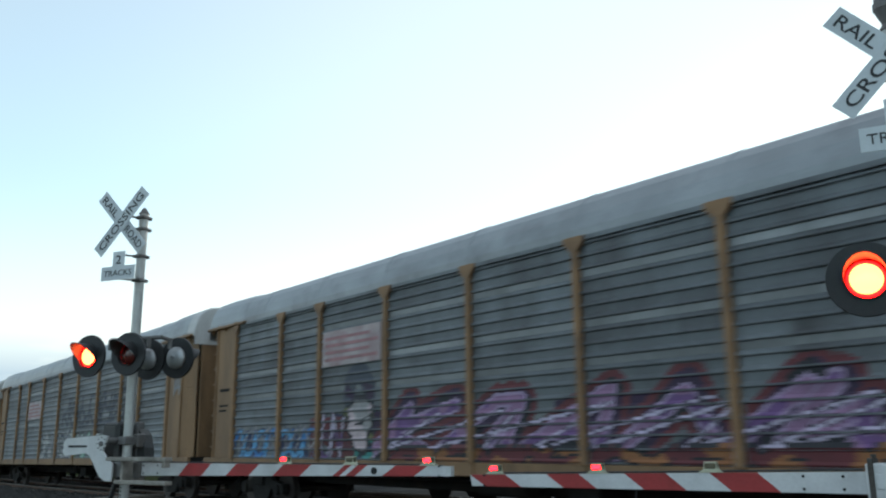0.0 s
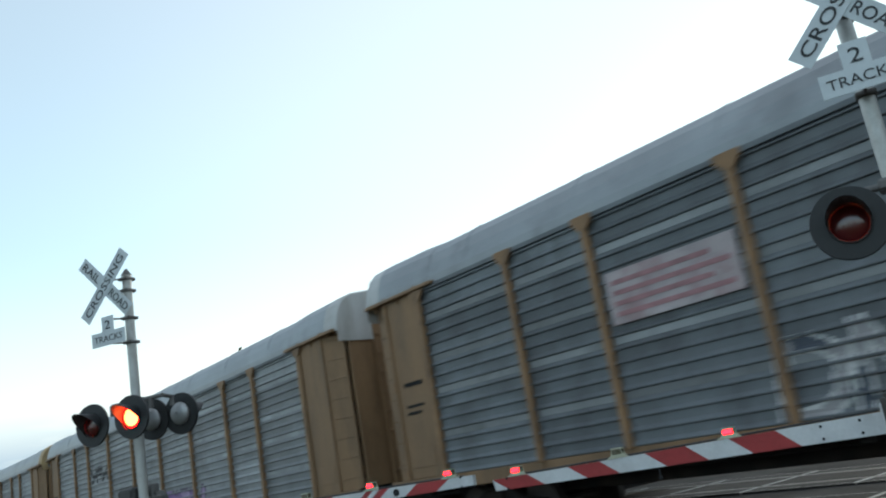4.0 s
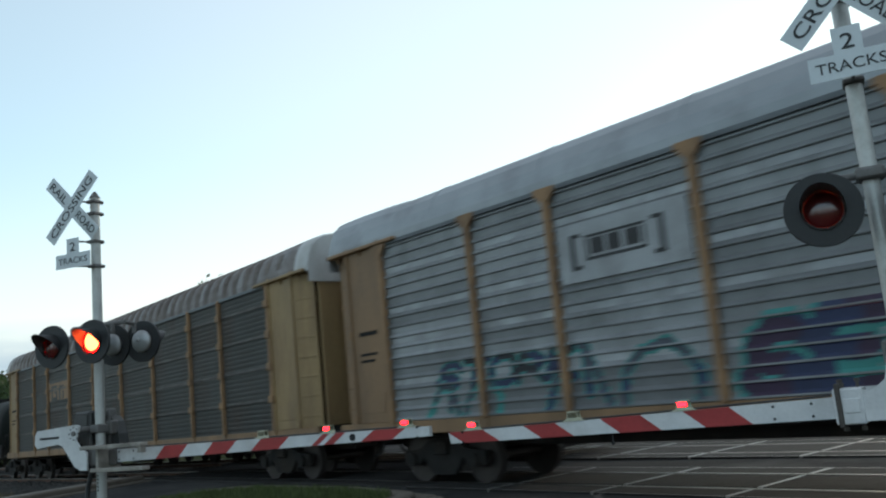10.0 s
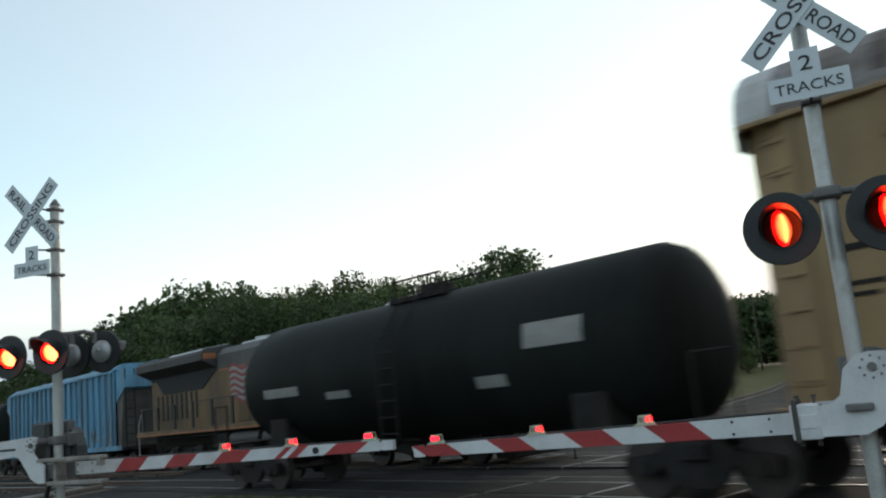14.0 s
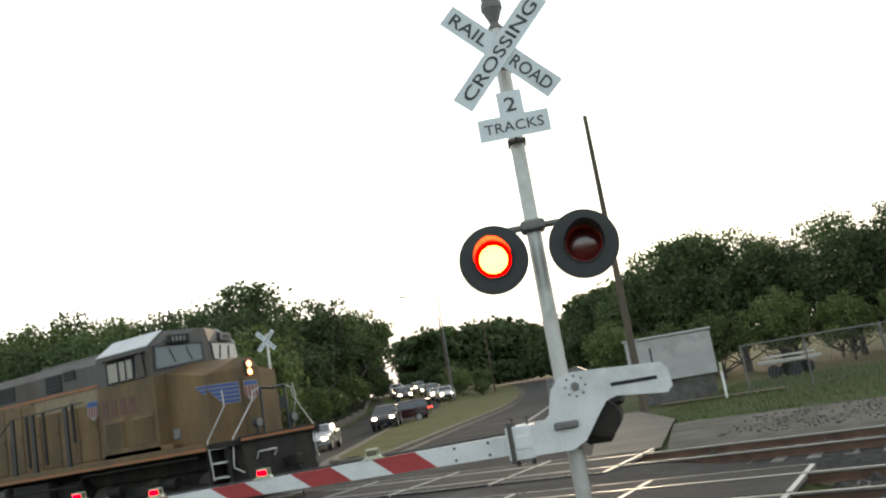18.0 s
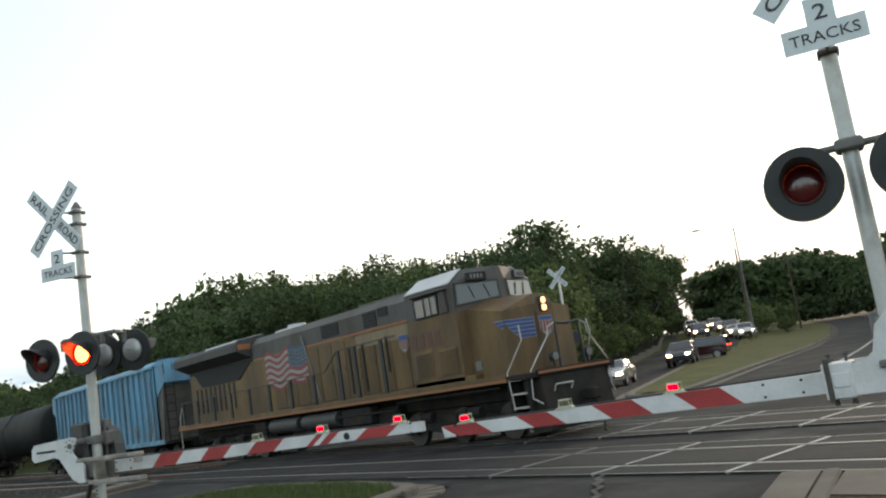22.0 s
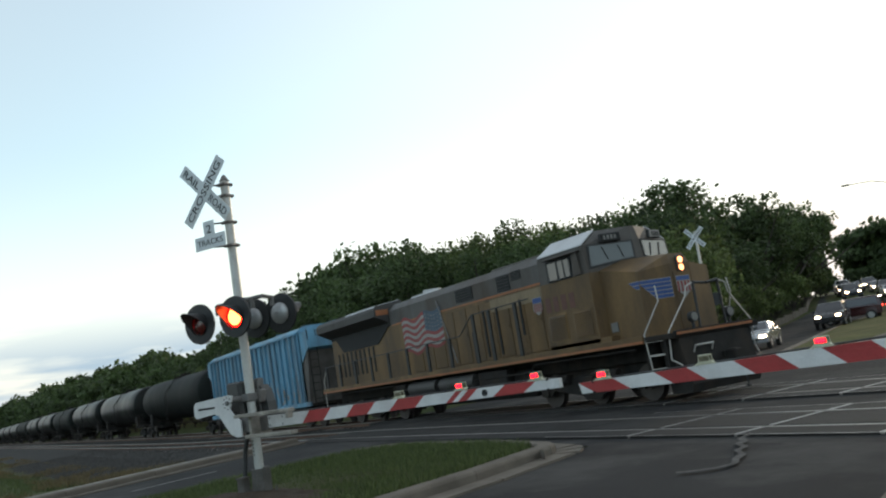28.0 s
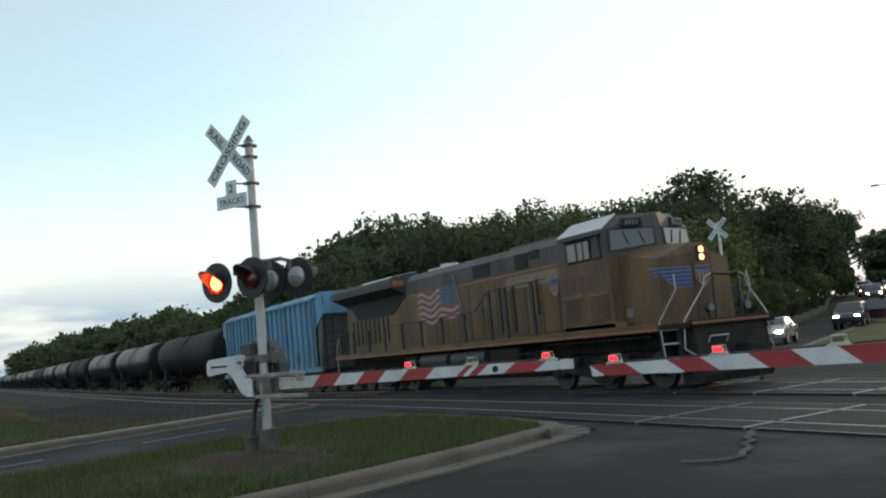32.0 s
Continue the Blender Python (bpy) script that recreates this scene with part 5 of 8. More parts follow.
def sheet_mesh(w, z0, z1, old, material):
    zs = rib_zs(z0, z1, old)
    me = grid_mesh("side_panel", [0, w], list(range(len(zs))), lambda x, j: (x, -rib(zs[j] + (1e-4 if old else 0), old), zs[j]), material)
    return me


def roof_mesh(material, ribs):
    prof = [(-1.60, 4.690), (-1.60, 4.840), (-1.54, 5.070), (-1.44, 5.270), (-1.28, 5.415), (-1.05, 5.515), (-0.40, 5.600), (0.40, 5.600), (1.05, 5.515), (1.28, 5.415), (1.44, 5.270), (1.54, 5.070), (1.60, 4.840), (1.60, 4.690)]
    xs = [0.75]
    n = 44 if ribs else 9
    for k in range(1, n):
        x = 0.75 + (BODY - 1.5) * k / n
        xs += [x - (0.14 if ribs else 0.03), x - (0.10 if ribs else 0.02), x + (0.10 if ribs else 0.02), x + (0.14 if ribs else 0.03)]
    xs.append(BODY - 0.75)

    def at(i, j):
        y, z = prof[j]
        out = 0.0
        if 0 < i < len(xs) - 1 and (i - 1) % 4 in (1, 2):
            out = 0.035 if ribs else 0.015
        k = 1 + out / 1.6
        return (xs[i], y * k if 1 < j < len(prof) - 2 else y, z + out * 0.6 if 1 < j < len(prof) - 2 else z)
    me = grid_mesh("roof", list(range(len(xs))), list(range(len(prof))), at, material)
    if ribs:      # the raised ribs have rusted
        me.materials.append(M_RUSTRIB)
        n = len(xs) - 1
        me.polygons.foreach_set("material_index", [1 if i > 0 and (i - 1) % 4 in (0, 1, 2) else 0 for j in range(len(prof) - 1) for i in range(n)])
    return me


def end_cap_mesh(hood, sheet):
    """The raised hood over the last two metres of the roof, with its end sheet."""
    prof = [(-1.60, 4.690), (-1.60, 4.840), (-1.54, 5.070), (-1.44, 5.270), (-1.28, 5.415), (-1.05, 5.515), (-0.40, 5.600), (0.40, 5.600), (1.05, 5.515), (1.28, 5.415), (1.44, 5.270), (1.54, 5.070), (1.60, 4.840), (1.60, 4.690)]
    bm = bmesh.new()
    rings = []
    for x, wide, up in ((2.35, 1.004, 0.006), (1.75, 1.008, 0.04), (0.55, 1.008, 0.055), (0.08, 1.0, 0.05), (0.02, 0.985, 0.02)):
        rings.append([bm.verts.new((x, y * wide, z + up * ease(z, 4.8, 5.45))) for y, z in prof])
    rings.append([bm.verts.new((0.02, y * 0.985, 4.45)) for y, z in prof])
    for k, (a, b) in enumerate(zip(rings, rings[1:])):
        for i in range(len(prof) - 1):
            bm.faces.new((a[i], b[i], b[i + 1], a[i + 1])).material_index = 0 if k < 2 else 1
    bmesh.ops.recalc_face_normals(bm, faces=bm.faces)
    return mesh_from("end_cap", bm, [hood, sheet])


def corner_meshes():
    """Side part of the end doors: a smooth wide leaf and an outer leaf with cross ribs, then the folding leaves across the end."""
    out = []
    bm = bmesh.new()
    box(bm, 0.72, 1.86, -1.60, -1.54, 1.22, 4.80, 0.01)
    for x in (0.74, 1.82):
        box(bm, x - 0.03, x + 0.03, -1.64, -1.59, 1.22, 4.80, 0.008)
    box(bm, 0.9, 1.7, -1.612, -1.60, 1.42, 1.80, 0.004)
    out.append(("corner_leaf", mesh_from("corner_leaf", bm, M_TAN), "smooth tan corner leaf"))
    bm = bmesh.new()
    m = Matrix.Translation((0.72, -1.58, 0)) @ Matrix.Rotation(radians(-20), 4, "Z")
    box(bm, -0.62, 0, -0.02, 0.03, 1.22, 4.82, 0.008, m)
    for k in range(8):
        box(bm, -0.60, -0.02, -0.032, -0.02, 1.45 + 0.44 * k, 1.49 + 0.44 * k, 0.004, m)
    out.append(("door_leaf", mesh_from("door_leaf", bm, M_TAN), "ribbed tan door leaf"))
    bm = bmesh.new()
    box(bm, 0.06, 0.14, -1.30, -0.66, 1.22, 4.9, 0.01)
    out.append(("end_door", mesh_from("end_door", bm, M_TAN), "folding tan end door"))
    bm = bmesh.new()
    box(bm, 0.05, 0.10, -0.70, -0.60, 1.22, 4.62)
    out.append(("hinge_post", mesh_from("hinge_post", bm, M_TAN), ""))
    bm = bmesh.new()
    face = [(0.0, 1.22)]
    for k in range(8):
        z = 1.45 + 0.44 * k
        face += [(0.0, z), (-0.02, z + 0.01), (-0.02, z + 0.04), (0.0, z + 0.05)]
    prism(bm, face + [(0.0, 4.9), (0.08, 4.9), (0.08, 1.22)], "y", -0.64, -0.02)
    out.append(("end_door", mesh_from("end_door", bm, M_TAN), "folding tan end door"))
    bm = bmesh.new()
    box(bm, 0.10, 2.45, -1.70, -1.56, 4.68, 4.75, 0.012)
    for x in (0.4, 1.2, 2.0):
        prism(bm, [(-1.66, 4.68), (-1.60, 4.68), (-1.60, 4.55)], "x", x - 0.02, x + 0.02)
    out.append(("door_track", mesh_from("door_track", bm, M_TAN), "tan door track under the eave"))
    for z in (1.32, 3.0, 4.55):
        bm = bmesh.new()
        rod(bm, (0.72, -1.63, z - 0.09), (0.72, -1.63, z + 0.09), 0.028, seg=8)
        out.append(("hinge", mesh_from("hinge", bm, M_POST), ""))
    return out


CORNER = corner_meshes()


def mirror_y(me):
    m2 = me.copy()
    m2.transform(Matrix.Diagonal((1, -1, 1, 1)))
    m2.flip_normals()
    return m2


def under_mesh():
    bm = bmesh.new()
    box(bm, 0.6, BODY - 0.6, -0.30, 0.30, 0.62, 1.15, 0.02)
    box(bm, 0.1, BODY - 0.1, -1.48, 1.48, 1.08, 1.22, 0.01)
    for k in range(12):
        box(bm, 1.0 + 2.2 * k - 0.06, 1.0 + 2.2 * k + 0.06, -1.4, 1.4, 0.88, 1.09)
    rod(bm, (11, -0.7, 0.8), (12.4, -0.7, 0.8), 0.2, seg=14)
    box(bm, 13.5, 14.2, -1.0, -0.4, 0.55, 0.95, 0.02)
    pipe(bm, [(2, -0.9, 0.86), (24, -0.9, 0.86)], 0.03)
    return mesh_from("underframe", bm, M_UNDER)


def sill_mesh():
    bm = bmesh.new()
    box(bm, 0.05, BODY - 0.05, -1.60, -1.50, 0.98, 1.22, 0.012)
    for x in POSTS:
        box(bm, x - 0.06, x + 0.06, -1.63, -1.59, 1.0, 1.22)
    return mesh_from("side_sill", bm, M_TAN)


def post_mesh(old):
    bm = bmesh.new()
    w = 0.046 if old else 0.062
    box(bm, -w, w, -1.66, -1.55, 1.2, 4.69, 0.012)
    if old:
        for z in (1.95, 2.72, 3.48, 4.22):
            box(bm, -0.10, 0.10, -1.69, -1.60, z - 0.09, z + 0.09, 0.012)
    else:
        prism(bm, [(-0.075, 4.48), (0.075, 4.48), (0.21, 4.63), (0.21, 4.71), (-0.21, 4.71), (-0.21, 4.63)], "y", -1.665, -1.60)
    return mesh_from("post", bm, M_POST)


def fascia_mesh():
    bm = bmesh.new()
    box(bm, 1.9, BODY - 1.9, -1.625, -1.56, 4.63, 4.71, 0.008)
    return mesh_from("eave_rail", bm, M_GALVDARK)


ME_UNDER, ME_SILL, ME_POST, ME_POSTOLD, ME_FASCIA = under_mesh(), sill_mesh(), post_mesh(False), post_mesh(True), fascia_mesh()
ME_CAP_W, ME_CAP_G, ME_CAP_Y, ME_CAP_OLD = end_cap_mesh(M_ROOF, M_WHITEEND), end_cap_mesh(M_ROOF, M_ROOF), end_cap_mesh(M_ROOF, M_CAPTAN), end_cap_mesh(M_ROOFOLD, M_WHITEEND)
ROOFS = {}


def segment_distance(px, pz, a, b):
    dx, dz = b[0] - a[0], b[1] - a[1]
    t = ((px - a[0]) * dx + (pz - a[1]) * dz) / (dx * dx + dz * dz + 1e-9)
    t = min(1, max(0, t))
    return math.hypot(px - a[0] - dx * t, pz - a[1] - dz * t)


# block shapes of the graffiti as strokes on a nine by nine field
GLYPHS = {
    "S": "97 79 39 17 15 34 64 83 81 60 20 02", "T": "09 99,49 40 51", "O": "30 11 06 18 39 69 88 93 81 60 30", "R": "00 09 59 87 75 54 05,54 90",
    "K": "00 09,79 04 90,06 26", "E": "90 00 09 89,05 65", "N": "00 09 90 99", "G": "97 69 29 06 03 20 70 94 54", "I": "49 40,29 69,20 70",
    "W": "09 20 46 70 99", "H": "00 09,90 99,05 94", "D": "00 09 49 87 82 50 00", "V": "09 40 99", "A": "00 49 90,23 73", "M": "00 19 44 79 90",
    "X": "00 99,09 90", "U": "09 02 30 60 92 99", "C": "97 69 29 06 03 20 60 92", "Z": "09 99 00 90", "L": "09 00 80 93",
    "@": "17 39 69 88 57 26,14 33 63 85,33 31 60 63", "n": "00 05 28 59 77 94 90", "^": "00 29 59 90,59 62",
}


def spray(car, x0, x1, z0, z1, shapes, stroke, fill, edge, old, shade=None, slant=0.1, seed=1, cloud=None, curl=False, cover=-0.05, proud=0.007, text=""):
    """Spray-painted block shapes (shapes: bars of each one) that follow the ribbed side, in small cells 4 mm proud of the sheet."""
    rnd = random.Random(seed)
    n = len(text) or len(shapes)
    w = (x1 - x0) / n
    strokes = []
    for k, glyph in enumerate(text):
        segs = []
        for line in GLYPHS[glyph].split(","):
            pts = [(int(p[0]) / 9 * 0.84 + 0.08, int(p[1]) / 9) for p in line.split()]
            lift = 0.10 * math.sin(2.1 * k + seed)
            pts = [(x0 + k * w + w * u + slant * (v - 0.5) * w, z0 + (z1 - z0) * (v + lift * (v - 0.3))) for u, v in pts]
            segs += list(zip(pts, pts[1:]))
        ends = [p[0] for seg in segs for p in seg]
        strokes.append((min(ends) - stroke * 1.8, max(ends) + stroke * 1.8, segs))
    for k, nm in enumerate([] if text else [shapes[i % len(shapes)] for i in range(n)]):
        grid = {(i, j): (0.08 + 0.84 * i + rnd.uniform(-0.16, 0.16), 0.5 * j + rnd.uniform(-0.10, 0.10)) for i in (0, 1) for j in (0, 1, 2)}
        ways = [((0, 0), (0, 1)), ((0, 1), (0, 2)), ((1, 0), (1, 1)), ((1, 1), (1, 2)), ((0, 0), (1, 0)), ((0, 1), (1, 1)), ((0, 2), (1, 2)), ((0, 1), (1, 2)), ((0, 1), (1, 0)), ((0, 2), (1, 1)), ((0, 0), (1, 1))]
        segs = []
        for a, b in rnd.sample(ways[:4], 3) + rnd.sample(ways[4:], min(6, max(2, nm - 3))):
            (ua, va), (ub, vb) = grid[a], grid[b]
            bow = rnd.uniform(-0.14, 0.14) if curl else 0.0
            mid = ((ua + ub) / 2 + bow, (va + vb) / 2 + bow * 0.5)
            pts = [(x0 + k * w + w * u + slant * (v - 0.5) * w, z0 + (z1 - z0) * v) for u, v in ((ua, va), mid, (ub, vb))]
            segs += list(zip(pts, pts[1:]))
        ends = [p[0] for seg in segs for p in seg]
        strokes.append((min(ends) - stroke * 1.6, max(ends) + stroke * 1.6, segs))
    mats = [fill, edge] + ([shade] if shade else []) + ([cloud] if cloud else [])
    dx = 0.045
    zs = rib_zs(z0 - stroke * 1.5, z1 + stroke * 1.5, old)
    fine = []
    for a, b in zip(zs, zs[1:]):
        k = max(1, round((b - a) / 0.045))
        fine += [a + (b - a) * i / k for i in range(k)]
    fine.append(zs[-1])
    nx = int((x1 - x0 + 1.0) / dx)
    vs, fs, mi, at = [], [], [], {}

    def vert(i, j):
        if (i, j) not in at:
            at[i, j] = len(vs)
            vs.append((x0 - 0.5 + i * dx, -HALF_W - rib(fine[j] - SILL_Z + (1e-4 if old else 0.0), old) - proud, fine[j]))
        return at[i, j]
    for i in range(nx):
        x = x0 - 0.5 + (i + 0.5) * dx
        near = [s for s in strokes if s[0] < x < s[1]]
        if any(abs(x - p) < 0.11 for p in POSTS):
            continue
        for j in range(len(fine) - 1):
            z = (fine[j] + fine[j + 1]) / 2
            d = min((segment_distance(x, z, a, b) for s in near for a, b in s[2]), default=9.0)
            d += 0.02 * noise.noise((x * 6, z * 6, seed))
            if d < stroke:
                m = 0
                if shade and noise.noise((x * 1.3, z * 1.8, seed + 3)) > 0.08:
                    m = 2
            elif d < stroke * 1.55:
                m = 1
            elif cloud and z < z1 - 0.35 * abs(noise.noise((x * 0.7, 0, seed))) and noise.noise((x * 0.9, z * 1.2, seed + 8)) > cover:
                m = len(mats) - 1
            else:
                continue
            fs.append((vert(i, j), vert(i + 1, j), vert(i + 1, j + 1), vert(i, j + 1)))
            mi.append(m)
    me = bpy.data.meshes.new("graffiti")
    me.from_pydata(vs, [], fs)
    for m in mats:
        me.materials.append(m)
    me.polygons.foreach_set("material_index", mi)
    return put("graffiti", me, car, label="spray-painted graffiti along the lower side")


def sp(name, c):
    return mat(name, c, 0.6, var=0.2, scale=2.5, bump=0.05)


P_PURPLE, P_LILAC, P_DEEP = sp("purple spray", (0.15, 0.075, 0.20)), sp("lilac spray", (0.34, 0.25, 0.38)), sp("dark violet spray", (0.035, 0.017, 0.045))
P_WHITE, P_BLUE, P_PINK = sp("white spray", (0.55, 0.55, 0.53)), sp("blue spray", (0.04, 0.17, 0.40)), sp("pink spray", (0.45, 0.18, 0.24))
P_ORANGE, P_BLACK, P_TEAL = sp("orange spray", (0.27, 0.11, 0.04)), sp("black spray", (0.015, 0.015, 0.02)), sp("teal spray", (0.04, 0.22, 0.20))
P_GREEN = sp("pale green spray", (0.25, 0.38, 0.24))
P_PALE = sp("thin pale spray", (0.30, 0.29, 0.29))
P_OLIVE = sp("olive spray", (0.12, 0.13, 0.05))
P_MINT, P_FADED = sp("mint spray", (0.20, 0.40, 0.30)), sp("worn blue-black spray", (0.055, 0.065, 0.085))
P_VIOLET, P_PALELILAC = sp("violet spray", (0.19, 0.11, 0.25)), sp("pale lilac spray", (0.48, 0.42, 0.54))
P_SKY, P_PALEPINK, P_MAROON = sp("sky blue spray", (0.10, 0.32, 0.55)), sp("pale pink spray", (0.50, 0.40, 0.42)), sp("maroon spray", (0.12, 0.025, 0.03))
P_MAUVE = sp("mauve spray", (0.25, 0.14, 0.24))
P_NAVY = sp("navy spray", (0.02, 0.03, 0.08))


def autorack(label, side_mat, roof_mat, old, cap, group="autorack cars", front=None):
    car = thing("autorack_car", Matrix(), label, "rail car", group)
    put("underframe", ME_UNDER, car, label="dark grimy underframe")
    for s, me in ((1, ME_SILL), (-1, None)):
        put("side_sill", me or mirror_y(ME_SILL), car, label="yellow side sill")
    key = (roof_mat.name, old)
    if key not in ROOFS:
        ROOFS[key] = roof_mesh(roof_mat, old)
    put("roof", ROOFS[key], car, label="ribbed metal roof" if old else "smooth galvanised roof")
    rows = [1.22, 1.95, 2.72, 3.48, 4.22, 4.76] if old else [1.22 + 0.594 * k for k in range(6)] + [4.76]
    edges = POSTS
    cache = {}
    for a, b in zip(edges, edges[1:]):
        for z0, z1 in zip(rows, rows[1:]):
            w = round(b - a - 0.02, 2)
            k = (w, round(z0, 2))
            if k not in cache:
                cache[k] = sheet_mesh(w, z0 - SILL_Z, z1 - SILL_Z, old, side_mat)
            put("side_panel", cache[k], car, pose(a + 0.01, -HALF_W, SILL_Z))
    zs = rib_zs(0, 3.54, old)
    put("far_side", grid_mesh("far_side", [1.9, 24.3], list(range(len(zs))), lambda x, j: (x, HALF_W + rib(zs[j] + 1e-4, old), SILL_Z + zs[j]), side_mat), car)
    for x in POSTS:
        put("post", ME_POSTOLD if old else ME_POST, car, pose(x, 0, 0), "orange-tan side post")
    put("eave_rail", ME_FASCIA, car)
    if old:
        for z in (1.95, 2.72, 3.48, 4.22):
            bm = bmesh.new()
            box(bm, 1.9, 24.3, -1.60, -1.56, z - 0.035, z + 0.035, 0.006)
            part("tie_strip", bm, M_TIE, car, "pale horizontal tie strip")
    else:
        for a, b in zip(edges, edges[1:]):
            w = round(b - a - 0.17, 2)
            if ("strip", w) not in cache:
                bm = bmesh.new()
                box(bm, 0, w, -0.003, 0.004, 0.0, 0.105)
                cache["strip", w] = mesh_from("light_strip", bm, M_GALVLIGHT if side_mat is M_GALV else M_GALV)
            for k in (3, 7, 10, 14):
                put("light_strip", cache["strip", w], car, pose(a + 0.085, -HALF_W, SILL_Z + 0.197 * k + 0.086))
    for nm, me, lb in CORNER:
        for fx in (0, 1):
            for fy in (0, 1):
                m2 = me if fy == 0 else mirror_y(me)
                m = pose(0, 0, 0)
                if fx:
                    m2 = me.copy() if fy == 0 else m2
                    m2.transform(Matrix.Translation((BODY, 0, 0)) @ Matrix.Diagonal((-1, 1, 1, 1)))
                    m2.flip_normals()
                if old:
                    m2 = m2.copy()
                    m2.materials[0] = M_TANLIGHT
                put(nm, m2, car, None, lb)
    put("end_cap", cap, car, label="roof end cap")
    c2 = (front or cap).copy()
    c2.transform(Matrix.Translation((BODY, 0, 0)) @ Matrix.Diagonal((-1, 1, 1, 1)))
    c2.flip_normals()
    put("end_cap", c2, car, label="roof end cap")
    for x in (2.6, BODY - 2.6):
        truck(car, x)
    put("coupler", ME_COUPLER, car, pose(BODY + 0.1, 0, 0))
    put("coupler", ME_COUPLER, car, pose(-0.1, 0, 0, 0, 0, 180))
    boxes("stencil_bar", [(1.0, 1.6, -1.616, -1.604, 2.95, 3.03), (1.0, 1.55, -1.616, -1.604, 2.55, 2.60), (1.0, 1.45, -1.616, -1.604, 2.42, 2.47)], M_UNDER, car)
    boxes("ladder_rung", [(0.34, 0.70, -1.57, -1.54, 1.5 + 0.42 * k, 1.522 + 0.42 * k) for k in range(8)], M_TAN, car)
    return car


def placard(car, x, z, w, h, material, label):
    bm = bmesh.new()
    box(bm, x, x + w, -1.622, -1.59, z, z + h, 0.004)
    return part("placard", bm, material, car, label)


RACKS = []
r1 = autorack("grey galvanised autorack car with purple graffiti and a pale placard", M_GALVDARK, M_ROOF, False, ME_CAP_G)
M_PLACARD = mat("faded pink-white placard", (0.42, 0.36, 0.36), 0.6, var=0.2, scale=2, dirt=(0.3, 0.15, 0.15), dirt_amount=0.4)
M_PLACARDLINE = mat("faded pink placard line", (0.34, 0.17, 0.18), 0.6, var=0.25, scale=4)


def striped_placard(car, x, z, w, h):
    p = placard(car, x, z, w, h, M_PLACARD, "faded striped placard")
    boxes("placard_line", [(x + 0.12, x + w - 0.12 - 0.3 * (k % 2), -1.628, -1.622, z + h * (0.14 + 0.2 * k), z + h * (0.23 + 0.2 * k)) for k in range(4)], M_PLACARDLINE, p)


striped_placard(r1, 6.56, 3.22, 2.36, 0.78)
spray(r1, 1.95, 6.3, 1.30, 1.86, [], 0.06, P_SKY, P_NAVY, False, P_BLUE, 0.3, 2, P_NAVY, cover=0.0, text="nUOnCUn")
spray(r1, 2.1, 6.3, 1.40, 2.0, [], 0.022, P_PALE, P_NAVY, False, None, 0.5, 33, proud=0.012, text="VNVVN")
spray(r1, 6.5, 7.4, 1.28, 2.15, [], 0.045, P_PALELILAC, P_BLACK, False, P_PURPLE, 0.3, 34, P_MAROON, cover=-0.2, text="UN")
spray(r1, 7.3, 9.0, 1.25, 2.2, [], 0.10, P_OLIVE, P_BLACK, False, P_TEAL, seed=3, cloud=P_NAVY, cover=-0.5, text="GS")
spray(r1, 7.6, 8.6, 1.52, 2.36, [], 0.13, P_PALEPINK, P_BLACK, False, P_PALE, 0.0, 31, proud=0.015, text="@")
spray(r1, 7.6, 8.5, 2.52, 3.0, [], 0.15, P_FADED, P_FADED, False, P_DEEP, 0.0, 32, text="n")
spray(r1, 9.1, 24.2, 1.28, 2.26, [], 0.22, P_DEEP, P_MAROON, False, P_BLACK, 0.6, 21, P_DEEP, cover=-0.1, text="K^ANWKA")
spray(r1, 9.1, 24.1, 1.40, 2.26, [], 0.085, P_MAUVE, P_LILAC, False, P_PURPLE, 0.6, 4, proud=0.013, text="K^ANWKA")
spray(r1, 9.3, 24.1, 1.40, 2.10, [], 0.022, P_PALELILAC, P_BLACK, False, None, 1.3, 35, proud=0.018, text="VXVNVXV")
spray(r1, 9.4, 24.0, 1.24, 1.42, [], 0.07, P_ORANGE, P_BLACK, False, P_MAROON, 0.3, 24, P_ORANGE, cover=0.12, proud=0.025, text="DCSUNOCDSUN")
r2 = autorack("grey galvanised autorack car with white and green graffiti", M_GALVDARK, M_ROOF, False, ME_CAP_W)
spray(r2, 8.95, 14.1, 1.25, 2.2, [], 0.075, P_FADED, P_WHITE, False, P_PALE, 0.15, 5, text="DNVGS")
spray(r2, 14.5, 20.3, 1.28, 2.02, [], 0.125, P_MINT, P_BLACK, False, P_GREEN, 0.15, 25, text="MARDE")
spray(r2, 14.5, 20.3, 1.30, 2.10, [], 0.02, P_WHITE, P_WHITE, False, None, 0.25, 26, proud=0.012, text="MARDE")
spray(r2, 12.4, 21.5, 2.45, 3.5, [5, 6, 4, 6, 5, 7, 5, 6, 5, 6], 0.06, P_FADED, P_FADED, False, None, 0.15, 6, curl=True)
striped_placard(r2, 6.6, 2.95, 2.3, 0.78)
boxes("paint_scrawl", [(24.85 + 0.13 * k, 24.93 + 0.13 * k, -1.624, -1.616, 3.02 + 0.12 * (k % 3), 3.5 + 0.1 * (k % 2)) for k in range(5)] + [(24.85, 25.4, -1.624, -1.616, 3.2, 3.27)], P_PALE, r2, "faint pale scrawl on the corner leaf")
r3 = autorack("galvanised autorack car with pale purple graffiti", M_GALV, M_ROOF, False, ME_CAP_G, front=ME_CAP_W)
spray(r3, 9.75, 13.6, 1.26, 1.82, [], 0.12, P_PALELILAC, P_DEEP, False, P_LILAC, 0.25, 7, P_PURPLE, cover=0.22, text="GHT")
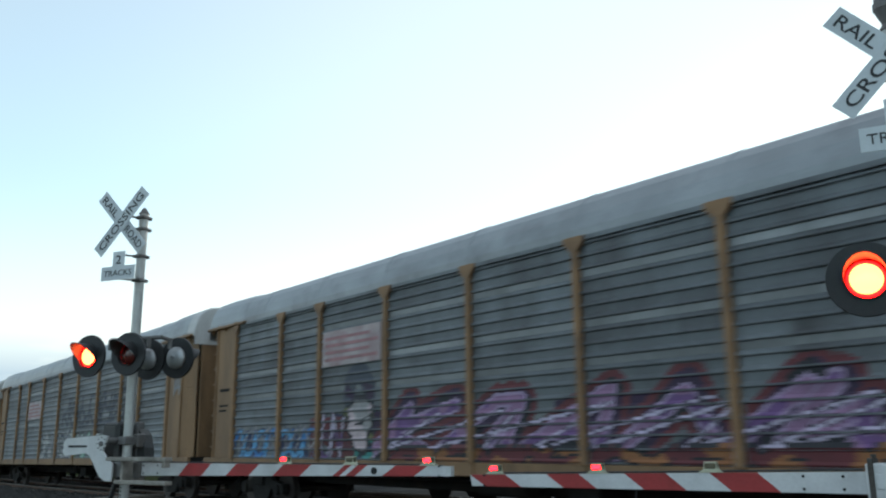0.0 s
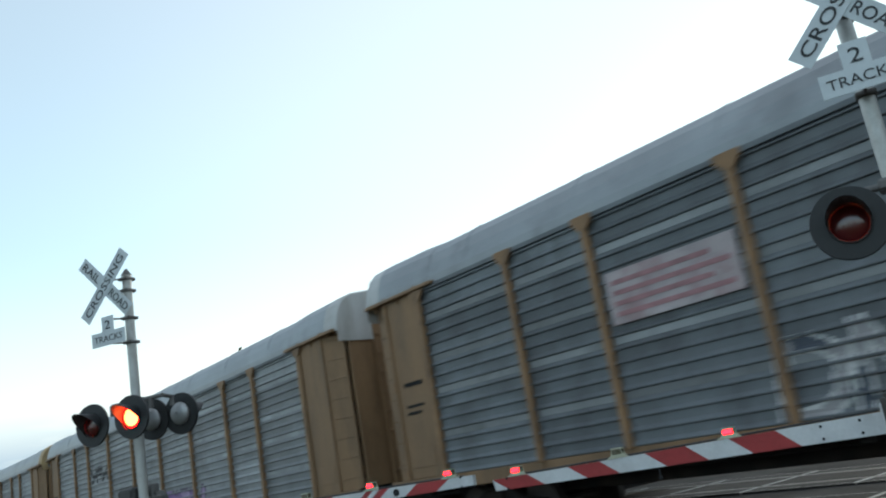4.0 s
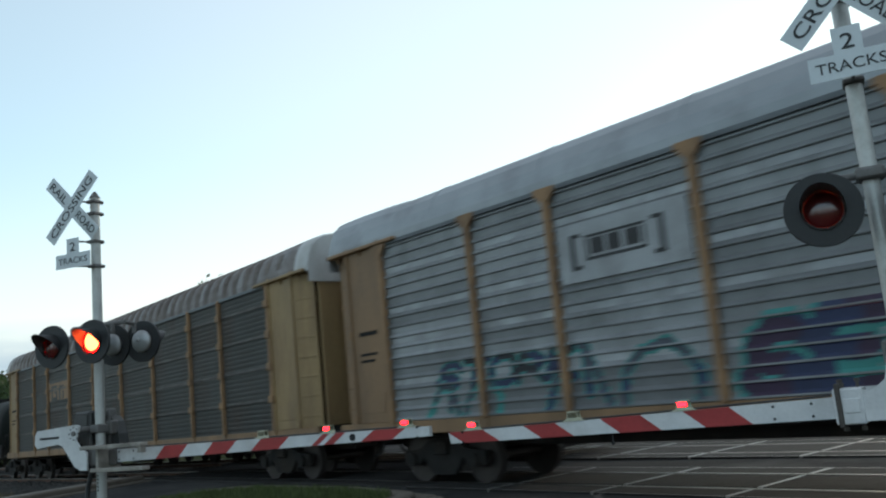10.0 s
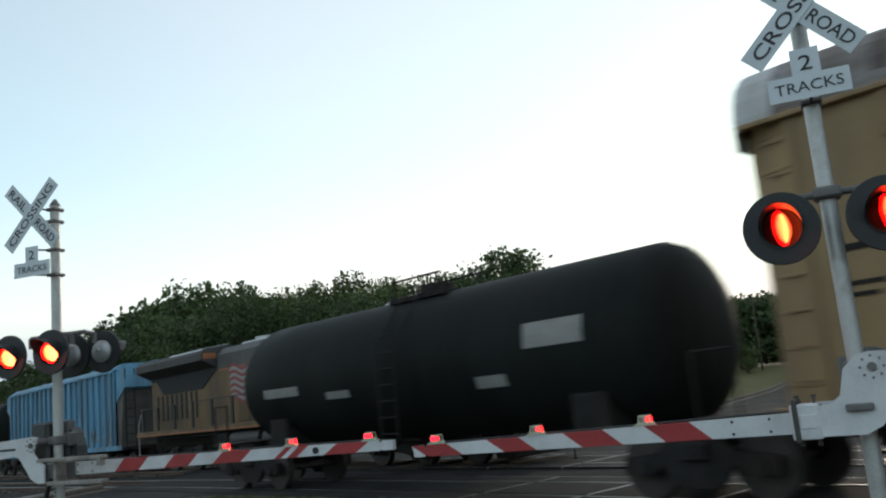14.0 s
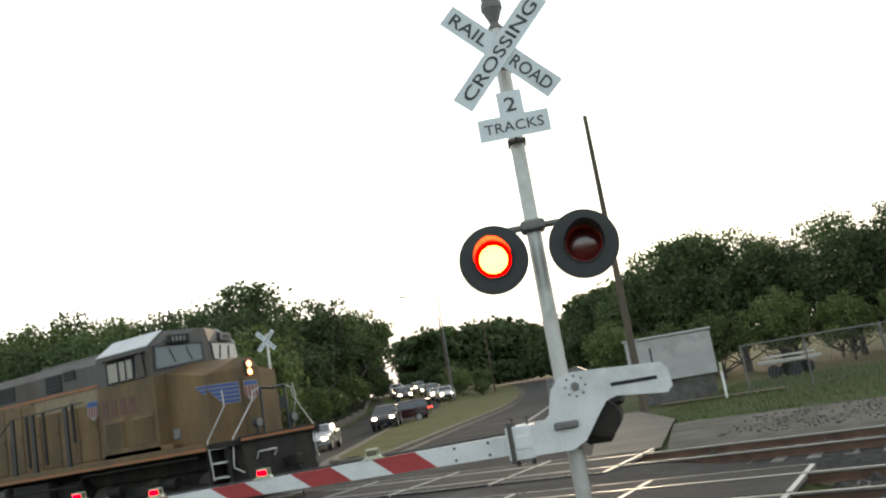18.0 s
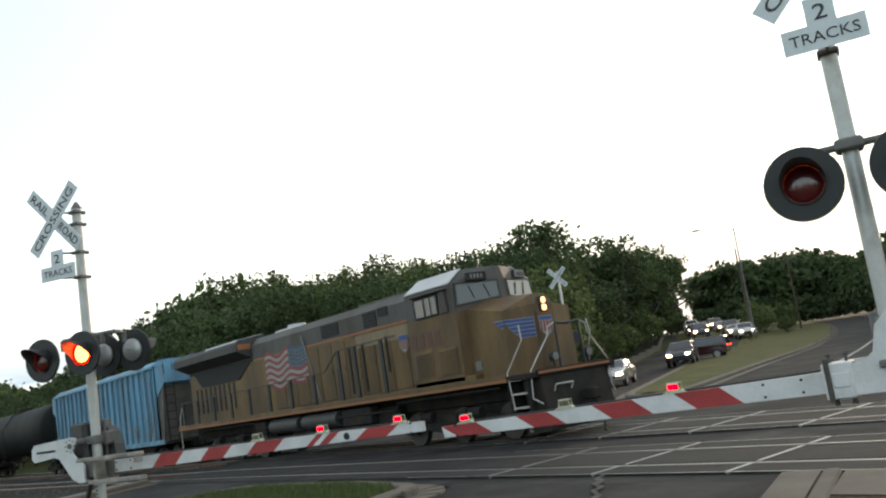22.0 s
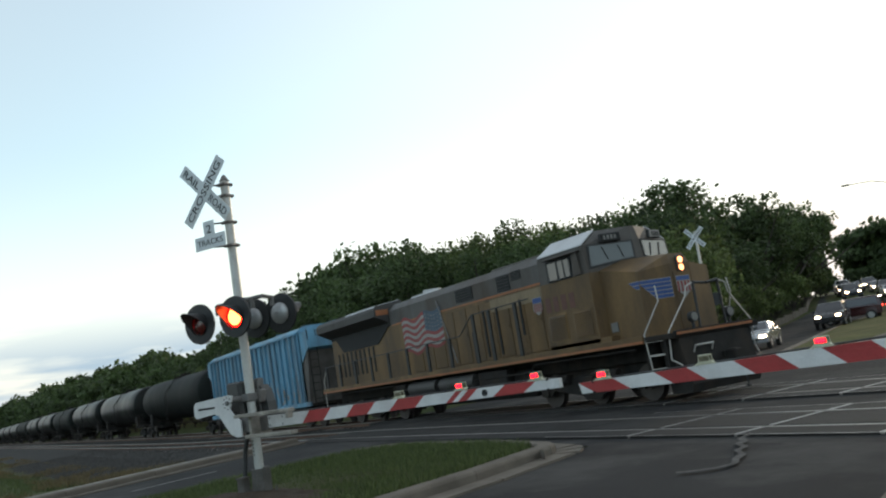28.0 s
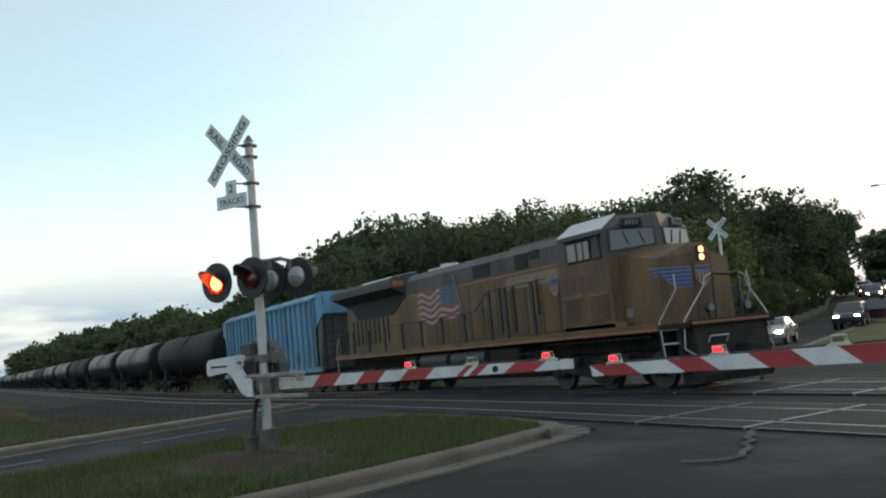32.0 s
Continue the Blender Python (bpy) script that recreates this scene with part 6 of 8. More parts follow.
spray(r3, 14.3, 17.6, 1.30, 1.92, [], 0.13, P_LILAC, P_DEEP, False, P_VIOLET, 0.2, 8, P_PURPLE, cover=0.25, text="GEN")
spray(r3, 6.7, 8.7, 3.15, 3.6, [5, 6, 5], 0.05, P_BLACK, P_BLACK, False, None, 0.1, 9)
r4 = autorack("light galvanised autorack car with teal and purple graffiti", M_GALV, M_ROOF, False, ME_CAP_G, front=ME_CAP_Y)
spray(r4, 3.3, 6.7, 1.74, 2.16, [], 0.055, P_BLACK, P_TEAL, False, P_NAVY, 0.2, 11, text="STORK")
spray(r4, 3.0, 5.0, 1.26, 1.8, [], 0.05, P_FADED, P_TEAL, False, P_TEAL, 0.2, 16, text="^n")
spray(r4, 5.9, 8.9, 1.26, 2.15, [], 0.06, P_FADED, P_TEAL, False, P_NAVY, 0.1, 15, text="^n")
spray(r4, 9.4, 14.2, 1.28, 2.08, [], 0.15, P_NAVY, P_TEAL, False, P_DEEP, 0.15, 12, text="SENGR")
spray(r4, 9.35, 14.25, 1.25, 2.2, [], 0.02, P_PINK, P_PINK, False, None, 0.15, 17, proud=0.004, text="SENGR")
spray(r4, 16.0, 20.9, 1.26, 1.92, [], 0.13, P_NAVY, P_TEAL, False, P_BLACK, 0.1, 13, text="INWHE")
for sheet in r4.children:      # one bay has newer, brighter sheets
    if sheet.name.startswith("side_panel") and abs(sheet.matrix_local.translation.x - 4.5) < 0.5 and max(v.co.z for v in sheet.data.vertices) > 2.2:
        sheet.data = sheet.data.copy()
        sheet.data.materials[0] = M_GALVLIGHT
bm = bmesh.new()
box(bm, 6.55, 8.93, -1.606, -1.58, 3.12, 4.02, 0.004)
emblem = part("emblem_panel", bm, M_GALVLIGHT, r4, "pale panel with a dark bracketed emblem")
boxes("emblem_bar", [(x0, x1, -1.615, -1.60, z0, z1) for x0, x1, z0, z1 in ((6.80, 6.88, 3.30, 3.85), (6.88, 7.0, 3.30, 3.36), (6.88, 7.0, 3.79, 3.85), (8.44, 8.52, 3.30, 3.85), (8.32, 8.44, 3.30, 3.36), (8.32, 8.44, 3.79, 3.85),
                                                                              (7.1, 8.2, 3.42, 3.46), (7.1, 7.14, 3.42, 3.74), (8.16, 8.2, 3.42, 3.74), (7.2, 7.45, 3.5, 3.74), (7.52, 7.75, 3.5, 3.74), (7.85, 8.1, 3.5, 3.74), (7.1, 8.2, 3.76, 3.80))], M_BLACK, emblem)
r5 = autorack("old dark ribbed autorack car with a yellow logo and white graffiti", M_GALVOLD, M_ROOFOLD, True, ME_CAP_OLD)
spray(r5, 8.4, 13.3, 1.28, 1.85, [6, 7, 6, 7, 6, 7], 0.032, P_PALE, P_PALE, True, None, 0.2, 14, curl=True)
boxes("logo_panel", [(6.52, 9.0, -1.598, -1.57, 3.06, 3.82)], M_TAN, r5, "blocky yellow logo panel")
boxes("logo_bar", [(x0, x1, -1.604, -1.59, z0, z1) for x0, x1, z0, z1 in ((6.62, 8.9, 3.74, 3.86), (6.85, 7.6, 3.54, 3.64), (6.85, 7.0, 3.2, 3.54), (6.85, 7.6, 3.02, 3.2), (7.42, 7.6, 3.2, 3.42), (7.2, 7.42, 3.34, 3.42), (7.8, 7.97, 3.02, 3.52), (7.8, 8.4, 3.52, 3.6), (8.25, 8.4, 3.1, 3.4))], M_GALVOLD, r5, "dark bar of the logo")
RACKS = [r1, r2, r3, r4, r5]


# tank cars
def tank_meshes(L, r, zc):
    bm = bmesh.new()
    n = 36
    prof = [(-L / 2, 0.0), (-L / 2 + 0.03, r * 0.45), (-L / 2 + 0.12, r * 0.75), (-L / 2 + 0.30, r * 0.94), (-L / 2 + 0.5, r)]
    ks = [L * k / 6 for k in (-2, -1, 0, 1, 2)]
    prof += [(k, r) for k in ks]
    prof += [(-x, q) for x, q in prof[4::-1]]
    rings = []
    for x, q in prof:
        rings.append([bm.verts.new((x, q * math.cos(2 * math.pi * k / n), zc + q * math.sin(2 * math.pi * k / n))) for k in range(n)] if q else [bm.verts.new((x, 0, zc))] * n)
    for a, b in zip(rings, rings[1:]):
        for k in range(n):
            vs = [a[k], b[k], b[(k + 1) % n], a[(k + 1) % n]]
            u = []
            for v in vs:
                if v not in u:
                    u.append(v)
            bm.faces.new(u)
    bmesh.ops.recalc_face_normals(bm, faces=bm.faces)
    shell = bm
    fit = bmesh.new()
    rod(fit, (0, 0, zc + r - 0.05), (0, 0, zc + r + 0.20), 0.36, seg=20)
    for s in (-1, 1):
        pipe(fit, [(-0.7, s * 0.55, zc + r - 0.1), (-0.7, s * 0.55, zc + r + 0.34), (0.7, s * 0.55, zc + r + 0.34), (0.7, s * 0.55, zc + r - 0.1)], 0.022)
    box(fit, -0.85, 0.85, -0.62, 0.62, zc + r - 0.10, zc + r - 0.01)
    ladders = []
    for s in (-1, 1):
        ladder = bmesh.new()
        ladders.append(ladder)
        for x in (-0.25, 0.25):
            pipe(ladder, [(x, s * (r + 0.12), 1.0), (x, s * (r + 0.12), zc + 0.4), (x, s * 0.7, zc + r + 0.02)], 0.018)
        for k in range(7):
            rod(ladder, (-0.25, s * (r + 0.12), 1.15 + 0.3 * k), (0.25, s * (r + 0.12), 1.15 + 0.3 * k), 0.014)
    under = bmesh.new()
    for s in (-1, 1):
        box(under, s * L / 2 - 1.9, s * L / 2 + 1.9, -0.35, 0.35, 0.72, 1.08, 0.03)
        box(under, s * (L / 2 - 1.5) - 0.35, s * (L / 2 - 1.5) + 0.35, -1.2, 1.2, 0.95, zc - r * 0.55, 0.04)
        box(under, s * (L / 2 + 0.75) - 0.35, s * (L / 2 + 0.75) + 0.35, -1.45, 1.45, 1.05, 1.12, 0.01)
        for y in (-1.4, 1.4):
            pipe(under, [(s * (L / 2 + 0.45), y, 1.1), (s * (L / 2 + 0.45), y, 2.0), (s * (L / 2 + 1.05), y, 2.0), (s * (L / 2 + 1.05), y, 0.5)], 0.02)
    pipe(under, [(-L / 2, 0.5, 0.85), (L / 2, 0.5, 0.85)], 0.03)
    return shell, fit, ladders, under


TANKS = {}


def tank_car(label, material, L=12.6, r=1.42, zc=2.38, group="tank cars", marks=False):
    key = (material.name, L)
    if key not in TANKS:
        a, b, c, d = tank_meshes(L, r, zc)
        TANKS[key] = (smooth_mesh(mesh_from("tank_shell", a, material)), mesh_from("dome_platform", b, M_UNDER), mesh_from("ladder", c[0], M_UNDER), mesh_from("ladder", c[1], M_UNDER), mesh_from("underframe", d, M_UNDER))
    car = thing("tank_car", Matrix(), label, "tank car", group)
    for nm, me in zip(("tank_shell", "dome_platform", "ladder", "ladder", "underframe"), TANKS[key]):
        put(nm, me, car)
    for x in (-L / 2 - 0.1, L / 2 + 0.1):
        truck(car, x)
    put("coupler", ME_COUPLER, car, pose(L / 2 + 1.6, 0, 0))
    put("coupler", ME_COUPLER, car, pose(-L / 2 - 1.6, 0, 0, 0, 0, 180))
    if marks:
        def on(x0, x1, z0, z1, mt, nm, lb):
            n = 4
            vs, fs = [], []
            for k in range(n + 1):
                z = z0 + (z1 - z0) * k / n
                y = -math.sqrt(max(0, (r + 0.012) ** 2 - (z - zc) ** 2))
                vs += [(x0, y, z), (x1, y, z)]
            fs = [(2 * k, 2 * k + 1, 2 * k + 3, 2 * k + 2) for k in range(n)]
            me = bpy.data.meshes.new(nm)
            me.from_pydata(vs, [], fs)
            me.materials.append(mt)
            put(nm, me, car, None, lb)
        on(3.4, 4.6, 2.35, 2.75, M_FLAGWHITE, "marking_bars", "white stencil panel")
        on(2.2, 2.9, 1.8, 2.0, M_FLAGWHITE, "marking_bars", "white stencil bars")
        on(-4.6, -3.2, 2.05, 2.25, M_FLAGWHITE, "marking_bars", "white stencil bars")
        on(-2.2, -1.4, 1.9, 2.05, M_FLAGWHITE, "marking_bars", "white stencil bars")
    return car


last_tank = tank_car("grimy black tank car with white stencilled panels", M_TANK, 11.8, 1.40, 2.36, "tank cars", True)


def on_track(x, y, half):
    """Pose of a vehicle whose middle stands at x on the track, following the grade."""
    a, b = rz(x - half), rz(x + half)
    return pose(x, y, (a + b) / 2, 0, -math.degrees(math.atan2(b - a, 2 * half)), 0)


# ---- locomotive ----
def locomotive():
    lo = thing("locomotive", on_track(-24.2, Y_FAR, 7.0), "weathered yellow and grey diesel locomotive with flag emblem, headlights on", "locomotive")
    W = 0.98                        # half width of the long hood
    bm = bmesh.new()                # deck, side sills and pilot
    box(bm, -10.45, 10.2, -1.5, 1.5, 1.42, 1.56, 0.02)
    part("deck", bm, M_UNDER, lo, "grimy walkway deck")
    for s in (-1, 1):
        bm = bmesh.new()
        box(bm, -10.45, 9.3, s * 1.50 - 0.03, s * 1.50 + 0.03, 1.40, 1.60, 0.01)
        part("side_sill", bm, M_YELLOW, lo)
        bm = bmesh.new()
        box(bm, -10.45, 9.3, s * 1.535 - 0.004, s * 1.535 + 0.004, 1.42, 1.48)
        part("sill_stripe", bm, M_SILLRED, lo, "worn red sill stripe")
    bm = bmesh.new()
    box(bm, -10.4, 9.6, -0.75, 0.75, 0.95, 1.42, 0.03)
    part("centre_sill", bm, M_UNDER, lo)
    # long hood: lower yellow doors, upper grey band
    bm = bmesh.new()
    box(bm, -10.1, 5.75, -W, W, 1.56, 3.55, 0.02)
    part("hood_lower", bm, M_YELLOW, lo, "streaked yellow engine hood")
    bm = bmesh.new()
    prism(bm, [(-W, 3.55), (W, 3.55), (W, 4.10), (0.72, 4.34), (-0.72, 4.34), (-W, 4.10)], "x", -4.4, 5.75)
    part("hood_upper", bm, M_LGREY, lo, "grey upper hood")
    boxes("hood_stripe", [(-4.3, 5.7, s * (W + 0.004) - 0.003, s * (W + 0.004) + 0.003, 3.52, 3.58) for s in (-1, 1)], M_SILLRED, lo, "worn red stripe")
    bm = bmesh.new()
    box(bm, 2.45, 5.72, -W - 0.026, -W, 3.08, 3.46, 0.006)
    part("hood_panel", bm, M_CREAM, lo, "faded cream panel under the red stripe")
    # doors and ribs along the hood
    for k, x in enumerate([-3.0, -2.2, -1.4, -0.6, 0.2, 1.0, 1.8, 2.6, 3.4, 4.2]):
        bm = bmesh.new()
        box(bm, x + 0.03, x + 0.77, -W - 0.022, -W, 1.66, 3.42, 0.01)
        rod(bm, (x + 0.70, -W - 0.035, 2.5), (x + 0.70, -W - 0.035, 2.62), 0.012, seg=6)
        part("hood_door", bm, M_YELLOW, lo)
    boxes("hood_bar", [(x - 0.05, x + 0.05, -W - 0.05, -W - 0.02, z0, z1, 0.006) for x, z0, z1 in ((2.0, 1.75, 3.2), (2.75, 1.75, 3.2), (4.0, 2.2, 3.25), (1.25, 1.65, 2.62))], M_DARK, lo, "dark vertical bar on the hood")
    # openings in the upper hood
    for x0, x1, z0, z1 in ((0.5, 1.55, 3.66, 4.08), (2.95, 3.65, 3.62, 4.1), (3.75, 4.25, 3.85, 4.12)):
        bm = bmesh.new()
        box(bm, x0, x1, -W - 0.012, -W, z0, z1, 0.01)
        v = part("air_intake", bm, M_DARK, lo, "dark air intake")
        bm = bmesh.new()
        for k in range(5):
            z = z0 + (z1 - z0) * (k + 0.5) / 5
            box(bm, x0 + 0.03, x1 - 0.03, -W - 0.03, -W - 0.012, z - 0.012, z + 0.012)
        part("slat", bm, M_BLACK, v)
    for x0, z0 in ((5.9, 1.86), (6.95, 1.86)):
        bm = bmesh.new()
        box(bm, x0 - 0.05, x0 + 0.75, -1.512, -1.50, z0 - 0.05, z0 + 0.70, 0.004)
        door = part("louvre_door", bm, M_YELLOW, lo, "yellow louvred door")
        bm = bmesh.new()
        for k in range(10):
            z = z0 + 0.065 * k
            prism(bm, [(-1.512, z), (-1.545, z), (-1.512, z + 0.05)], "x", x0, x0 + 0.70)
        part("louvre", bm, M_YELLOW, door)
    for x0 in (2.15, 3.6):
        bm = bmesh.new()
        for k in range(5):
            box(bm, x0, x0 + 0.45, -W - 0.04, -W - 0.02, 1.85 + 0.06 * k, 1.885 + 0.06 * k)
        part("louvre", bm, M_YELLOW, lo)
    # radiator section with its wide overhanging wings
    bm = bmesh.new()
    box(bm, -10.1, -4.4, -W, W, 3.55, 4.05, 0.02)
    part("radiator_core", bm, M_DARK, lo, "dark radiator section")
    for s in (-1, 1):
        bm = bmesh.new()
        prism(bm, [(s * 0.35, 4.52), (s * 1.42, 4.36), (s * 1.56, 4.22), (s * 1.56, 3.96), (s * 1.40, 3.88), (s * 0.95, 3.66), (s * 0.30, 3.9)], "x", -10.25, -4.45)
        part("radiator_wing", bm, M_WINGGREY, lo, "grey overhanging radiator wing")
        # flat dark panel: the shade in the intake recess is put in as colour
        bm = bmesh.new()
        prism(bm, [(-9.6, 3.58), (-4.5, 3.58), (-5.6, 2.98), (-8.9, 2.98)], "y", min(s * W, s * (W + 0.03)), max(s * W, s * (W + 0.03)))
        part("radiator_intake", bm, M_DARK, lo, "dark panel for the shaded intake recess under the radiator wing")
        bm = bmesh.new()
        box(bm, -4.452, -4.44, min(s * 0.98, s * 1.5), max(s * 0.98, s * 1.5), 4.0, 4.2)
        part("wing_stripe", bm, M_SILLRED, lo, "worn orange stripe on the wing's end")
        bm = bmesh.new()
        prism(bm, [(s * 0.45, 4.512), (s * 1.30, 4.385), (s * 1.30, 4.40), (s * 0.45, 4.527)], "x", -10.1, -7.4)
        part("radiator_screen", bm, M_WINGGREY, lo, "dark radiator screen")
        # pale colour stands in for the sky reflected on the wing's top
        bm = bmesh.new()
        prism(bm, [(s * 0.40, 4.518), (s * 1.44, 4.362), (s * 1.50, 4.31), (s * 1.50, 4.33), (s * 1.44, 4.38), (s * 0.40, 4.536)], "x", -7.2, -4.55)
        part("wing_sheet", bm, M_LROOF, lo, "pale sheet for the sky's reflection on the radiator wing")
        for k in range(9):
            bm = bmesh.new()
            x = -9.5 + 0.42 * k
            box(bm, x - 0.07, x + 0.07, s * (W + 0.008) - 0.012, s * (W + 0.008) + 0.012, 1.95, 2.95, 0.01)
            part("vent_slit", bm, M_DARK, lo, "dark vertical vent")
    bm = bmesh.new()
    rod(bm, (-2.6, 0, 4.3), (-2.6, 0, 4.56), 0.34, seg=18)
    box(bm, -3.4, -1.8, -0.5, 0.5, 4.32, 4.44, 0.03)
    part("exhaust_stack", bm, M_LROOF, lo, "pale exhaust stack")
    bm = bmesh.new()
    box(bm, 2.2, 5.4, -0.6, 0.6, 4.32, 4.42, 0.03)
    part("roof_hatch", bm, M_LGREY, lo)
    # cab with a front that comes to a blunt point
    xs, xr, xc = 7.80, 5.75, 8.20
    bm = bmesh.new()
    lowc = [(xr, -1.5), (xs, -1.5), (xc, -0.12), (xc, 0.12), (xs, 1.5), (xr, 1.5)]
    prism(bm, lowc, "z", 1.56, 3.40)
    part("cab_lower", bm, M_YELLOW, lo, "yellow cab side")
    bm = bmesh.new()
    up0 = [bm.verts.new((x, y, 3.40)) for x, y in lowc]
    up1 = [bm.verts.new((x - (0.06 if x > xr else 0), y * 0.98, 4.12)) for x, y in lowc]
    up2 = [bm.verts.new((x - (0.14 if x > xr else 0), y * 0.60, 4.50)) for x, y in lowc]
    for a, b in ((up0, up1), (up1, up2)):
        for i in range(6):
            bm.faces.new((a[i], a[(i + 1) % 6], b[(i + 1) % 6], b[i]))
    bm.faces.new(up2)
    bm.faces.new(up0)
    bmesh.ops.recalc_face_normals(bm, faces=bm.faces)
    part("cab_upper", bm, M_LGREY, lo, "grey upper cab")
    for s in (-1, 1):
        bm = bmesh.new()
        f = [(xr + 0.05, s * 1.50, 4.135), (xs - 0.1, s * 1.49, 4.135), (xs - 0.16, s * 0.93, 4.515), (xr + 0.05, s * 0.93, 4.515)]
        g = [(x, y, z + 0.025) for x, y, z in f]
        va, vb = [bm.verts.new(p) for p in f], [bm.verts.new(p) for p in g]
        bm.faces.new(va)
        bm.faces.new(vb)
        for i in range(4):
            bm.faces.new((va[i], va[(i + 1) % 4], vb[(i + 1) % 4], vb[i]))
        bmesh.ops.recalc_face_normals(bm, faces=bm.faces)
        part("cab_roof", bm, M_LROOF, lo, "sloping cab roof paled for the sky's reflection")
    for s in (-1, 1):
        bm = bmesh.new()
        box(bm, 6.15, 7.18, s * 1.505 - 0.012, s * 1.505 + 0.012, 3.40, 3.96, 0.03)
        fr = part("side_window", bm, M_BLACK, lo, "cab side window in a dark frame")
        for x0, x1 in ((6.22, 6.58), (6.66, 6.86), (6.92, 7.12)):
            bm = bmesh.new()
            box(bm, x0, x1, s * 1.52 - 0.004, s * 1.52 + 0.004, 3.44, 3.92, 0.01)
            part("pane", bm, M_WINDOW, fr, "dark cab pane")
        bm = bmesh.new()
        prism(bm, [(7.24, 3.42), (7.58, 3.42), (7.50, 4.02), (7.34, 4.02)], "y", min(s * 1.51, s * 1.55), max(s * 1.51, s * 1.55))
        box(bm, 6.1, 7.6, min(s * 1.48, s * 1.62), max(s * 1.48, s * 1.62), 4.00, 4.04, 0.01)
        part("wind_deflector", bm, M_LGREY, lo)
        # front panes and number boards on each half of the front
        d = Vector((xc - xs, -s * (1.5 - 0.12), 0)) if s > 0 else Vector((xc - xs, 1.38, 0))
        d = Vector((xc - xs, -s * 1.38, 0)).normalized()
        n = Vector((d.y, -d.x, 0)) if s < 0 else Vector((-d.y, d.x, 0))
        n = n if n.x > 0 else -n
        base = Vector((xs, s * 1.5, 0))
        m = Matrix((( d.x, n.x, 0, base.x), (d.y, n.y, 0, base.y), (0, 0, 1, 0), (0, 0, 0, 1)))
        tilt = Matrix.Translation((0, 0, 3.4)) @ Matrix.Rotation(radians(4.5), 4, "X") @ Matrix.Translation((0, 0, -3.4))
        bm = bmesh.new()
        prism(bm, [(0.06, 3.50), (1.40, 3.62), (1.40, 4.12), (0.10, 4.12)], "y", 0.0, 0.022)
        wf = part("windshield", bm, M_BLACK, lo, "windshield frame", m @ tilt)
        bm = bmesh.new()
        prism(bm, [(0.11, 3.55), (1.35, 3.67), (1.35, 4.07), (0.15, 4.07)], "y", 0.022, 0.03)
        part("pane", bm, M_WINDOW, wf, "cab glass reflecting the sky")
        for x in (0.5, 0.95):
            bm = bmesh.new()
            pipe(bm, [(x, 0.045, 4.02), (x + 0.12, 0.045, 3.68)], 0.012, 6)
            part("wiper", bm, M_BLACK, wf)
        bm = bmesh.new()
        box(bm, 0.45, 1.05, 0.02, 0.12, 4.13, 4.36, 0.02)
        nb = part("number_board", bm, M_BLACK, lo, "black number board", m @ Matrix.Translation((0, -0.06, 0)))
        bm = bmesh.new()
        box(bm, 0.48, 1.02, 0.121, 0.126, 4.155, 4.335)
        # the far half's board is coloured pale for the bright sky on it
        pl = part("board_face", bm, M_DARK if s < 0 else M_BAND, nb)
        boxes("numeral_bar", [(0.56 + 0.1 * k, 0.62 + 0.1 * k, 0.126, 0.129, 4.19, 4.30) for k in range(4)], M_BAND if s < 0 else M_DARK, nb)
    # nose
    bm = bmesh.new()
    nose0 = [(xs - 0.1, -1.22), (9.22, -1.22), (9.45, -0.35), (9.45, 0.35), (9.22, 1.22), (xs - 0.1, 1.22)]
    lo0 = [bm.verts.new((x, y, 1.56)) for x, y in nose0]
    hi0 = [bm.verts.new((x, y, {0: 3.44, 1: 3.14, 2: 3.24}[min(i, 5 - i)])) for i, (x, y) in enumerate(nose0)]
    t0 = [bm.verts.new((xs + 0.1, -0.62, 3.62)), bm.verts.new((9.36, -0.25, 3.50)), bm.verts.new((9.36, 0.25, 3.50)), bm.verts.new((xs + 0.1, 0.62, 3.62))]
    for i in range(6):
        bm.faces.new((lo0[i], lo0[(i + 1) % 6], hi0[(i + 1) % 6], hi0[i]))
    bm.faces.new((hi0[0], hi0[1], t0[0]))
    bm.faces.new((hi0[1], hi0[2], t0[1], t0[0]))
    bm.faces.new((hi0[2], hi0[3], t0[2], t0[1]))
    bm.faces.new((hi0[3], hi0[4], t0[3], t0[2]))
    bm.faces.new((hi0[4], hi0[5], t0[3]))
    bm.faces.new((t0[0], t0[1], t0[2], t0[3]))
    bm.faces.new(lo0)
    bmesh.ops.recalc_face_normals(bm, faces=bm.faces)
    part("nose", bm, M_YELLOW, lo, "yellow short hood nose")
    bm = bmesh.new()
    box(bm, 9.452, 9.47, -0.30, 0.30, 1.62, 3.05, 0.01)
    part("nose_door", bm, M_YELLOW, lo)
    bm = bmesh.new()
    box(bm, 9.44, 9.50, -0.13, 0.13, 3.02, 3.42, 0.02)
    hd = part("headlight_housing", bm, M_BLACK, lo)
    for z in (3.12, 3.31):
        bm = bmesh.new()
        rod(bm, (9.50, 0, z), (9.515, 0, z), 0.078, seg=20)
        part("headlight", bm, M_LHEAD, hd, "lit amber headlight")
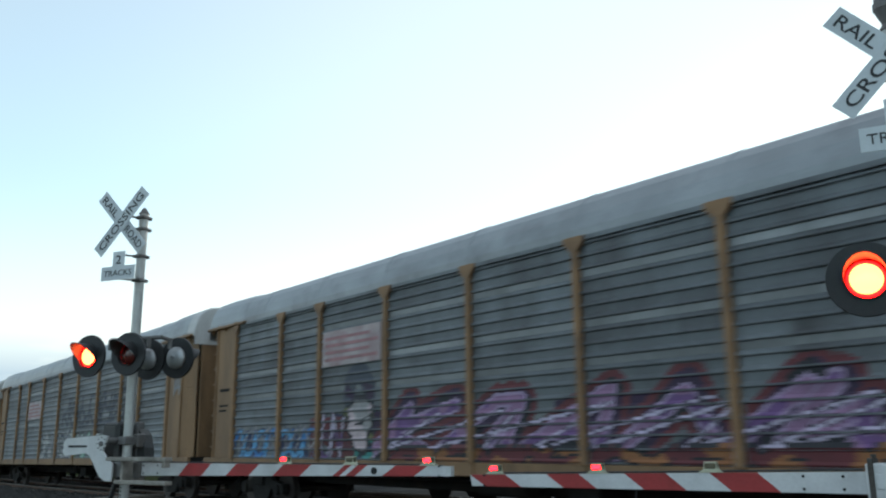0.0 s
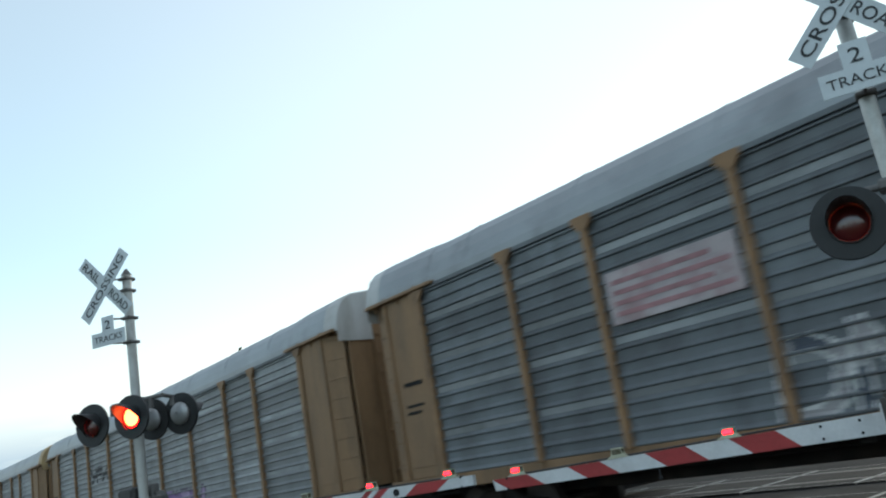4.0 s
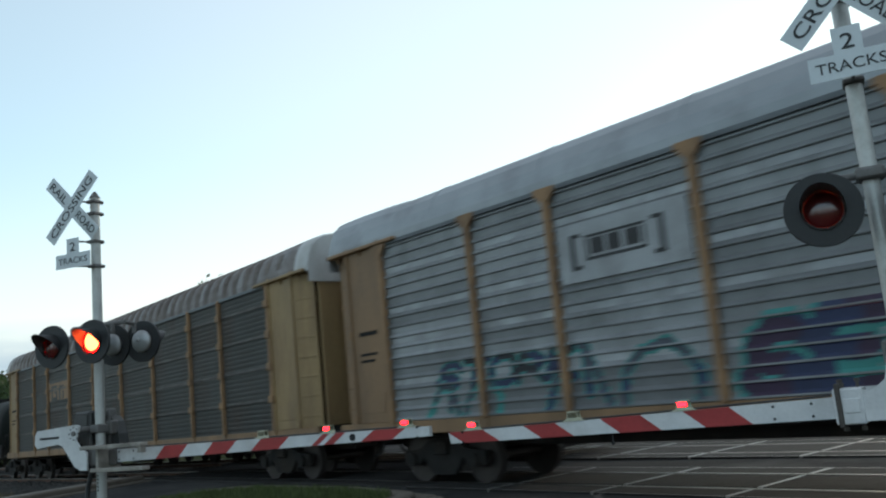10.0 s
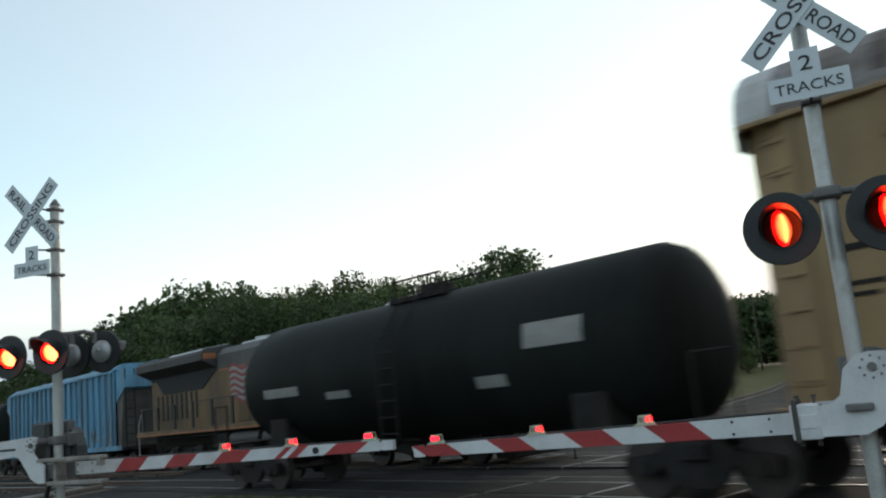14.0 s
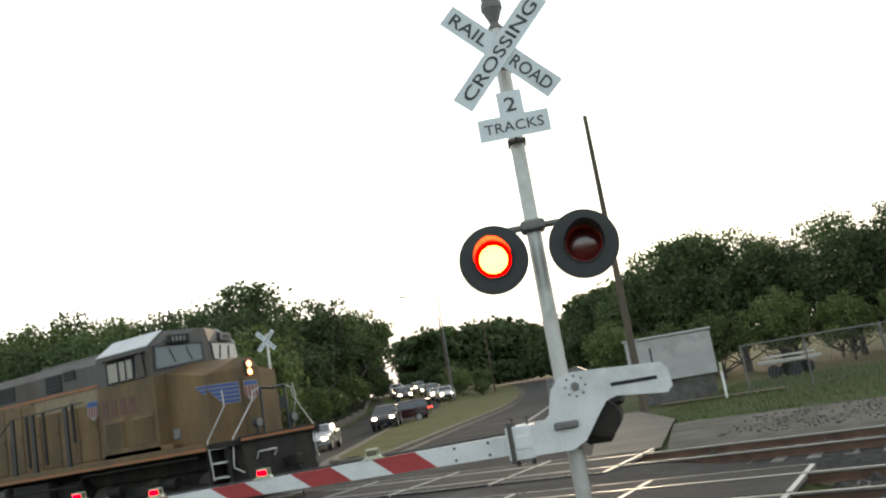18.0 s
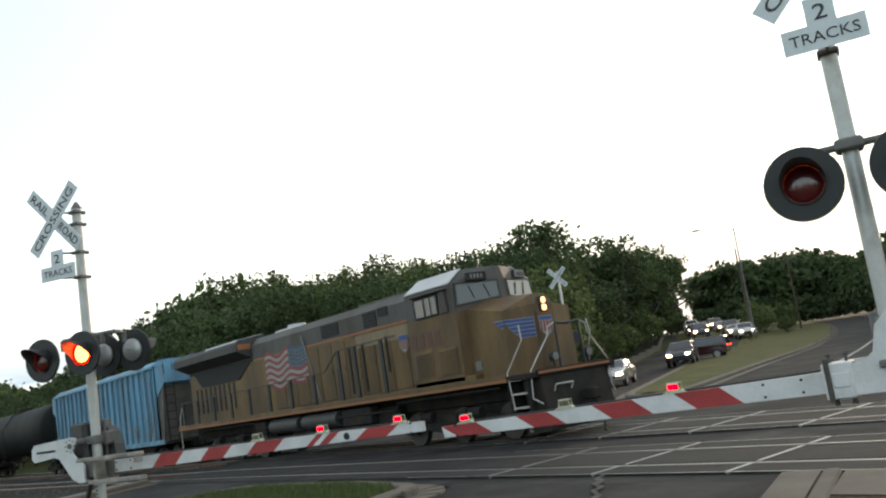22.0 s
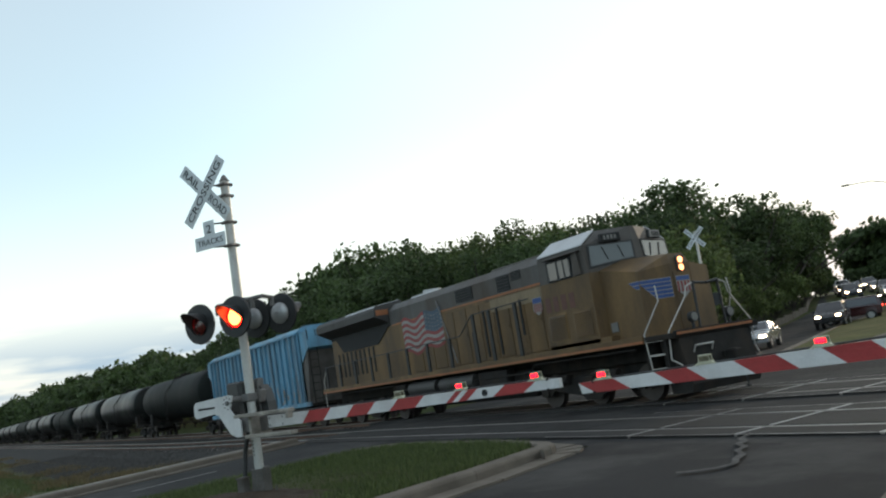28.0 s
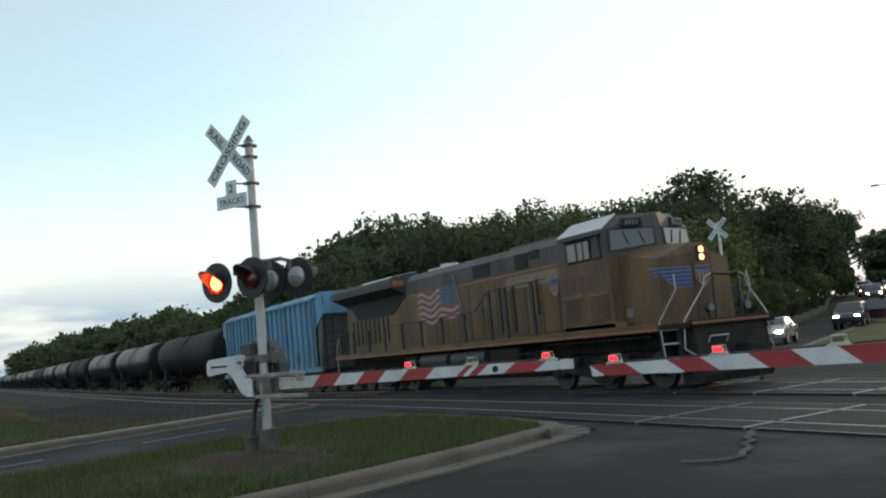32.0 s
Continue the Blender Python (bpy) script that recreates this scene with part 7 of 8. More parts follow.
    # wing emblem: stacked feather bars on the nose
    for s in (-1,):
        d = Vector((9.45 - 9.22, -s * 0.87, 0)).normalized()
        n = Vector((-d.y * -s, d.x * -s, 0))
        n = n if n.x > 0 else -n
        m = Matrix(((d.x, n.x, 0, 9.22), (d.y, n.y, 0, s * 1.22), (0, 0, 1, 0), (0, 0, 0, 1)))
        for k in range(5):
            z = 2.90 - 0.098 * k
            for mt, g in ((M_FLAGWHITE, 0.016), (M_WINGBLUE, 0.0)):
                bm = bmesh.new()
                x0 = 0.012 + 0.10 * max(0, k - 1) - (g if k > 1 else 0)
                prism(bm, [(x0, z + g), (0.86 + g, z + g), (0.86 + g, z - 0.075 - g), (x0 + 0.10 * (k > 0), z - 0.075 - g)], "y", 0.002, 0.006 + (0.004 if mt is M_WINGBLUE else 0))
                part("wing_bar", bm, mt, lo, "", m)
                if k < 2:      # the feathers run on round the nose's corner
                    bm = bmesh.new()
                    prism(bm, [(8.86 + 0.12 * k - g, z + g), (9.215, z + g), (9.215, z - 0.075 - g), (8.98 + 0.12 * k, z - 0.075 - g)], "y", -1.226 - (0.004 if mt is M_WINGBLUE else 0), -1.221)
                    part("wing_bar", bm, mt, lo)
    bm = bmesh.new()
    prism(bm, [(-0.24, 2.92), (0.24, 2.92), (0.24, 2.56), (0.0, 2.38), (-0.24, 2.56)], "x", 9.472, 9.478)
    part("nose_shield", bm, M_FLAGWHITE, lo, "small striped shield on the nose")
    boxes("shield_bar", [(9.478, 9.482, -0.22 + 0.12 * k, -0.16 + 0.12 * k, 2.52, 2.78) for k in range(4)], M_RED, lo)
    boxes("shield_head", [(9.478, 9.482, -0.225, 0.225, 2.80, 2.90)], M_WINGBLUE, lo)
    # road number on the cab flank, flag, shield
    boxes("numeral_bar", [(5.85 + 0.34 * k, 6.06 + 0.34 * k, -1.506, -1.50, 2.62, 3.02) for k in range(4)], M_FADERED, lo, "faded red numeral")
    flag(lo, W)
    bm = bmesh.new()
    prism(bm, [(4.62, 3.18), (5.05, 3.18), (5.05, 2.80), (4.835, 2.66), (4.62, 2.80)], "y", -W - 0.032, -W - 0.026)
    part("shield", bm, M_FLAGWHITE, lo, "small shield emblem")
    bm = bmesh.new()
    box(bm, 4.64, 5.03, -W - 0.036, -W - 0.03, 3.02, 3.16)
    part("shield_top", bm, M_WINGBLUE, lo)
    bm = bmesh.new()
    for k in range(4):
        box(bm, 4.67 + 0.1 * k, 4.72 + 0.1 * k, -W - 0.036, -W - 0.03, 2.76, 3.0)
    part("shield_bars", bm, M_RED, lo)
    bm = bmesh.new()
    box(bm, 8.0, 8.24, -1.26, -1.22, 1.80, 2.04, 0.01)
    part("cab_box", bm, M_BAND, lo, "small pale plate on the nose side")
    bm = bmesh.new()
    box(bm, 5.75, 8.2, -1.50, -1.0, 1.60, 1.72, 0.01)
    part("cab_step", bm, M_YELLOW, lo)
    # handrails
    for s in (-1, 1):
        y = s * 1.44
        bm = bmesh.new()
        pipe(bm, [(-10.1, y, 2.50), (1.10, y, 2.55), (1.95, y, 3.12), (5.0, y, 3.16)], 0.018)
        part("handrail", bm, M_BLACK, lo, "dark walkway handrail")
        for x, z1 in [(-10.0, 2.5), (-8.6, 2.5), (-7.1, 2.5), (-5.6, 2.51), (-4.1, 2.52), (-2.6, 2.53), (-1.1, 2.54), (0.4, 2.55), (2.0, 3.13), (2.9, 3.14), (4.3, 3.15)]:
            bm = bmesh.new()
            box(bm, x - 0.07, x + 0.07, y - 0.03, y + 0.03, 1.50, z1, 0.005)
            part("stanchion", bm, M_BLACK, lo)
        bm = bmesh.new()
        pipe(bm, [(9.72, s * 1.24, 2.72), (9.76, s * 1.26, 2.35), (9.32, s * 1.48, 1.62), (9.42, s * 1.5, 0.72)], 0.018)
        part("step_handrail", bm, M_HANDRAIL, lo, "pale step handrail")
        bm = bmesh.new()
        pipe(bm, [(10.14, s * 0.45, 2.66), (10.14, s * 0.68, 2.58), (10.12, s * 0.74, 2.35), (10.06, s * 1.42, 1.6), (10.02, s * 1.45, 0.95), (10.2, s * 1.32, 0.8)], 0.018)
        part("front_handrail", bm, M_HANDRAIL, lo, "pale front handrail")
        for k in range(4):
            bm = bmesh.new()
            box(bm, 9.35, 9.85, s * 1.28 - 0.2, s * 1.28 + 0.2, 0.42 + 0.33 * k, 0.46 + 0.33 * k)
            part("step", bm, M_HANDRAIL, lo, "pale-edged step")
        boxes("step_side", [(9.25, 9.32, s * 1.22 - 0.25, s * 1.22 + 0.25, 0.4, 1.45), (9.88, 9.95, s * 1.22 - 0.25, s * 1.22 + 0.25, 0.4, 1.45)], M_UNDER, lo)
        bm = bmesh.new()
        rod(bm, (10.06, s * 0.62, 1.86), (10.18, s * 0.62, 1.86), 0.125, seg=18)
        rod(bm, (10.1, s * 0.62, 1.56), (10.1, s * 0.62, 1.76), 0.04)
        dl = part("ditch_light", bm, M_BLACK, lo, "round ditch light")
        bm = bmesh.new()
        rod(bm, (10.18, s * 0.62, 1.86), (10.19, s * 0.62, 1.86), 0.10, seg=18)
        part("ditch_lens", bm, M_BAND, dl, "pale unlit lens")
        bm = bmesh.new()
        pipe(bm, [(10.14, s * 0.45, 1.58), (10.14, s * 0.42, 2.66), (10.14, s * 0.02, 2.62)], 0.035)
        part("corner_post", bm, M_BLACK, lo)
        bm = bmesh.new()
        pipe(bm, [(-10.4, s * 1.45, 0.7), (-10.4, s * 1.45, 1.9), (-10.15, s * 1.45, 2.3)], 0.022)
        part("rear_handrail", bm, M_HANDRAIL, lo)
    bm = bmesh.new()
    box(bm, 10.14, 10.26, -1.40, 1.25, 1.46, 1.60, 0.02)
    part("front_sill", bm, M_UNDER, lo, "grimy front sill")
    boxes("front_stripe", [(10.258, 10.266, -1.38, 1.2, 1.50, 1.56)], M_SILLRED, lo, "worn orange front stripe")
    bm = bmesh.new()
    prism(bm, [(9.6, 1.42), (10.2, 1.42), (10.38, 0.35), (10.30, 0.16), (9.7, 0.16)], "y", -1.3, 1.05)
    part("pilot_plow", bm, M_UNDER, lo, "dark pilot plow")
    bm = bmesh.new()
    pipe(bm, [(10.26, -0.95, 1.05), (10.34, -0.95, 1.20), (10.34, -0.35, 1.20), (10.26, -0.35, 1.05)], 0.02)
    part("uncoupling_lever", bm, M_HANDRAIL, lo)
    put("coupler", ME_COUPLER, lo, pose(10.2, 0, 0))
    put("coupler", ME_COUPLER, lo, pose(-10.6, 0, 0, 0, 0, 180))
    # fuel tank, reservoirs, trucks
    bm = bmesh.new()
    box(bm, -1.9, 4.2, -1.15, 1.15, 0.40, 1.20, 0.12)
    part("fuel_tank", bm, M_UNDER, lo, "dark fuel tank")
    for x0, x1 in ((-2.8, -0.9), (-0.6, 1.5)):
        bm = bmesh.new()
        rod(bm, (x0, -1.28, 1.08), (x1, -1.28, 1.08), 0.24, seg=18)
        part("air_reservoir", bm, M_WINGGREY, lo, "sooty grey air reservoir")
    boxes("equipment_box", [(1.75, 3.3, -1.42, -1.1, 0.80, 1.30, 0.03), (-3.9, -3.2, -1.42, -1.1, 0.85, 1.3, 0.03)], M_UNDER, lo)
    me3 = truck_mesh(1.95, 3)
    for x in (-6.6, 6.6):
        truck(lo, x, me3, (-1.95, 0, 1.95))
        bm = bmesh.new()
        box(bm, x - 2.7, x + 2.7, -0.62, 0.62, 0.34, 1.1, 0.05)
        part("motor_casing", bm, M_UNDER, lo, "dark motor casings between the wheels")
        for dx in (-1.0, 1.0):
            bm = bmesh.new()
            rod(bm, (x + dx - 0.22, -1.12, 0.78), (x + dx + 0.22, -1.12, 0.78), 0.13, seg=12)
            part("brake_cylinder", bm, M_UNDER, lo)
    bm = bmesh.new()
    pipe(bm, [(-9.8, -1.42, 1.30), (-4.0, -1.42, 1.30), (-3.9, -1.42, 1.1), (4.6, -1.42, 1.1), (4.7, -1.42, 1.30), (8.9, -1.42, 1.30)], 0.025)
    part("air_pipe", bm, M_UNDER, lo)
    bm = bmesh.new()
    rod(bm, (6.9, 0.0, 4.50), (6.9, 0.0, 4.60), 0.22, seg=16)
    rod(bm, (6.2, 0.35, 4.48), (6.2, 0.35, 4.66), 0.05, seg=10)
    box(bm, 5.9, 6.05, -0.5, 0.1, 4.48, 4.60, 0.02)
    part("roof_antenna", bm, M_LGREY, lo, "grey antenna dome and horn on the cab roof")
    return lo


def flag(lo, W):
    """Rippling flag painted on the hood: stripes and a blue field on wavy lines, with its staff."""
    x0, x1 = -3.45, -0.55
    n = 24

    def wave(x):
        return 0.11 * math.sin((x - x0) * 4.3 + 0.5) * (1.15 - 0.25 * (x - x0)) - 0.05 * (x1 - x)
    rows = 11
    for k in range(rows):
        bm = bmesh.new()
        a = [(x0 + (x1 - x0) * i / n, 2.45 + wave(x0 + (x1 - x0) * i / n) + 0.115 * k) for i in range(n + 1)]
        b = [(x, z + 0.113) for x, z in a]
        up = [bm.verts.new((x, -W - 0.028, z)) for x, z in b]
        dn = [bm.verts.new((x, -W - 0.028, z)) for x, z in a]
        for i in range(n):
            bm.faces.new((dn[i], dn[i + 1], up[i + 1], up[i]))
        part("flag_stripe", bm, M_RED if k % 2 == 0 else M_FLAGWHITE, lo)
    bm = bmesh.new()
    xa = -1.75
    a = [(xa + (x1 - xa) * i / n, 2.45 + wave(xa + (x1 - xa) * i / n) + 0.115 * 5) for i in range(n + 1)]
    up = [bm.verts.new((x, -W - 0.032, z + 0.115 * 6 + 0.02)) for x, z in a]
    dn = [bm.verts.new((x, -W - 0.032, z)) for x, z in a]
    for i in range(n):
        bm.faces.new((dn[i], dn[i + 1], up[i + 1], up[i]))
    part("flag_field", bm, M_FIELD, lo, "blue starred field")
    bm = bmesh.new()
    for i in range(6):
        for j in range(5):
            x = xa + 0.12 + (x1 - xa - 0.2) * i / 5
            z = 2.45 + wave(x) + 0.115 * 5.4 + 0.13 * j
            bmesh.ops.create_circle(bm, cap_ends=True, segments=5, radius=0.03, matrix=Matrix.Translation((x, -W - 0.035, z)) @ Matrix.Rotation(radians(90), 4, "X"))
    tagged(part("flag_stars", bm, M_FLAGWHITE, lo), kind="stuff")
    bm = bmesh.new()
    rod(bm, (-0.75, -W - 0.04, 3.95), (0.05, -W - 0.04, 1.75), 0.022)
    part("flag_staff", bm, M_BAND, lo, "pale flag staff")


loco = locomotive()

# covered hopper behind it
def hopper():
    L = 14.7
    h = thing("hopper_car", on_track(-44.35, Y_FAR, 5.5), "light blue covered hopper car with ribbed sides and peeling patches", "hopper car")
    for s in (-1, 1):
        bm = bmesh.new()
        box(bm, -L / 2, L / 2, s * 1.45 - 0.02, s * 1.45 + 0.02, 1.15, 4.35)
        part("side_sheet", bm, M_BLUE, h, "light blue ribbed side")
        for k in range(21):
            x = -L / 2 + 0.25 + (L - 0.5) * k / 20
            bm = bmesh.new()
            box(bm, x - 0.06, x + 0.06, s * 1.52 - 0.06, s * 1.52 + 0.06, 1.15, 4.30, 0.02)
            part("rib", bm, M_BLUE, h)
        bm = bmesh.new()
        box(bm, -L / 2, L / 2, s * 1.54 - 0.05, s * 1.54 + 0.05, 4.30, 4.42, 0.01)
        part("top_chord", bm, M_BLUE, h)
        bm = bmesh.new()
        box(bm, -L / 2 - 0.7, L / 2 + 0.7, s * 1.50 - 0.05, s * 1.50 + 0.05, 1.0, 1.2, 0.01)
        part("side_sill", bm, M_BLUE, h)
        rnd = random.Random(5)
        for k in range(46 if s < 0 else 0):
            x = rnd.uniform(-L / 2, L / 2)
            z = 1.2 + abs(rnd.gauss(0, 0.35))
            w, hh = rnd.uniform(0.04, 0.14), rnd.uniform(0.05, 0.5)
            y = s * 1.474 if (abs(((x + L / 2 - 0.25) / ((L - 0.5) / 20)) % 1 - 0.5) < 0.38) else s * 1.584
            bm = bmesh.new()
            prism(bm, [(x - w, z), (x + w * 0.6, z - 0.03), (x + w, z + hh * 0.5), (x + w * 0.2, z + hh), (x - w * 0.7, z + hh * 0.8)], "y", y - 0.003, y + 0.003)
            part("peeled_paint", bm, M_GRIME, h)
    bm = bmesh.new()
    prism(bm, [(-1.55, 4.40), (1.55, 4.40), (1.2, 4.62), (0.5, 4.70), (-0.5, 4.70), (-1.2, 4.62)], "x", -L / 2, L / 2)
    part("roof", bm, M_BLUE, h, "shallow blue roof")
    for k in range(4):
        bm = bmesh.new()
        rod(bm, (-5.4 + 3.6 * k, 0, 4.68), (-5.4 + 3.6 * k, 0, 4.84), 0.4, seg=18)
        part("roof_hatch", bm, M_BLUE, h)
    bm = bmesh.new()
    box(bm, -L / 2, L / 2, 0.5, 1.0, 4.78, 4.81)
    part("roof_walk", bm, M_BLUE, h)
    for s in (-1, 1):
        bm = bmesh.new()
        prism(bm, [(s * L / 2, 4.36), (s * (L / 2 + 0.9), 4.36), (s * (L / 2 + 0.95), 3.6), (s * L / 2, 3.0)], "y", -1.4, 1.4)
        part("end_hood", bm, M_BLUE, h)
        bm = bmesh.new()
        prism(bm, [(s * L / 2, 1.12), (s * (L / 2 + 0.30), 1.12), (s * (L / 2 + 0.78), 3.62), (s * L / 2, 3.9)], "y", -1.36, 1.36)
        part("end_sheet", bm, M_ENDGREY, h, "grimy grey sloping end sheet")
        bm = bmesh.new()
        pipe(bm, [(s * (L / 2 + 0.9), 1.35, 1.0), (s * (L / 2 + 0.9), 1.35, 4.4)], 0.03)
        part("corner_pole", bm, M_UNDER, h)
        bm = bmesh.new()
        pipe(bm, [(s * (L / 2 + 0.9), -1.35, 1.0), (s * (L / 2 + 0.9), -1.35, 4.4)], 0.03)
        for k in range(9):
            rod(bm, (s * (L / 2 + 0.9), -1.35, 1.3 + 0.35 * k), (s * (L / 2 + 0.9), -0.95, 1.3 + 0.35 * k), 0.014)
        pipe(bm, [(s * (L / 2 + 0.9), -0.95, 1.0), (s * (L / 2 + 0.9), -0.95, 4.4)], 0.02)
        part("end_ladder", bm, M_UNDER, h, "dark end ladder")
    for k in range(3):
        bm = bmesh.new()
        x = -4.6 + 4.6 * k
        prism(bm, [(x - 1.9, 1.15), (x + 1.9, 1.15), (x + 0.5, 0.45), (x - 0.5, 0.45)], "y", -1.1, 1.1)
        part("hopper_bay", bm, M_UNDER, h, "dark discharge bay")
    bm = bmesh.new()
    box(bm, -L / 2 - 0.9, L / 2 + 0.9, -0.3, 0.3, 0.75, 1.1)
    box(bm, -L / 2 - 0.9, L / 2 + 0.9, -1.45, 1.45, 1.0, 1.1)
    part("centre_sill", bm, M_UNDER, h, "dark centre sill")
    for x in (-6.6, 6.6):
        truck(h, x)
    put("coupler", ME_COUPLER, h, pose(L / 2 + 1.0, 0, 0))
    put("coupler", ME_COUPLER, h, pose(-L / 2 - 1.0, 0, 0, 0, 0, 180))
    return h


hopper()
x = -53.4
tank_pattern = "kggkggkgggkggkggkggkgg"
for k, c in enumerate(tank_pattern):
    L = 17.9
    t = tank_car("grimy dull black tank car in the waiting train" if c == "k" else "glossy black tank car in the waiting train", M_TANK if c == "k" else M_TANKGLOSS, L, 1.5, 2.78, "tank cars")
    x -= L / 2 + 1.5
    t.matrix_world = on_track(x, Y_FAR, L / 2)
    x -= L / 2 + 1.5


# ---- road vehicles ----
def car_body(kind):
    if kind == "sedan":
        side = [(-2.25, 0.35), (-2.28, 0.75), (-2.1, 0.95), (-1.45, 0.98), (-0.75, 1.40), (0.35, 1.42), (1.05, 0.98), (2.0, 0.84), (2.25, 0.65), (2.25, 0.35)]
        glass_p = [(-1.35, 0.99), (-0.72, 1.34), (0.32, 1.36), (0.93, 0.99)]
        top = 1.42
    elif kind == "suv":
        side = [(-2.3, 0.42), (-2.35, 1.05), (-2.2, 1.72), (-1.9, 1.80), (0.25, 1.80), (0.95, 1.18), (2.1, 1.05), (2.3, 0.85), (2.3, 0.42)]
        glass_p = [(-2.1, 1.18), (-2.0, 1.68), (0.20, 1.70), (0.78, 1.18)]
        top = 1.80
    else:
        side = [(-2.8, 0.50), (-2.8, 1.10), (-1.0, 1.12), (-0.95, 1.82), (0.45, 1.84), (1.15, 1.20), (2.4, 1.10), (2.65, 0.90), (2.65, 0.50)]
        glass_p = [(-0.80, 1.20), (-0.76, 1.70), (0.38, 1.72), (0.95, 1.20)]
        top = 1.84
    return side, glass_p, top


def vehicle(name, kind, paint, where, label, lit=True, tail=False):
    x, y, yaw = where
    v = thing(name, pose(x, y, gz(x, y) - 0.025, 0, 0, yaw), label, "car", "waiting traffic")
    side, gp, top = car_body(kind)
    hw = 0.9 if kind == "sedan" else 0.97
    belt = 0.95 if kind == "sedan" else 1.18
    bm = bmesh.new()
    n = len(side)
    def wid(z):
        return hw if z < belt + 0.02 else hw * (1 - 0.22 * (z - belt) / (top - belt))
    a = [bm.verts.new((px, -wid(pz), pz)) for px, pz in side]
    b = [bm.verts.new((px, wid(pz), pz)) for px, pz in side]
    bm.faces.new(a)
    bm.faces.new(b)
    for i in range(n):
        bm.faces.new((a[i], a[(i + 1) % n], b[(i + 1) % n], b[i]))
    bmesh.ops.recalc_face_normals(bm, faces=bm.faces)
    bmesh.ops.bevel(bm, geom=list(bm.edges), offset=0.05, segments=2, affect="EDGES", profile=0.6)
    part("body", bm, paint, v)
    for s in (-1, 1):
        bm = bmesh.new()
        vs = []
        for px, pz in gp:
            vs.append(bm.verts.new((px, s * (wid(pz) + 0.006), pz)))
        bm.faces.new(vs)
        part("side_glass", bm, M_CARGLASS, v, "dark side glass")
    fx = [(p, q) for p, q in zip(side, side[1:]) if abs(p[1] - q[1]) > 0.3 and min(p[1], q[1]) > 0.9]
    for p, q in fx[:2]:
        bm = bmesh.new()
        d = Vector((q[0] - p[0], 0, q[1] - p[1]))
        nrm = Vector((-d.z, 0, d.x)).normalized() * 0.012
        if nrm.z < 0:
            nrm = -nrm
        f0, f1 = 0.12, 0.90
        c = [Vector((p[0], 0, p[1])) + d * f for f in (f0, f1)]
        bm.faces.new([bm.verts.new((c[0].x + nrm.x, -wid(c[0].z) * 0.88, c[0].z + nrm.z)), bm.verts.new((c[0].x + nrm.x, wid(c[0].z) * 0.88, c[0].z + nrm.z)), bm.verts.new((c[1].x + nrm.x, wid(c[1].z) * 0.88, c[1].z + nrm.z)), bm.verts.new((c[1].x + nrm.x, -wid(c[1].z) * 0.88, c[1].z + nrm.z))])
        part("windscreen", bm, M_CARGLASS, v, "sloping glass")
    front = max(p[0] for p in side)
    back = min(p[0] for p in side)
    zf = 0.68 if kind == "sedan" else 0.88
    for s in (-1, 1):
        bm = bmesh.new()
        box(bm, front - 0.12, front + 0.012, s * 0.66 - 0.16, s * 0.66 + 0.16, zf - 0.07, zf + 0.07, 0.02)
        part("headlight", bm, M_HEAD if lit else M_BAND, v, "lit headlight" if lit else "unlit headlight")
        bm = bmesh.new()
        box(bm, back - 0.012, back + 0.1, s * 0.70 - 0.14, s * 0.70 + 0.14, zf + 0.05, zf + 0.2, 0.02)
        part("tail_light", bm, M_TAIL if tail else M_RED, v)
        bm = bmesh.new()
        box(bm, 0.72, 0.86, s * (hw + 0.10) - 0.09, s * (hw + 0.10) + 0.09, belt, belt + 0.14, 0.03)
        part("mirror", bm, paint, v)
    bm = bmesh.new()
    box(bm, front - 0.02, front + 0.015, -0.42, 0.42, 0.48, zf - 0.1, 0.01)
    part("grille", bm, M_DARK, v)
    wr = 0.33 if kind == "sedan" else 0.38
    for wx in (back + 0.85, front - 0.85):
        for s in (-1, 1):
            bm = bmesh.new()
            rod(bm, (wx, s * (hw - 0.2), wr), (wx, s * (hw + 0.015), wr), wr, seg=20)
            w = part("wheel", bm, M_TYRE, v)
            bm = bmesh.new()
            rod(bm, (wx, s * (hw + 0.012), wr), (wx, s * (hw + 0.022), wr), wr * 0.62, seg=16)
            part("rim", bm, M_ALU, w, "alloy rim")
    return v


vehicle("sedan", "sedan", M_SILVER, (-30.9, 38.0, -61), "silver sedan waiting with headlights on", tail=False)
vehicle("suv", "suv", M_CARDARK, (-37.9, 54.8, -62), "dark sport utility vehicle waiting with headlights on")
vehicle("minivan", "suv", M_CARRED, (-40.2, 60.6, -158), "dark maroon sport utility vehicle turned across the lane", lit=False, tail=True)
QUEUE = [("pickup", M_CARWHITE, 53.6, 90.3, "white"), ("sedan", M_CARWHITE, 57.6, 94.8, "white"), ("suv", M_CARDARK, 59.6, 90.5, "dark"), ("pickup", M_CARGREY, 60.6, 99, "grey"),
         ("sedan", M_CARRED, 65.3, 98, "maroon"), ("sedan", M_SILVER, 66.0, 106, "silver"), ("suv", M_CARWHITE, 71.0, 106, "white"), ("suv", M_CARGREY, 71.6, 113, "grey"),
         ("sedan", M_CARDARK, 77.5, 119.5, "dark"), ("pickup", M_CARWHITE, 83.5, 125, "white"), ("sedan", M_CARGREY, 90.0, 131, "grey"), ("suv", M_SILVER, 97.0, 138, "silver")]
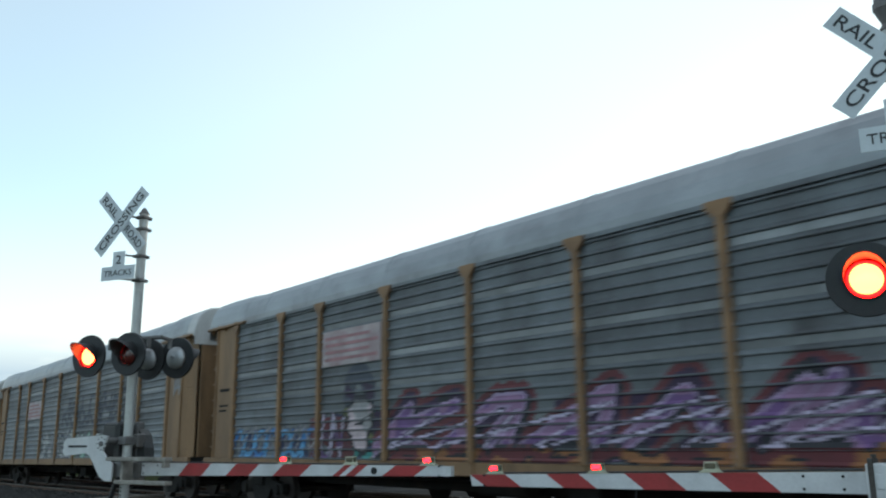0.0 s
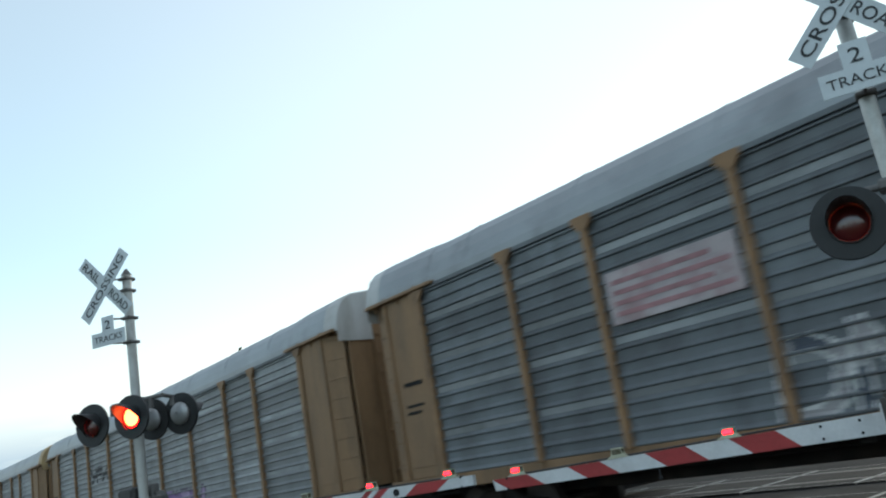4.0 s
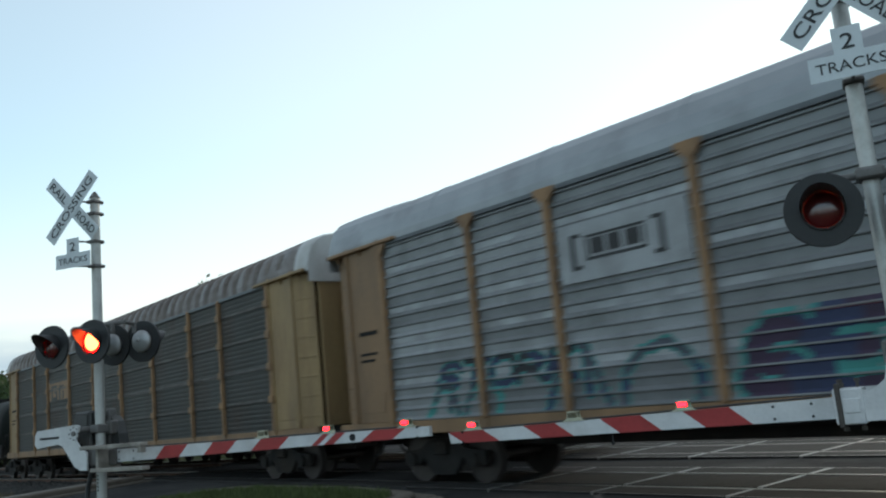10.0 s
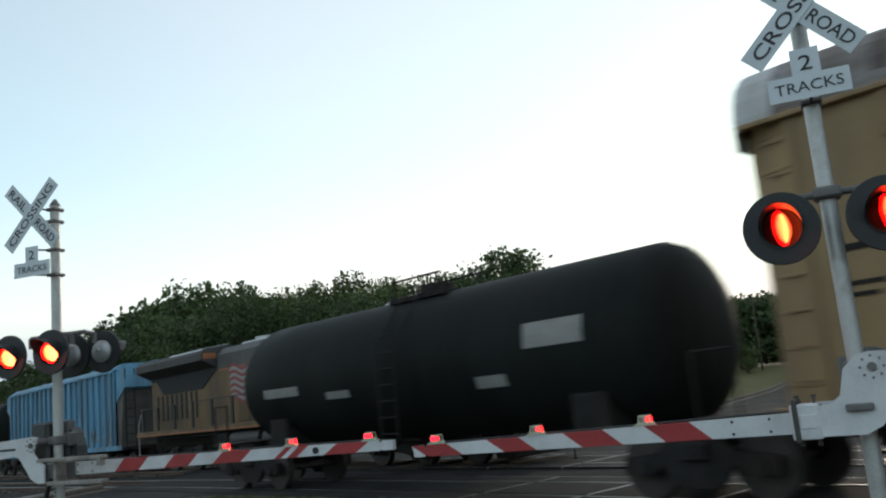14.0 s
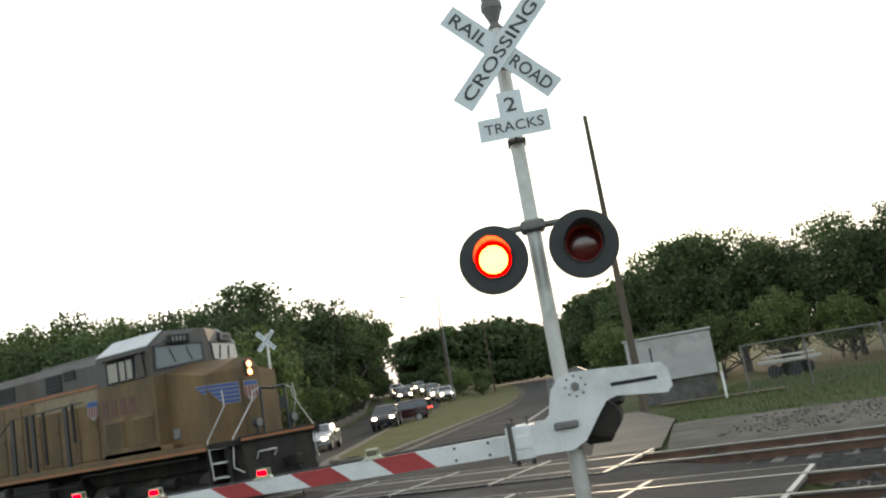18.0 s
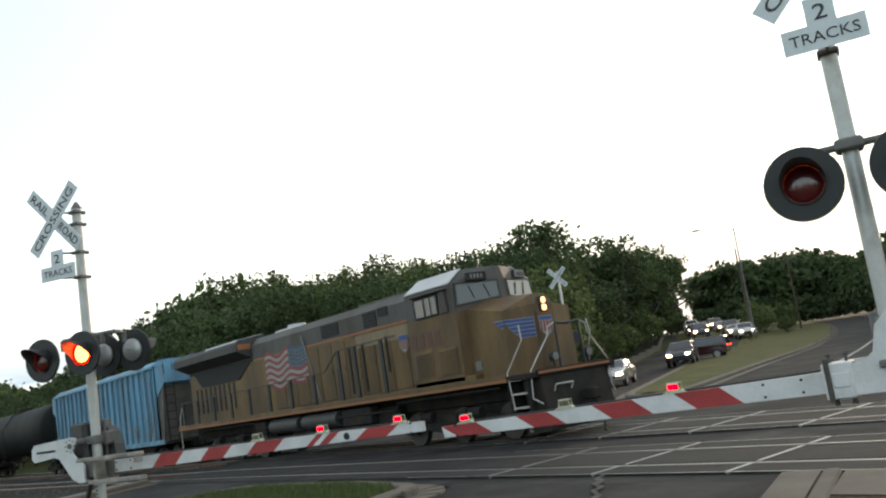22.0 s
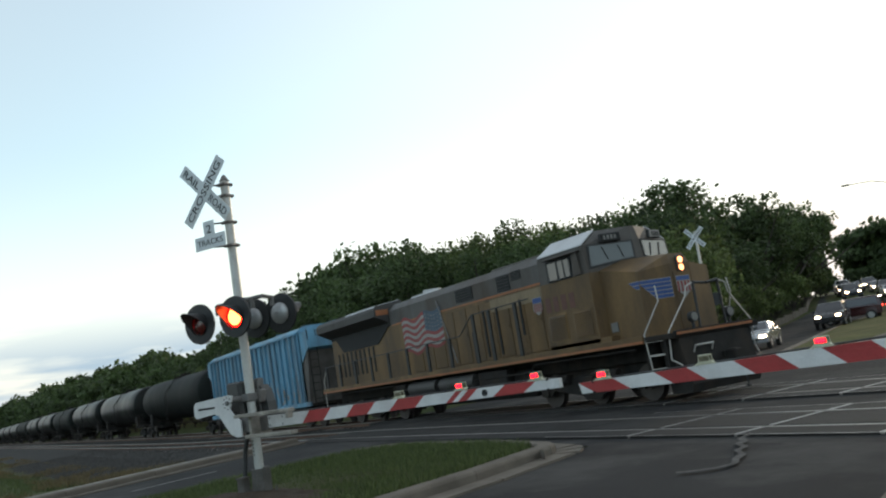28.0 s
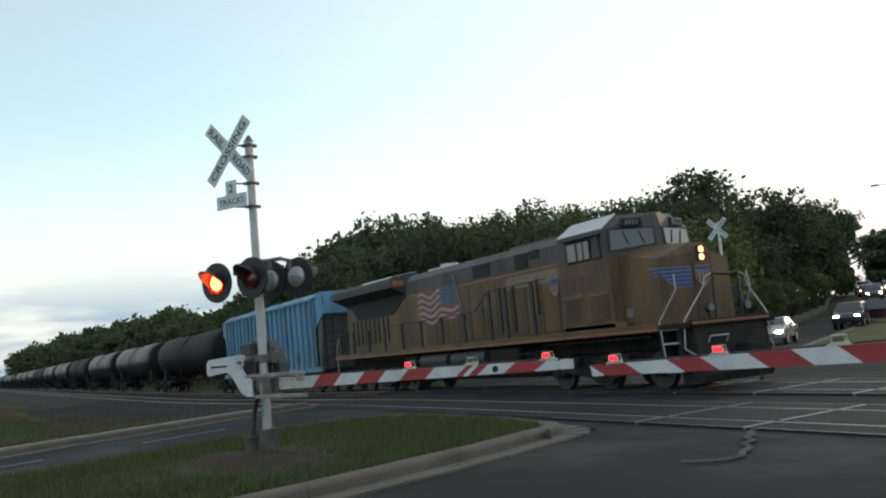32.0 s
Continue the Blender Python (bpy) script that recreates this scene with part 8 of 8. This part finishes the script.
for kind, paint, x, y, colour in QUEUE:
    noun = {"sedan": "sedan", "suv": "sport utility vehicle", "pickup": "pickup"}[kind]
    vehicle({"sedan": "sedan", "suv": "suv", "pickup": "pickup_truck"}[kind], kind, paint, (-x, y, -52 if y > 88 else -58), colour + " " + noun + " in the waiting queue, headlights on")

# ---- far side furniture ----
shed = thing("signal_cabinet", pose(-10.2, 36.5, gz(-10, 36.5) - 0.1, 0, 0, 14), "pale metal signal equipment cabinet on the grass", "cabinet")
bm = bmesh.new()
box(bm, -1.75, 1.75, -1.0, 1.0, 0.92, 2.72, 0.03)
part("body", bm, M_SHED, shed, "pale metal walls")
bm = bmesh.new()
box(bm, -1.82, 1.82, -1.08, 1.08, 2.70, 2.80, 0.03)
part("roof", bm, M_SHED, shed)
bm = bmesh.new()
box(bm, -1.6, 1.6, -0.88, 0.88, 0.0, 0.925)
part("plinth", bm, M_FOOT, shed, "dark rusty stand")
for x in (-1.35, -0.75):
    bm = bmesh.new()
    box(bm, x - 0.03, x + 0.03, -1.03, -1.0, 1.75, 2.35)
    part("door_handle", bm, M_DARK, shed, "dark door bar")

fence = thing("fence", Matrix(), "dark chain-link fence with a top rail behind the tracks", "fence")
fp = [(-6.9, 34.5), (-4.4, 33.0), (-1.8, 31.4), (0.8, 29.8), (3.4, 28.2), (6.0, 26.6), (8.6, 25.0)]
for k, (x, y) in enumerate(fp):
    bm = bmesh.new()
    rod(bm, (x, y, ground_z(x, y)), (x, y, ground_z(x, y) + 1.85), 0.035)
    part("post", bm, M_BOX, fence)
for (x0, y0), (x1, y1) in zip(fp, fp[1:]):
    bm = bmesh.new()
    rod(bm, (x0, y0, ground_z(x0, y0) + 1.8), (x1, y1, ground_z(x1, y1) + 1.8), 0.025)
    d = math.hypot(x1 - x0, y1 - y0)
    for j in range(16):
        for sgn in (1, -1):
            u = j / 16
            w = u + sgn * 0.25
            w = min(1, max(0, w))
            rod(bm, (x0 + (x1 - x0) * u, y0 + (y1 - y0) * u, ground_z(x0, y0) + 0.05), (x0 + (x1 - x0) * w, y0 + (y1 - y0) * w, ground_z(x0, y0) + 1.78), 0.006, seg=4)
    part("mesh_panel", bm, M_BOX, fence, "wire mesh")
trailer = thing("parked_trailer", pose(-6.8, 44.5, ground_z(-6.8, 44.5), 0, 0, -12), "pale low trailer parked behind the fence", "trailer")
bm = bmesh.new()
box(bm, -1.3, 1.3, -0.8, 0.8, 0.70, 0.86, 0.03)
box(bm, -1.1, 1.1, -0.6, 0.6, 0.98, 1.06, 0.02)
part("deck", bm, M_HANDRAIL, trailer, "pale deck")
for x in (-0.5, 0.5):
    for s in (-1, 1):
        bm = bmesh.new()
        rod(bm, (x, s * 0.72, 0.32), (x, s * 0.88, 0.32), 0.32, seg=18)
        part("wheel", bm, M_TYRE, trailer)
marker = thing("marker_post", pose(-7.5, 33.2, ground_z(-7.5, 33.2)), "slim white marker post with orange top", "post")
bm = bmesh.new()
rod(bm, (0, 0, 0), (0, 0, 1.0), 0.05)
part("stem", bm, M_WHITE, marker)
bm = bmesh.new()
rod(bm, (0, 0, 1.0), (0, 0, 1.35), 0.052)
part("top", bm, M_ARMOFF, marker, "orange top")


def utility_pole(x, y, h, arms, label, yaw=20, lamp=False):
    p = thing("utility_pole", pose(x, y, gz(x, y) - 0.1), label, "utility pole", "utility poles")
    bm = bmesh.new()
    rod(bm, (0, 0, 0), (0, 0, h), 0.15, 0.085, seg=14)
    part("pole", bm, M_WOODPOLE, p)
    if arms:
        bm = bmesh.new()
        box(bm, -1.2, 1.2, -0.06, 0.06, h - 0.75, h - 0.62, 0.01, Matrix.Rotation(radians(yaw), 4, "Z"))
        a = part("crossarm", bm, M_WOODPOLE, p)
        for k in (-1.1, -0.4, 0.4, 1.1):
            bm = bmesh.new()
            c, s = math.cos(radians(yaw)), math.sin(radians(yaw))
            rod(bm, (k * c, k * s, h - 0.62), (k * c, k * s, h - 0.45), 0.04, 0.025, seg=8)
            part("insulator", bm, M_BAND, a)
    return p


utility_pole(-9.8, 30.4, 11.3, False, "tall plain timber utility pole beyond the tracks")
utility_pole(-58, 112, 10.5, True, "timber utility pole beside the far road")
utility_pole(-56.0, 96, 11, False, "plain timber pole in the median")
utility_pole(-48, 150, 10, True, "timber utility pole by the bend")
utility_pole(-60, 150, 10, True, "timber utility pole by the bend")
sl = thing("street_lamp", pose(-49.9, 86.1, gz(-49.9, 86.1)), "grey street lamp with a long arm over the road", "street lamp")
bm = bmesh.new()
rod(bm, (0, 0, 0), (0, 0, 12.6), 0.11, 0.06, seg=12)
part("pole", bm, M_BOX, sl)
bm = bmesh.new()
pipe(bm, [(0, 0, 12.4), (-1.3, -0.75, 12.9), (-3.3, -1.9, 13.0)], 0.04)
part("arm", bm, M_BOX, sl)
bm = bmesh.new()
box(bm, -0.4, 0.4, -0.14, 0.14, 12.92, 13.1, 0.03, Matrix.Translation((-3.5, -2.0, 0)) @ Matrix.Rotation(radians(30), 4, "Z"))
part("head", bm, M_BOX, sl)
wall = thing("retaining_wall", Matrix(), "low pale concrete wall beside the far lane", "wall")
tagged(wall, kind="structure")
wl = [(-41.5, 42), (-49.5, 57), (-59.7, 82), (-74.5, 104), (-92.5, 127)]
for (x0, y0), (x1, y1) in zip(wl, wl[1:]):
    d = math.hypot(x1 - x0, y1 - y0)
    n = int(d / 3)
    for k in range(n):
        u, w = k / n, (k + 0.94) / n
        bm = bmesh.new()
        xa, ya, xb, yb = x0 + (x1 - x0) * u, y0 + (y1 - y0) * u, x0 + (x1 - x0) * w, y0 + (y1 - y0) * w
        za = gz(xa, ya) - 0.1
        ob = box(bm, 0, math.hypot(xb - xa, yb - ya), -0.1, 0.1, -0.1, 0.75, 0.02)
        part("wall_panel", bm, M_CONCRETE, wall, "", pose(xa, ya, za, 0, 0, math.degrees(math.atan2(yb - ya, xb - xa))))


# ---- trees ----
def tree_mesh(seed, h, r, leaf, trunk_h=0.28, clumps=60, leaves=55, open_crown=0.0, leaf_size=0.22):
    rnd = random.Random(seed)
    wood = bmesh.new()
    rod(wood, (0, 0, -0.3), (0, 0, h * trunk_h), 0.05 * h * 0.5, 0.035 * h * 0.5, seg=9)
    tips = []
    for k in range(9):
        a = 2 * math.pi * k / 9 + rnd.uniform(-0.3, 0.3)
        e = rnd.uniform(0.35, 1.2)
        ln = rnd.uniform(0.35, 0.62) * h
        p0 = Vector((0, 0, h * trunk_h * rnd.uniform(0.8, 1.0)))
        p1 = p0 + Vector((math.cos(a) * math.cos(e), math.sin(a) * math.cos(e), math.sin(e))) * ln * 0.55
        p2 = p1 + Vector((math.cos(a + 0.4) * math.cos(e), math.sin(a + 0.4) * math.cos(e), math.sin(e) + 0.2)) * ln * 0.5
        rod(wood, p0, p1, 0.012 * h, 0.007 * h, seg=6)
        rod(wood, p1, p2, 0.007 * h, 0.002 * h, seg=5)
        tips += [p1, p2]
    vs, fs = [], []
    zc = h * 0.60
    for c in range(clumps):
        while True:
            u = Vector((rnd.uniform(-1, 1), rnd.uniform(-1, 1), rnd.uniform(-1, 1)))
            if 0.35 < u.length < 1.0:
                break
        lump = 0.78 + 0.30 * noise.noise((u.x * 2.2 + seed, u.y * 2.2, u.z * 2.2))
        p = Vector((u.x * r * lump, u.y * r * lump, zc + u.z * h * 0.40 * lump))
        cr = rnd.uniform(0.10, 0.22) * r + 0.25
        for k in range(leaves):
            d = Vector([max(-1.2, min(1.2, rnd.gauss(0, s))) for s in (1, 1, 0.8)])
            q = p + d * cr * 0.55
            s = leaf_size * rnd.uniform(0.6, 1.5)
            ax = Vector((rnd.gauss(0, 1), rnd.gauss(0, 1), rnd.gauss(0, 1))).normalized()
            bx = ax.orthogonal().normalized()
            bx.rotate(Matrix.Rotation(rnd.uniform(0, 6.28), 3, ax))
            cx = ax.cross(bx)
            i = len(vs)
            vs += [tuple(q + bx * s), tuple(q + cx * s * 0.55), tuple(q - bx * s), tuple(q - cx * s * 0.55)]
            fs.append((i, i + 1, i + 2, i + 3))
    me = bpy.data.meshes.new("crown")
    me.from_pydata(vs, [], fs)
    me.materials.append(leaf)
    return mesh_from("trunk", wood, M_BARK), me


KINDS = [tree_mesh(11, 11, 4.6, M_LEAF, 0.2, 100, 100, 0, 0.145), tree_mesh(12, 12, 4.9, M_LEAF, 0.22, 105, 100, 0, 0.145), tree_mesh(13, 9.5, 4.3, M_LEAF, 0.18, 95, 100, 0, 0.145),
         tree_mesh(14, 12.5, 4.0, M_LEAF2, 0.25, 75, 70, 0.3, 0.14), tree_mesh(15, 7, 3.6, M_LEAF2, 0.12, 75, 80, 0, 0.13), tree_mesh(16, 13, 5.6, M_LEAF, 0.2, 110, 100, 0, 0.155)]
FARKINDS = [tree_mesh(21, 11, 4.6, M_LEAF, 0.2, 80, 58, 0, 0.2), tree_mesh(22, 12, 4.9, M_LEAF, 0.22, 85, 58, 0, 0.2), tree_mesh(23, 9.5, 4.3, M_LEAF, 0.18, 75, 58, 0, 0.2),
            tree_mesh(24, 12.5, 4.0, M_LEAF2, 0.25, 50, 22, 0.3, 0.3), tree_mesh(25, 7, 3.6, M_LEAF2, 0.12, 55, 40, 0, 0.2), tree_mesh(26, 13, 5.6, M_LEAF, 0.2, 90, 58, 0, 0.22)]


FAR_WOODS = []      # trees too far off to pick apart, joined below


def far_kind(seed, h, r):
    rnd = random.Random(seed)
    vs = []
    for c in range(42):
        while True:
            u = Vector((rnd.uniform(-1, 1), rnd.uniform(-1, 1), rnd.uniform(-1, 1)))
            if 0.35 < u.length < 1.0:
                break
        lump = 0.78 + 0.30 * noise.noise((u.x * 2.2 + seed, u.y * 2.2, u.z * 2.2))
        p = Vector((u.x * r * lump, u.y * r * lump, h * 0.55 + u.z * h * 0.44 * lump))
        cr = rnd.uniform(0.10, 0.22) * r + 0.25
        for k in range(20):
            q = p + Vector((rnd.gauss(0, 1), rnd.gauss(0, 1), rnd.gauss(0, 0.8))) * cr * 0.55
            s = 0.45 * rnd.uniform(0.6, 1.5)
            ax = Vector((rnd.gauss(0, 1), rnd.gauss(0, 1), rnd.gauss(0, 1))).normalized()
            bx = ax.orthogonal().normalized()
            cx = ax.cross(bx)
            vs += [q + bx * s, q + cx * s * 0.55, q - bx * s, q - cx * s * 0.55]
    return np.array([tuple(v) for v in vs])


def far_tree(kind, x, y, scale):
    FAR_WOODS.append((kind, x, y, scale))


def join_far_woods():
    shapes = [far_kind(31, 11, 4.6), far_kind(32, 12, 4.9), far_kind(33, 9.5, 4.3), far_kind(34, 12.5, 4.0), far_kind(35, 7, 3.6), far_kind(36, 13, 5.6)]
    out = []
    for k, (kind, x, y, scale) in enumerate(FAR_WOODS):
        a = 2.4 * k
        v = shapes[kind] * scale
        out.append(np.stack([v[:, 0] * math.cos(a) - v[:, 1] * math.sin(a) + x, v[:, 0] * math.sin(a) + v[:, 1] * math.cos(a) + y, v[:, 2] + gz(x, y) - 0.15], 1))
    vs = np.concatenate(out)
    me = bpy.data.meshes.new("far_woods")
    n = len(vs)
    me.vertices.add(n)
    me.vertices.foreach_set("co", vs.astype(np.float32).ravel())
    me.loops.add(n)
    me.loops.foreach_set("vertex_index", np.arange(n, dtype=np.int32))
    me.polygons.add(n // 4)
    me.polygons.foreach_set("loop_start", np.arange(0, n, 4, dtype=np.int32))
    me.update(calc_edges=True)
    me.materials.append(M_LEAF)
    tagged(put("far_woods", me), "dark green woods in the distance", "woods", kind="stuff")


def tree(kind, x, y, scale, yaw, label="broad dark green tree in the wood beyond the tracks"):
    if math.hypot(x, y) > 125:
        return far_tree(kind, x, y, scale)
    t = thing("tree", pose(x, y, gz(x, y) - 0.15, 0, 0, yaw) @ Matrix.Scale(scale, 4), label, "tree", "trees")
    trunk, crown = (KINDS if y < 75 and math.hypot(x, y) < 82 and y > 0 else FARKINDS)[kind]
    put("trunk", trunk, t, label="brown trunk and limbs")
    put("crown", crown, t, label="uneven green crown")
    return t


_t = random.Random(21)
# rise of the wood's top line over the eye, by the angle from due west
WOOD_AZ = (2.0, 2.8, 3.7, 5.3, 7.0, 8.6, 10.0, 12.0, 13.0, 13.8, 14.8, 18.0, 21.6, 24.8, 28.7, 33.2, 37.1, 40.2)
WOOD_TOP = (0.018, 0.027, 0.035, 0.041, 0.049, 0.053, 0.058, 0.066, 0.066, 0.051, 0.061, 0.088, 0.117, 0.141, 0.160, 0.153, 0.162, 0.162)
# belt along the far side of the tracks, running west and closing in on them
for k in range(44):
    X = -43 - 6.8 * k - max(0, k - 28) * 5.0
    far = min(1.0, k / 26)
    for row in range(3):
        y = 32 + row * 7.0 - 9.0 * far + _t.uniform(-1.5, 1.5) + (3 if k < 3 else 0)
        kind, x = _t.choice((0, 1, 2, 5, 0, 1)), X + _t.uniform(-2.5, 2.5)
        top = 1.7 + math.hypot(x, y) * np.interp(math.degrees(math.atan2(y, -x)), WOOD_AZ, WOOD_TOP) - gz(x, y)
        tree(kind, x, y, top * (0.90, 0.95, 1.0)[row] * _t.uniform(0.90, 1.04) / (10.4, 11.5, 9.0, 11.5, 7.0, 12.6)[kind], _t.uniform(0, 360))
    tree(4, X + _t.uniform(-3, 3), 27.0 - 6.0 * far + _t.uniform(-1, 1), _t.uniform(0.6, 0.9), _t.uniform(0, 360), "low bushy tree at the edge of the wood")
for k in range(48):
    X = -36 - 3.6 * k
    tree(4, X + _t.uniform(-1, 1), 24.5 - 3.5 * min(1.0, k / 40) + _t.uniform(-0.8, 0.8), _t.uniform(0.40, 0.55), _t.uniform(0, 360), "low bush beyond the waiting train")
# the row along the far road's left side
for k in range(18):
    y = 47 + 105 * k / 17
    x = -47.5 - (y - 47) * 0.495 - max(0.0, y - 100) * 0.2
    size = 0.76 + 0.54 * ease(y, 58, 84) - 0.28 * ease(y, 100, 140)
    tree(_t.choice((0, 1, 2)), x + _t.uniform(-1, 1), y, size * _t.uniform(0.92, 1.05), _t.uniform(0, 360), "broad tree beside the far road")
    tree(_t.choice((0, 1, 2)), x - 8 + _t.uniform(-2, 2), y + 2, size * _t.uniform(0.95, 1.08), _t.uniform(0, 360), "broad tree beside the far road")
    tree(4, x + 2.0 + _t.uniform(-0.5, 0.5), y + 3, _t.uniform(0.5, 0.75), _t.uniform(0, 360), "low bushy tree beside the far road")
for x, y, sc in ((-67.5, 90.5, 1.12), (-72.0, 99.5, 1.2), (-77.5, 109.0, 1.2)):
    tree(_t.choice((0, 1, 2)), x, y, sc, _t.uniform(0, 360), "broad tree beside the far road")
tree(4, -34.8, 37.5, 1.0, 40, "light green bushy tree by the crossing")
tree(4, -38.0, 40.5, 1.2, 130, "light green bushy tree by the crossing")
tree(3, -52, 36, 1.0, 10, "open feathery tree in the wood beyond the tracks")
tree(3, -49, 40, 0.98, 80, "open feathery tree in the wood beyond the tracks")
# woods that close the bend: heights fall and rise along their length
for k in range(24):
    f = k / 23
    a = radians(-33.0 + 15.0 * f)
    d = 178 - 60 * ease(f, 0.5, 1.0)
    top = 1.10 + 0.22 * ease(f, 0.05, 0.2) - 0.28 * ease(f, 0.45, 0.55) + 0.25 * ease(f, 0.68, 0.85) + 0.15 * ease(f, 0.85, 1.0)
    top *= 1.0 - 0.18 * ease(f, 0.5, 1.0)
    for row in range(2):
        r = d + 9 * row
        tree(_t.choice((0, 1, 2)), r * math.sin(a) + _t.uniform(-1.5, 1.5), r * math.cos(a) + _t.uniform(-2, 2), top * _t.uniform(0.93, 1.1), _t.uniform(0, 360), "broad tree closing the bend of the road")
    for j in range(3):
        b = a + radians(0.22 * j)
        tree(4, (d - 6 + 2 * j) * math.sin(b), (d - 6 + 2 * j) * math.cos(b), _t.uniform(0.55, 0.85), _t.uniform(0, 360), "low bushy tree at the edge of the far wood")
for x, y, sc in ((-56.5, 100, 0.5), (-60, 105, 0.62), (-64, 111, 0.7), (-58, 108, 0.6), (-52.5, 98, 0.36)):
    tree(4, x, y, sc, _t.uniform(0, 360), "small bushy tree in the median")
# wood on the east side, behind the cabinet and the fence: tall at its western end
for x, y, sc in ((-14.6, 62, 0.98), (-17.6, 66, 0.94), (-20.5, 70, 0.88), (-24.0, 76, 0.80), (-27.5, 84, 0.74), (-31, 92, 0.72), (-11.8, 60, 0.86), (-16.5, 72, 0.98), (-22.5, 82, 0.85)):
    tree(_t.choice((0, 1)), x, y, sc, _t.uniform(0, 360), "tall broad tree behind the cabinet")
for k in range(12):
    tree(_t.choice((0, 1)), -9.5 + 4.4 * k + _t.uniform(-1, 1), 58 + _t.uniform(-2, 3) - 0.6 * k, _t.uniform(0.72, 0.80) * (1 - 0.012 * k), _t.uniform(0, 360), "broad tree behind the fence")
    tree(_t.choice((0, 1, 2)), -11 + 5.0 * k + _t.uniform(-1, 1), 68 + _t.uniform(-3, 4), _t.uniform(0.80, 0.92), _t.uniform(0, 360), "broad tree behind the fence")
for k in range(13):
    tree(4, -12.5 + 3.3 * k, 61.5 - 0.6 * k + _t.uniform(-1, 1), _t.uniform(0.55, 0.7), _t.uniform(0, 360), "low bushy tree behind the fence")
for k in range(14):
    tree(4, -19 + 3.6 * k, 55 - 0.8 * k + _t.uniform(-1, 1), _t.uniform(0.55, 0.75), _t.uniform(0, 360), "low bushy tree behind the fence")
# unseen trees added behind the camera, for what the glossy sides mirror
for k in range(10):
    tree(_t.choice((0, 1, 2)), -70 + 14 * k + _t.uniform(-3, 3), -38 + _t.uniform(-5, 5), _t.uniform(0.8, 1.0), _t.uniform(0, 360), "unseen broad tree added behind the camera for reflections")
join_far_woods()


# ---- moving things ----
BEAT, BEAT0 = 1.19, 4.475


PACE = [(0, 0.06), (1, -0.38), (2, -0.1), (3.5, 0.0), (5, 0.12), (6.5, -0.18), (8, -0.1), (9, 0.0), (10, -0.05), (12, -0.13), (12.5, -0.38), (13, -0.4)]      # seconds, metres: how the couplings' slack lets the train surge


def run(t):
    """Distance that the moving train has gone by t seconds."""
    gain = max(0.0, t - 13.0)
    for (t0, d0), (t1, d1) in zip(PACE, PACE[1:]):
        if t0 <= t <= t1:
            break
    slack = d0 + (d1 - d0) * ease(t, t0, t1) if t < PACE[-1][0] else PACE[-1][1]
    return slack + 8.93 * t + 0.01 * t * t + 0.5 * gain + 0.42 * gain * gain


def motions():
    times = [k * 0.5 for k in range(0, 65)]
    for k, car in enumerate(RACKS):
        x0 = -23.85 + 0.55 - 27.3 * k + 13.1 - (0.3, 0.25, 0.35, 0.33, 0.02)[k]
        walk(car, [(t, on_track(x0 + run(t), Y_NEAR, 10.5) @ Matrix.Translation((-13.1, 0, 0))) for t in times])
    for car, tall in ((r1, 1.015), (r2, 1.025), (r5, 0.988)):
        car.scale = (1.0, 1.0, tall)
    x0 = -140.02
    walk(last_tank, [(t, on_track(x0 + run(t), Y_NEAR, 6.8)) for t in times])
    # each flashing lens turns its lit side to the road for half of the beat
    for lens, home, first in FLASHERS:
        away = first != (((0 - BEAT0) / BEAT) % 1.0 < 0.5)
        turn = (179.8 if away else 0.0)
        rows = [(0.0, home @ pose(0, 0, 0, 0, 0, turn))]
        k = math.ceil((0.1 - BEAT0) / (BEAT / 2))
        while BEAT0 + k * BEAT / 2 < SECONDS - 0.06:
            f = round((BEAT0 + k * BEAT / 2) * FPS)
            for step, a in ((-1, turn), (0, 89.9), (1, 179.8 - turn)):
                rows.append(((f + step) / FPS, home @ pose(0, 0, 0, 0, 0, a)))
            turn = 179.8 - turn
            k += 1
        rows.append((SECONDS, home @ pose(0, 0, 0, 0, 0, turn)))
        walk(lens, rows)


motions()
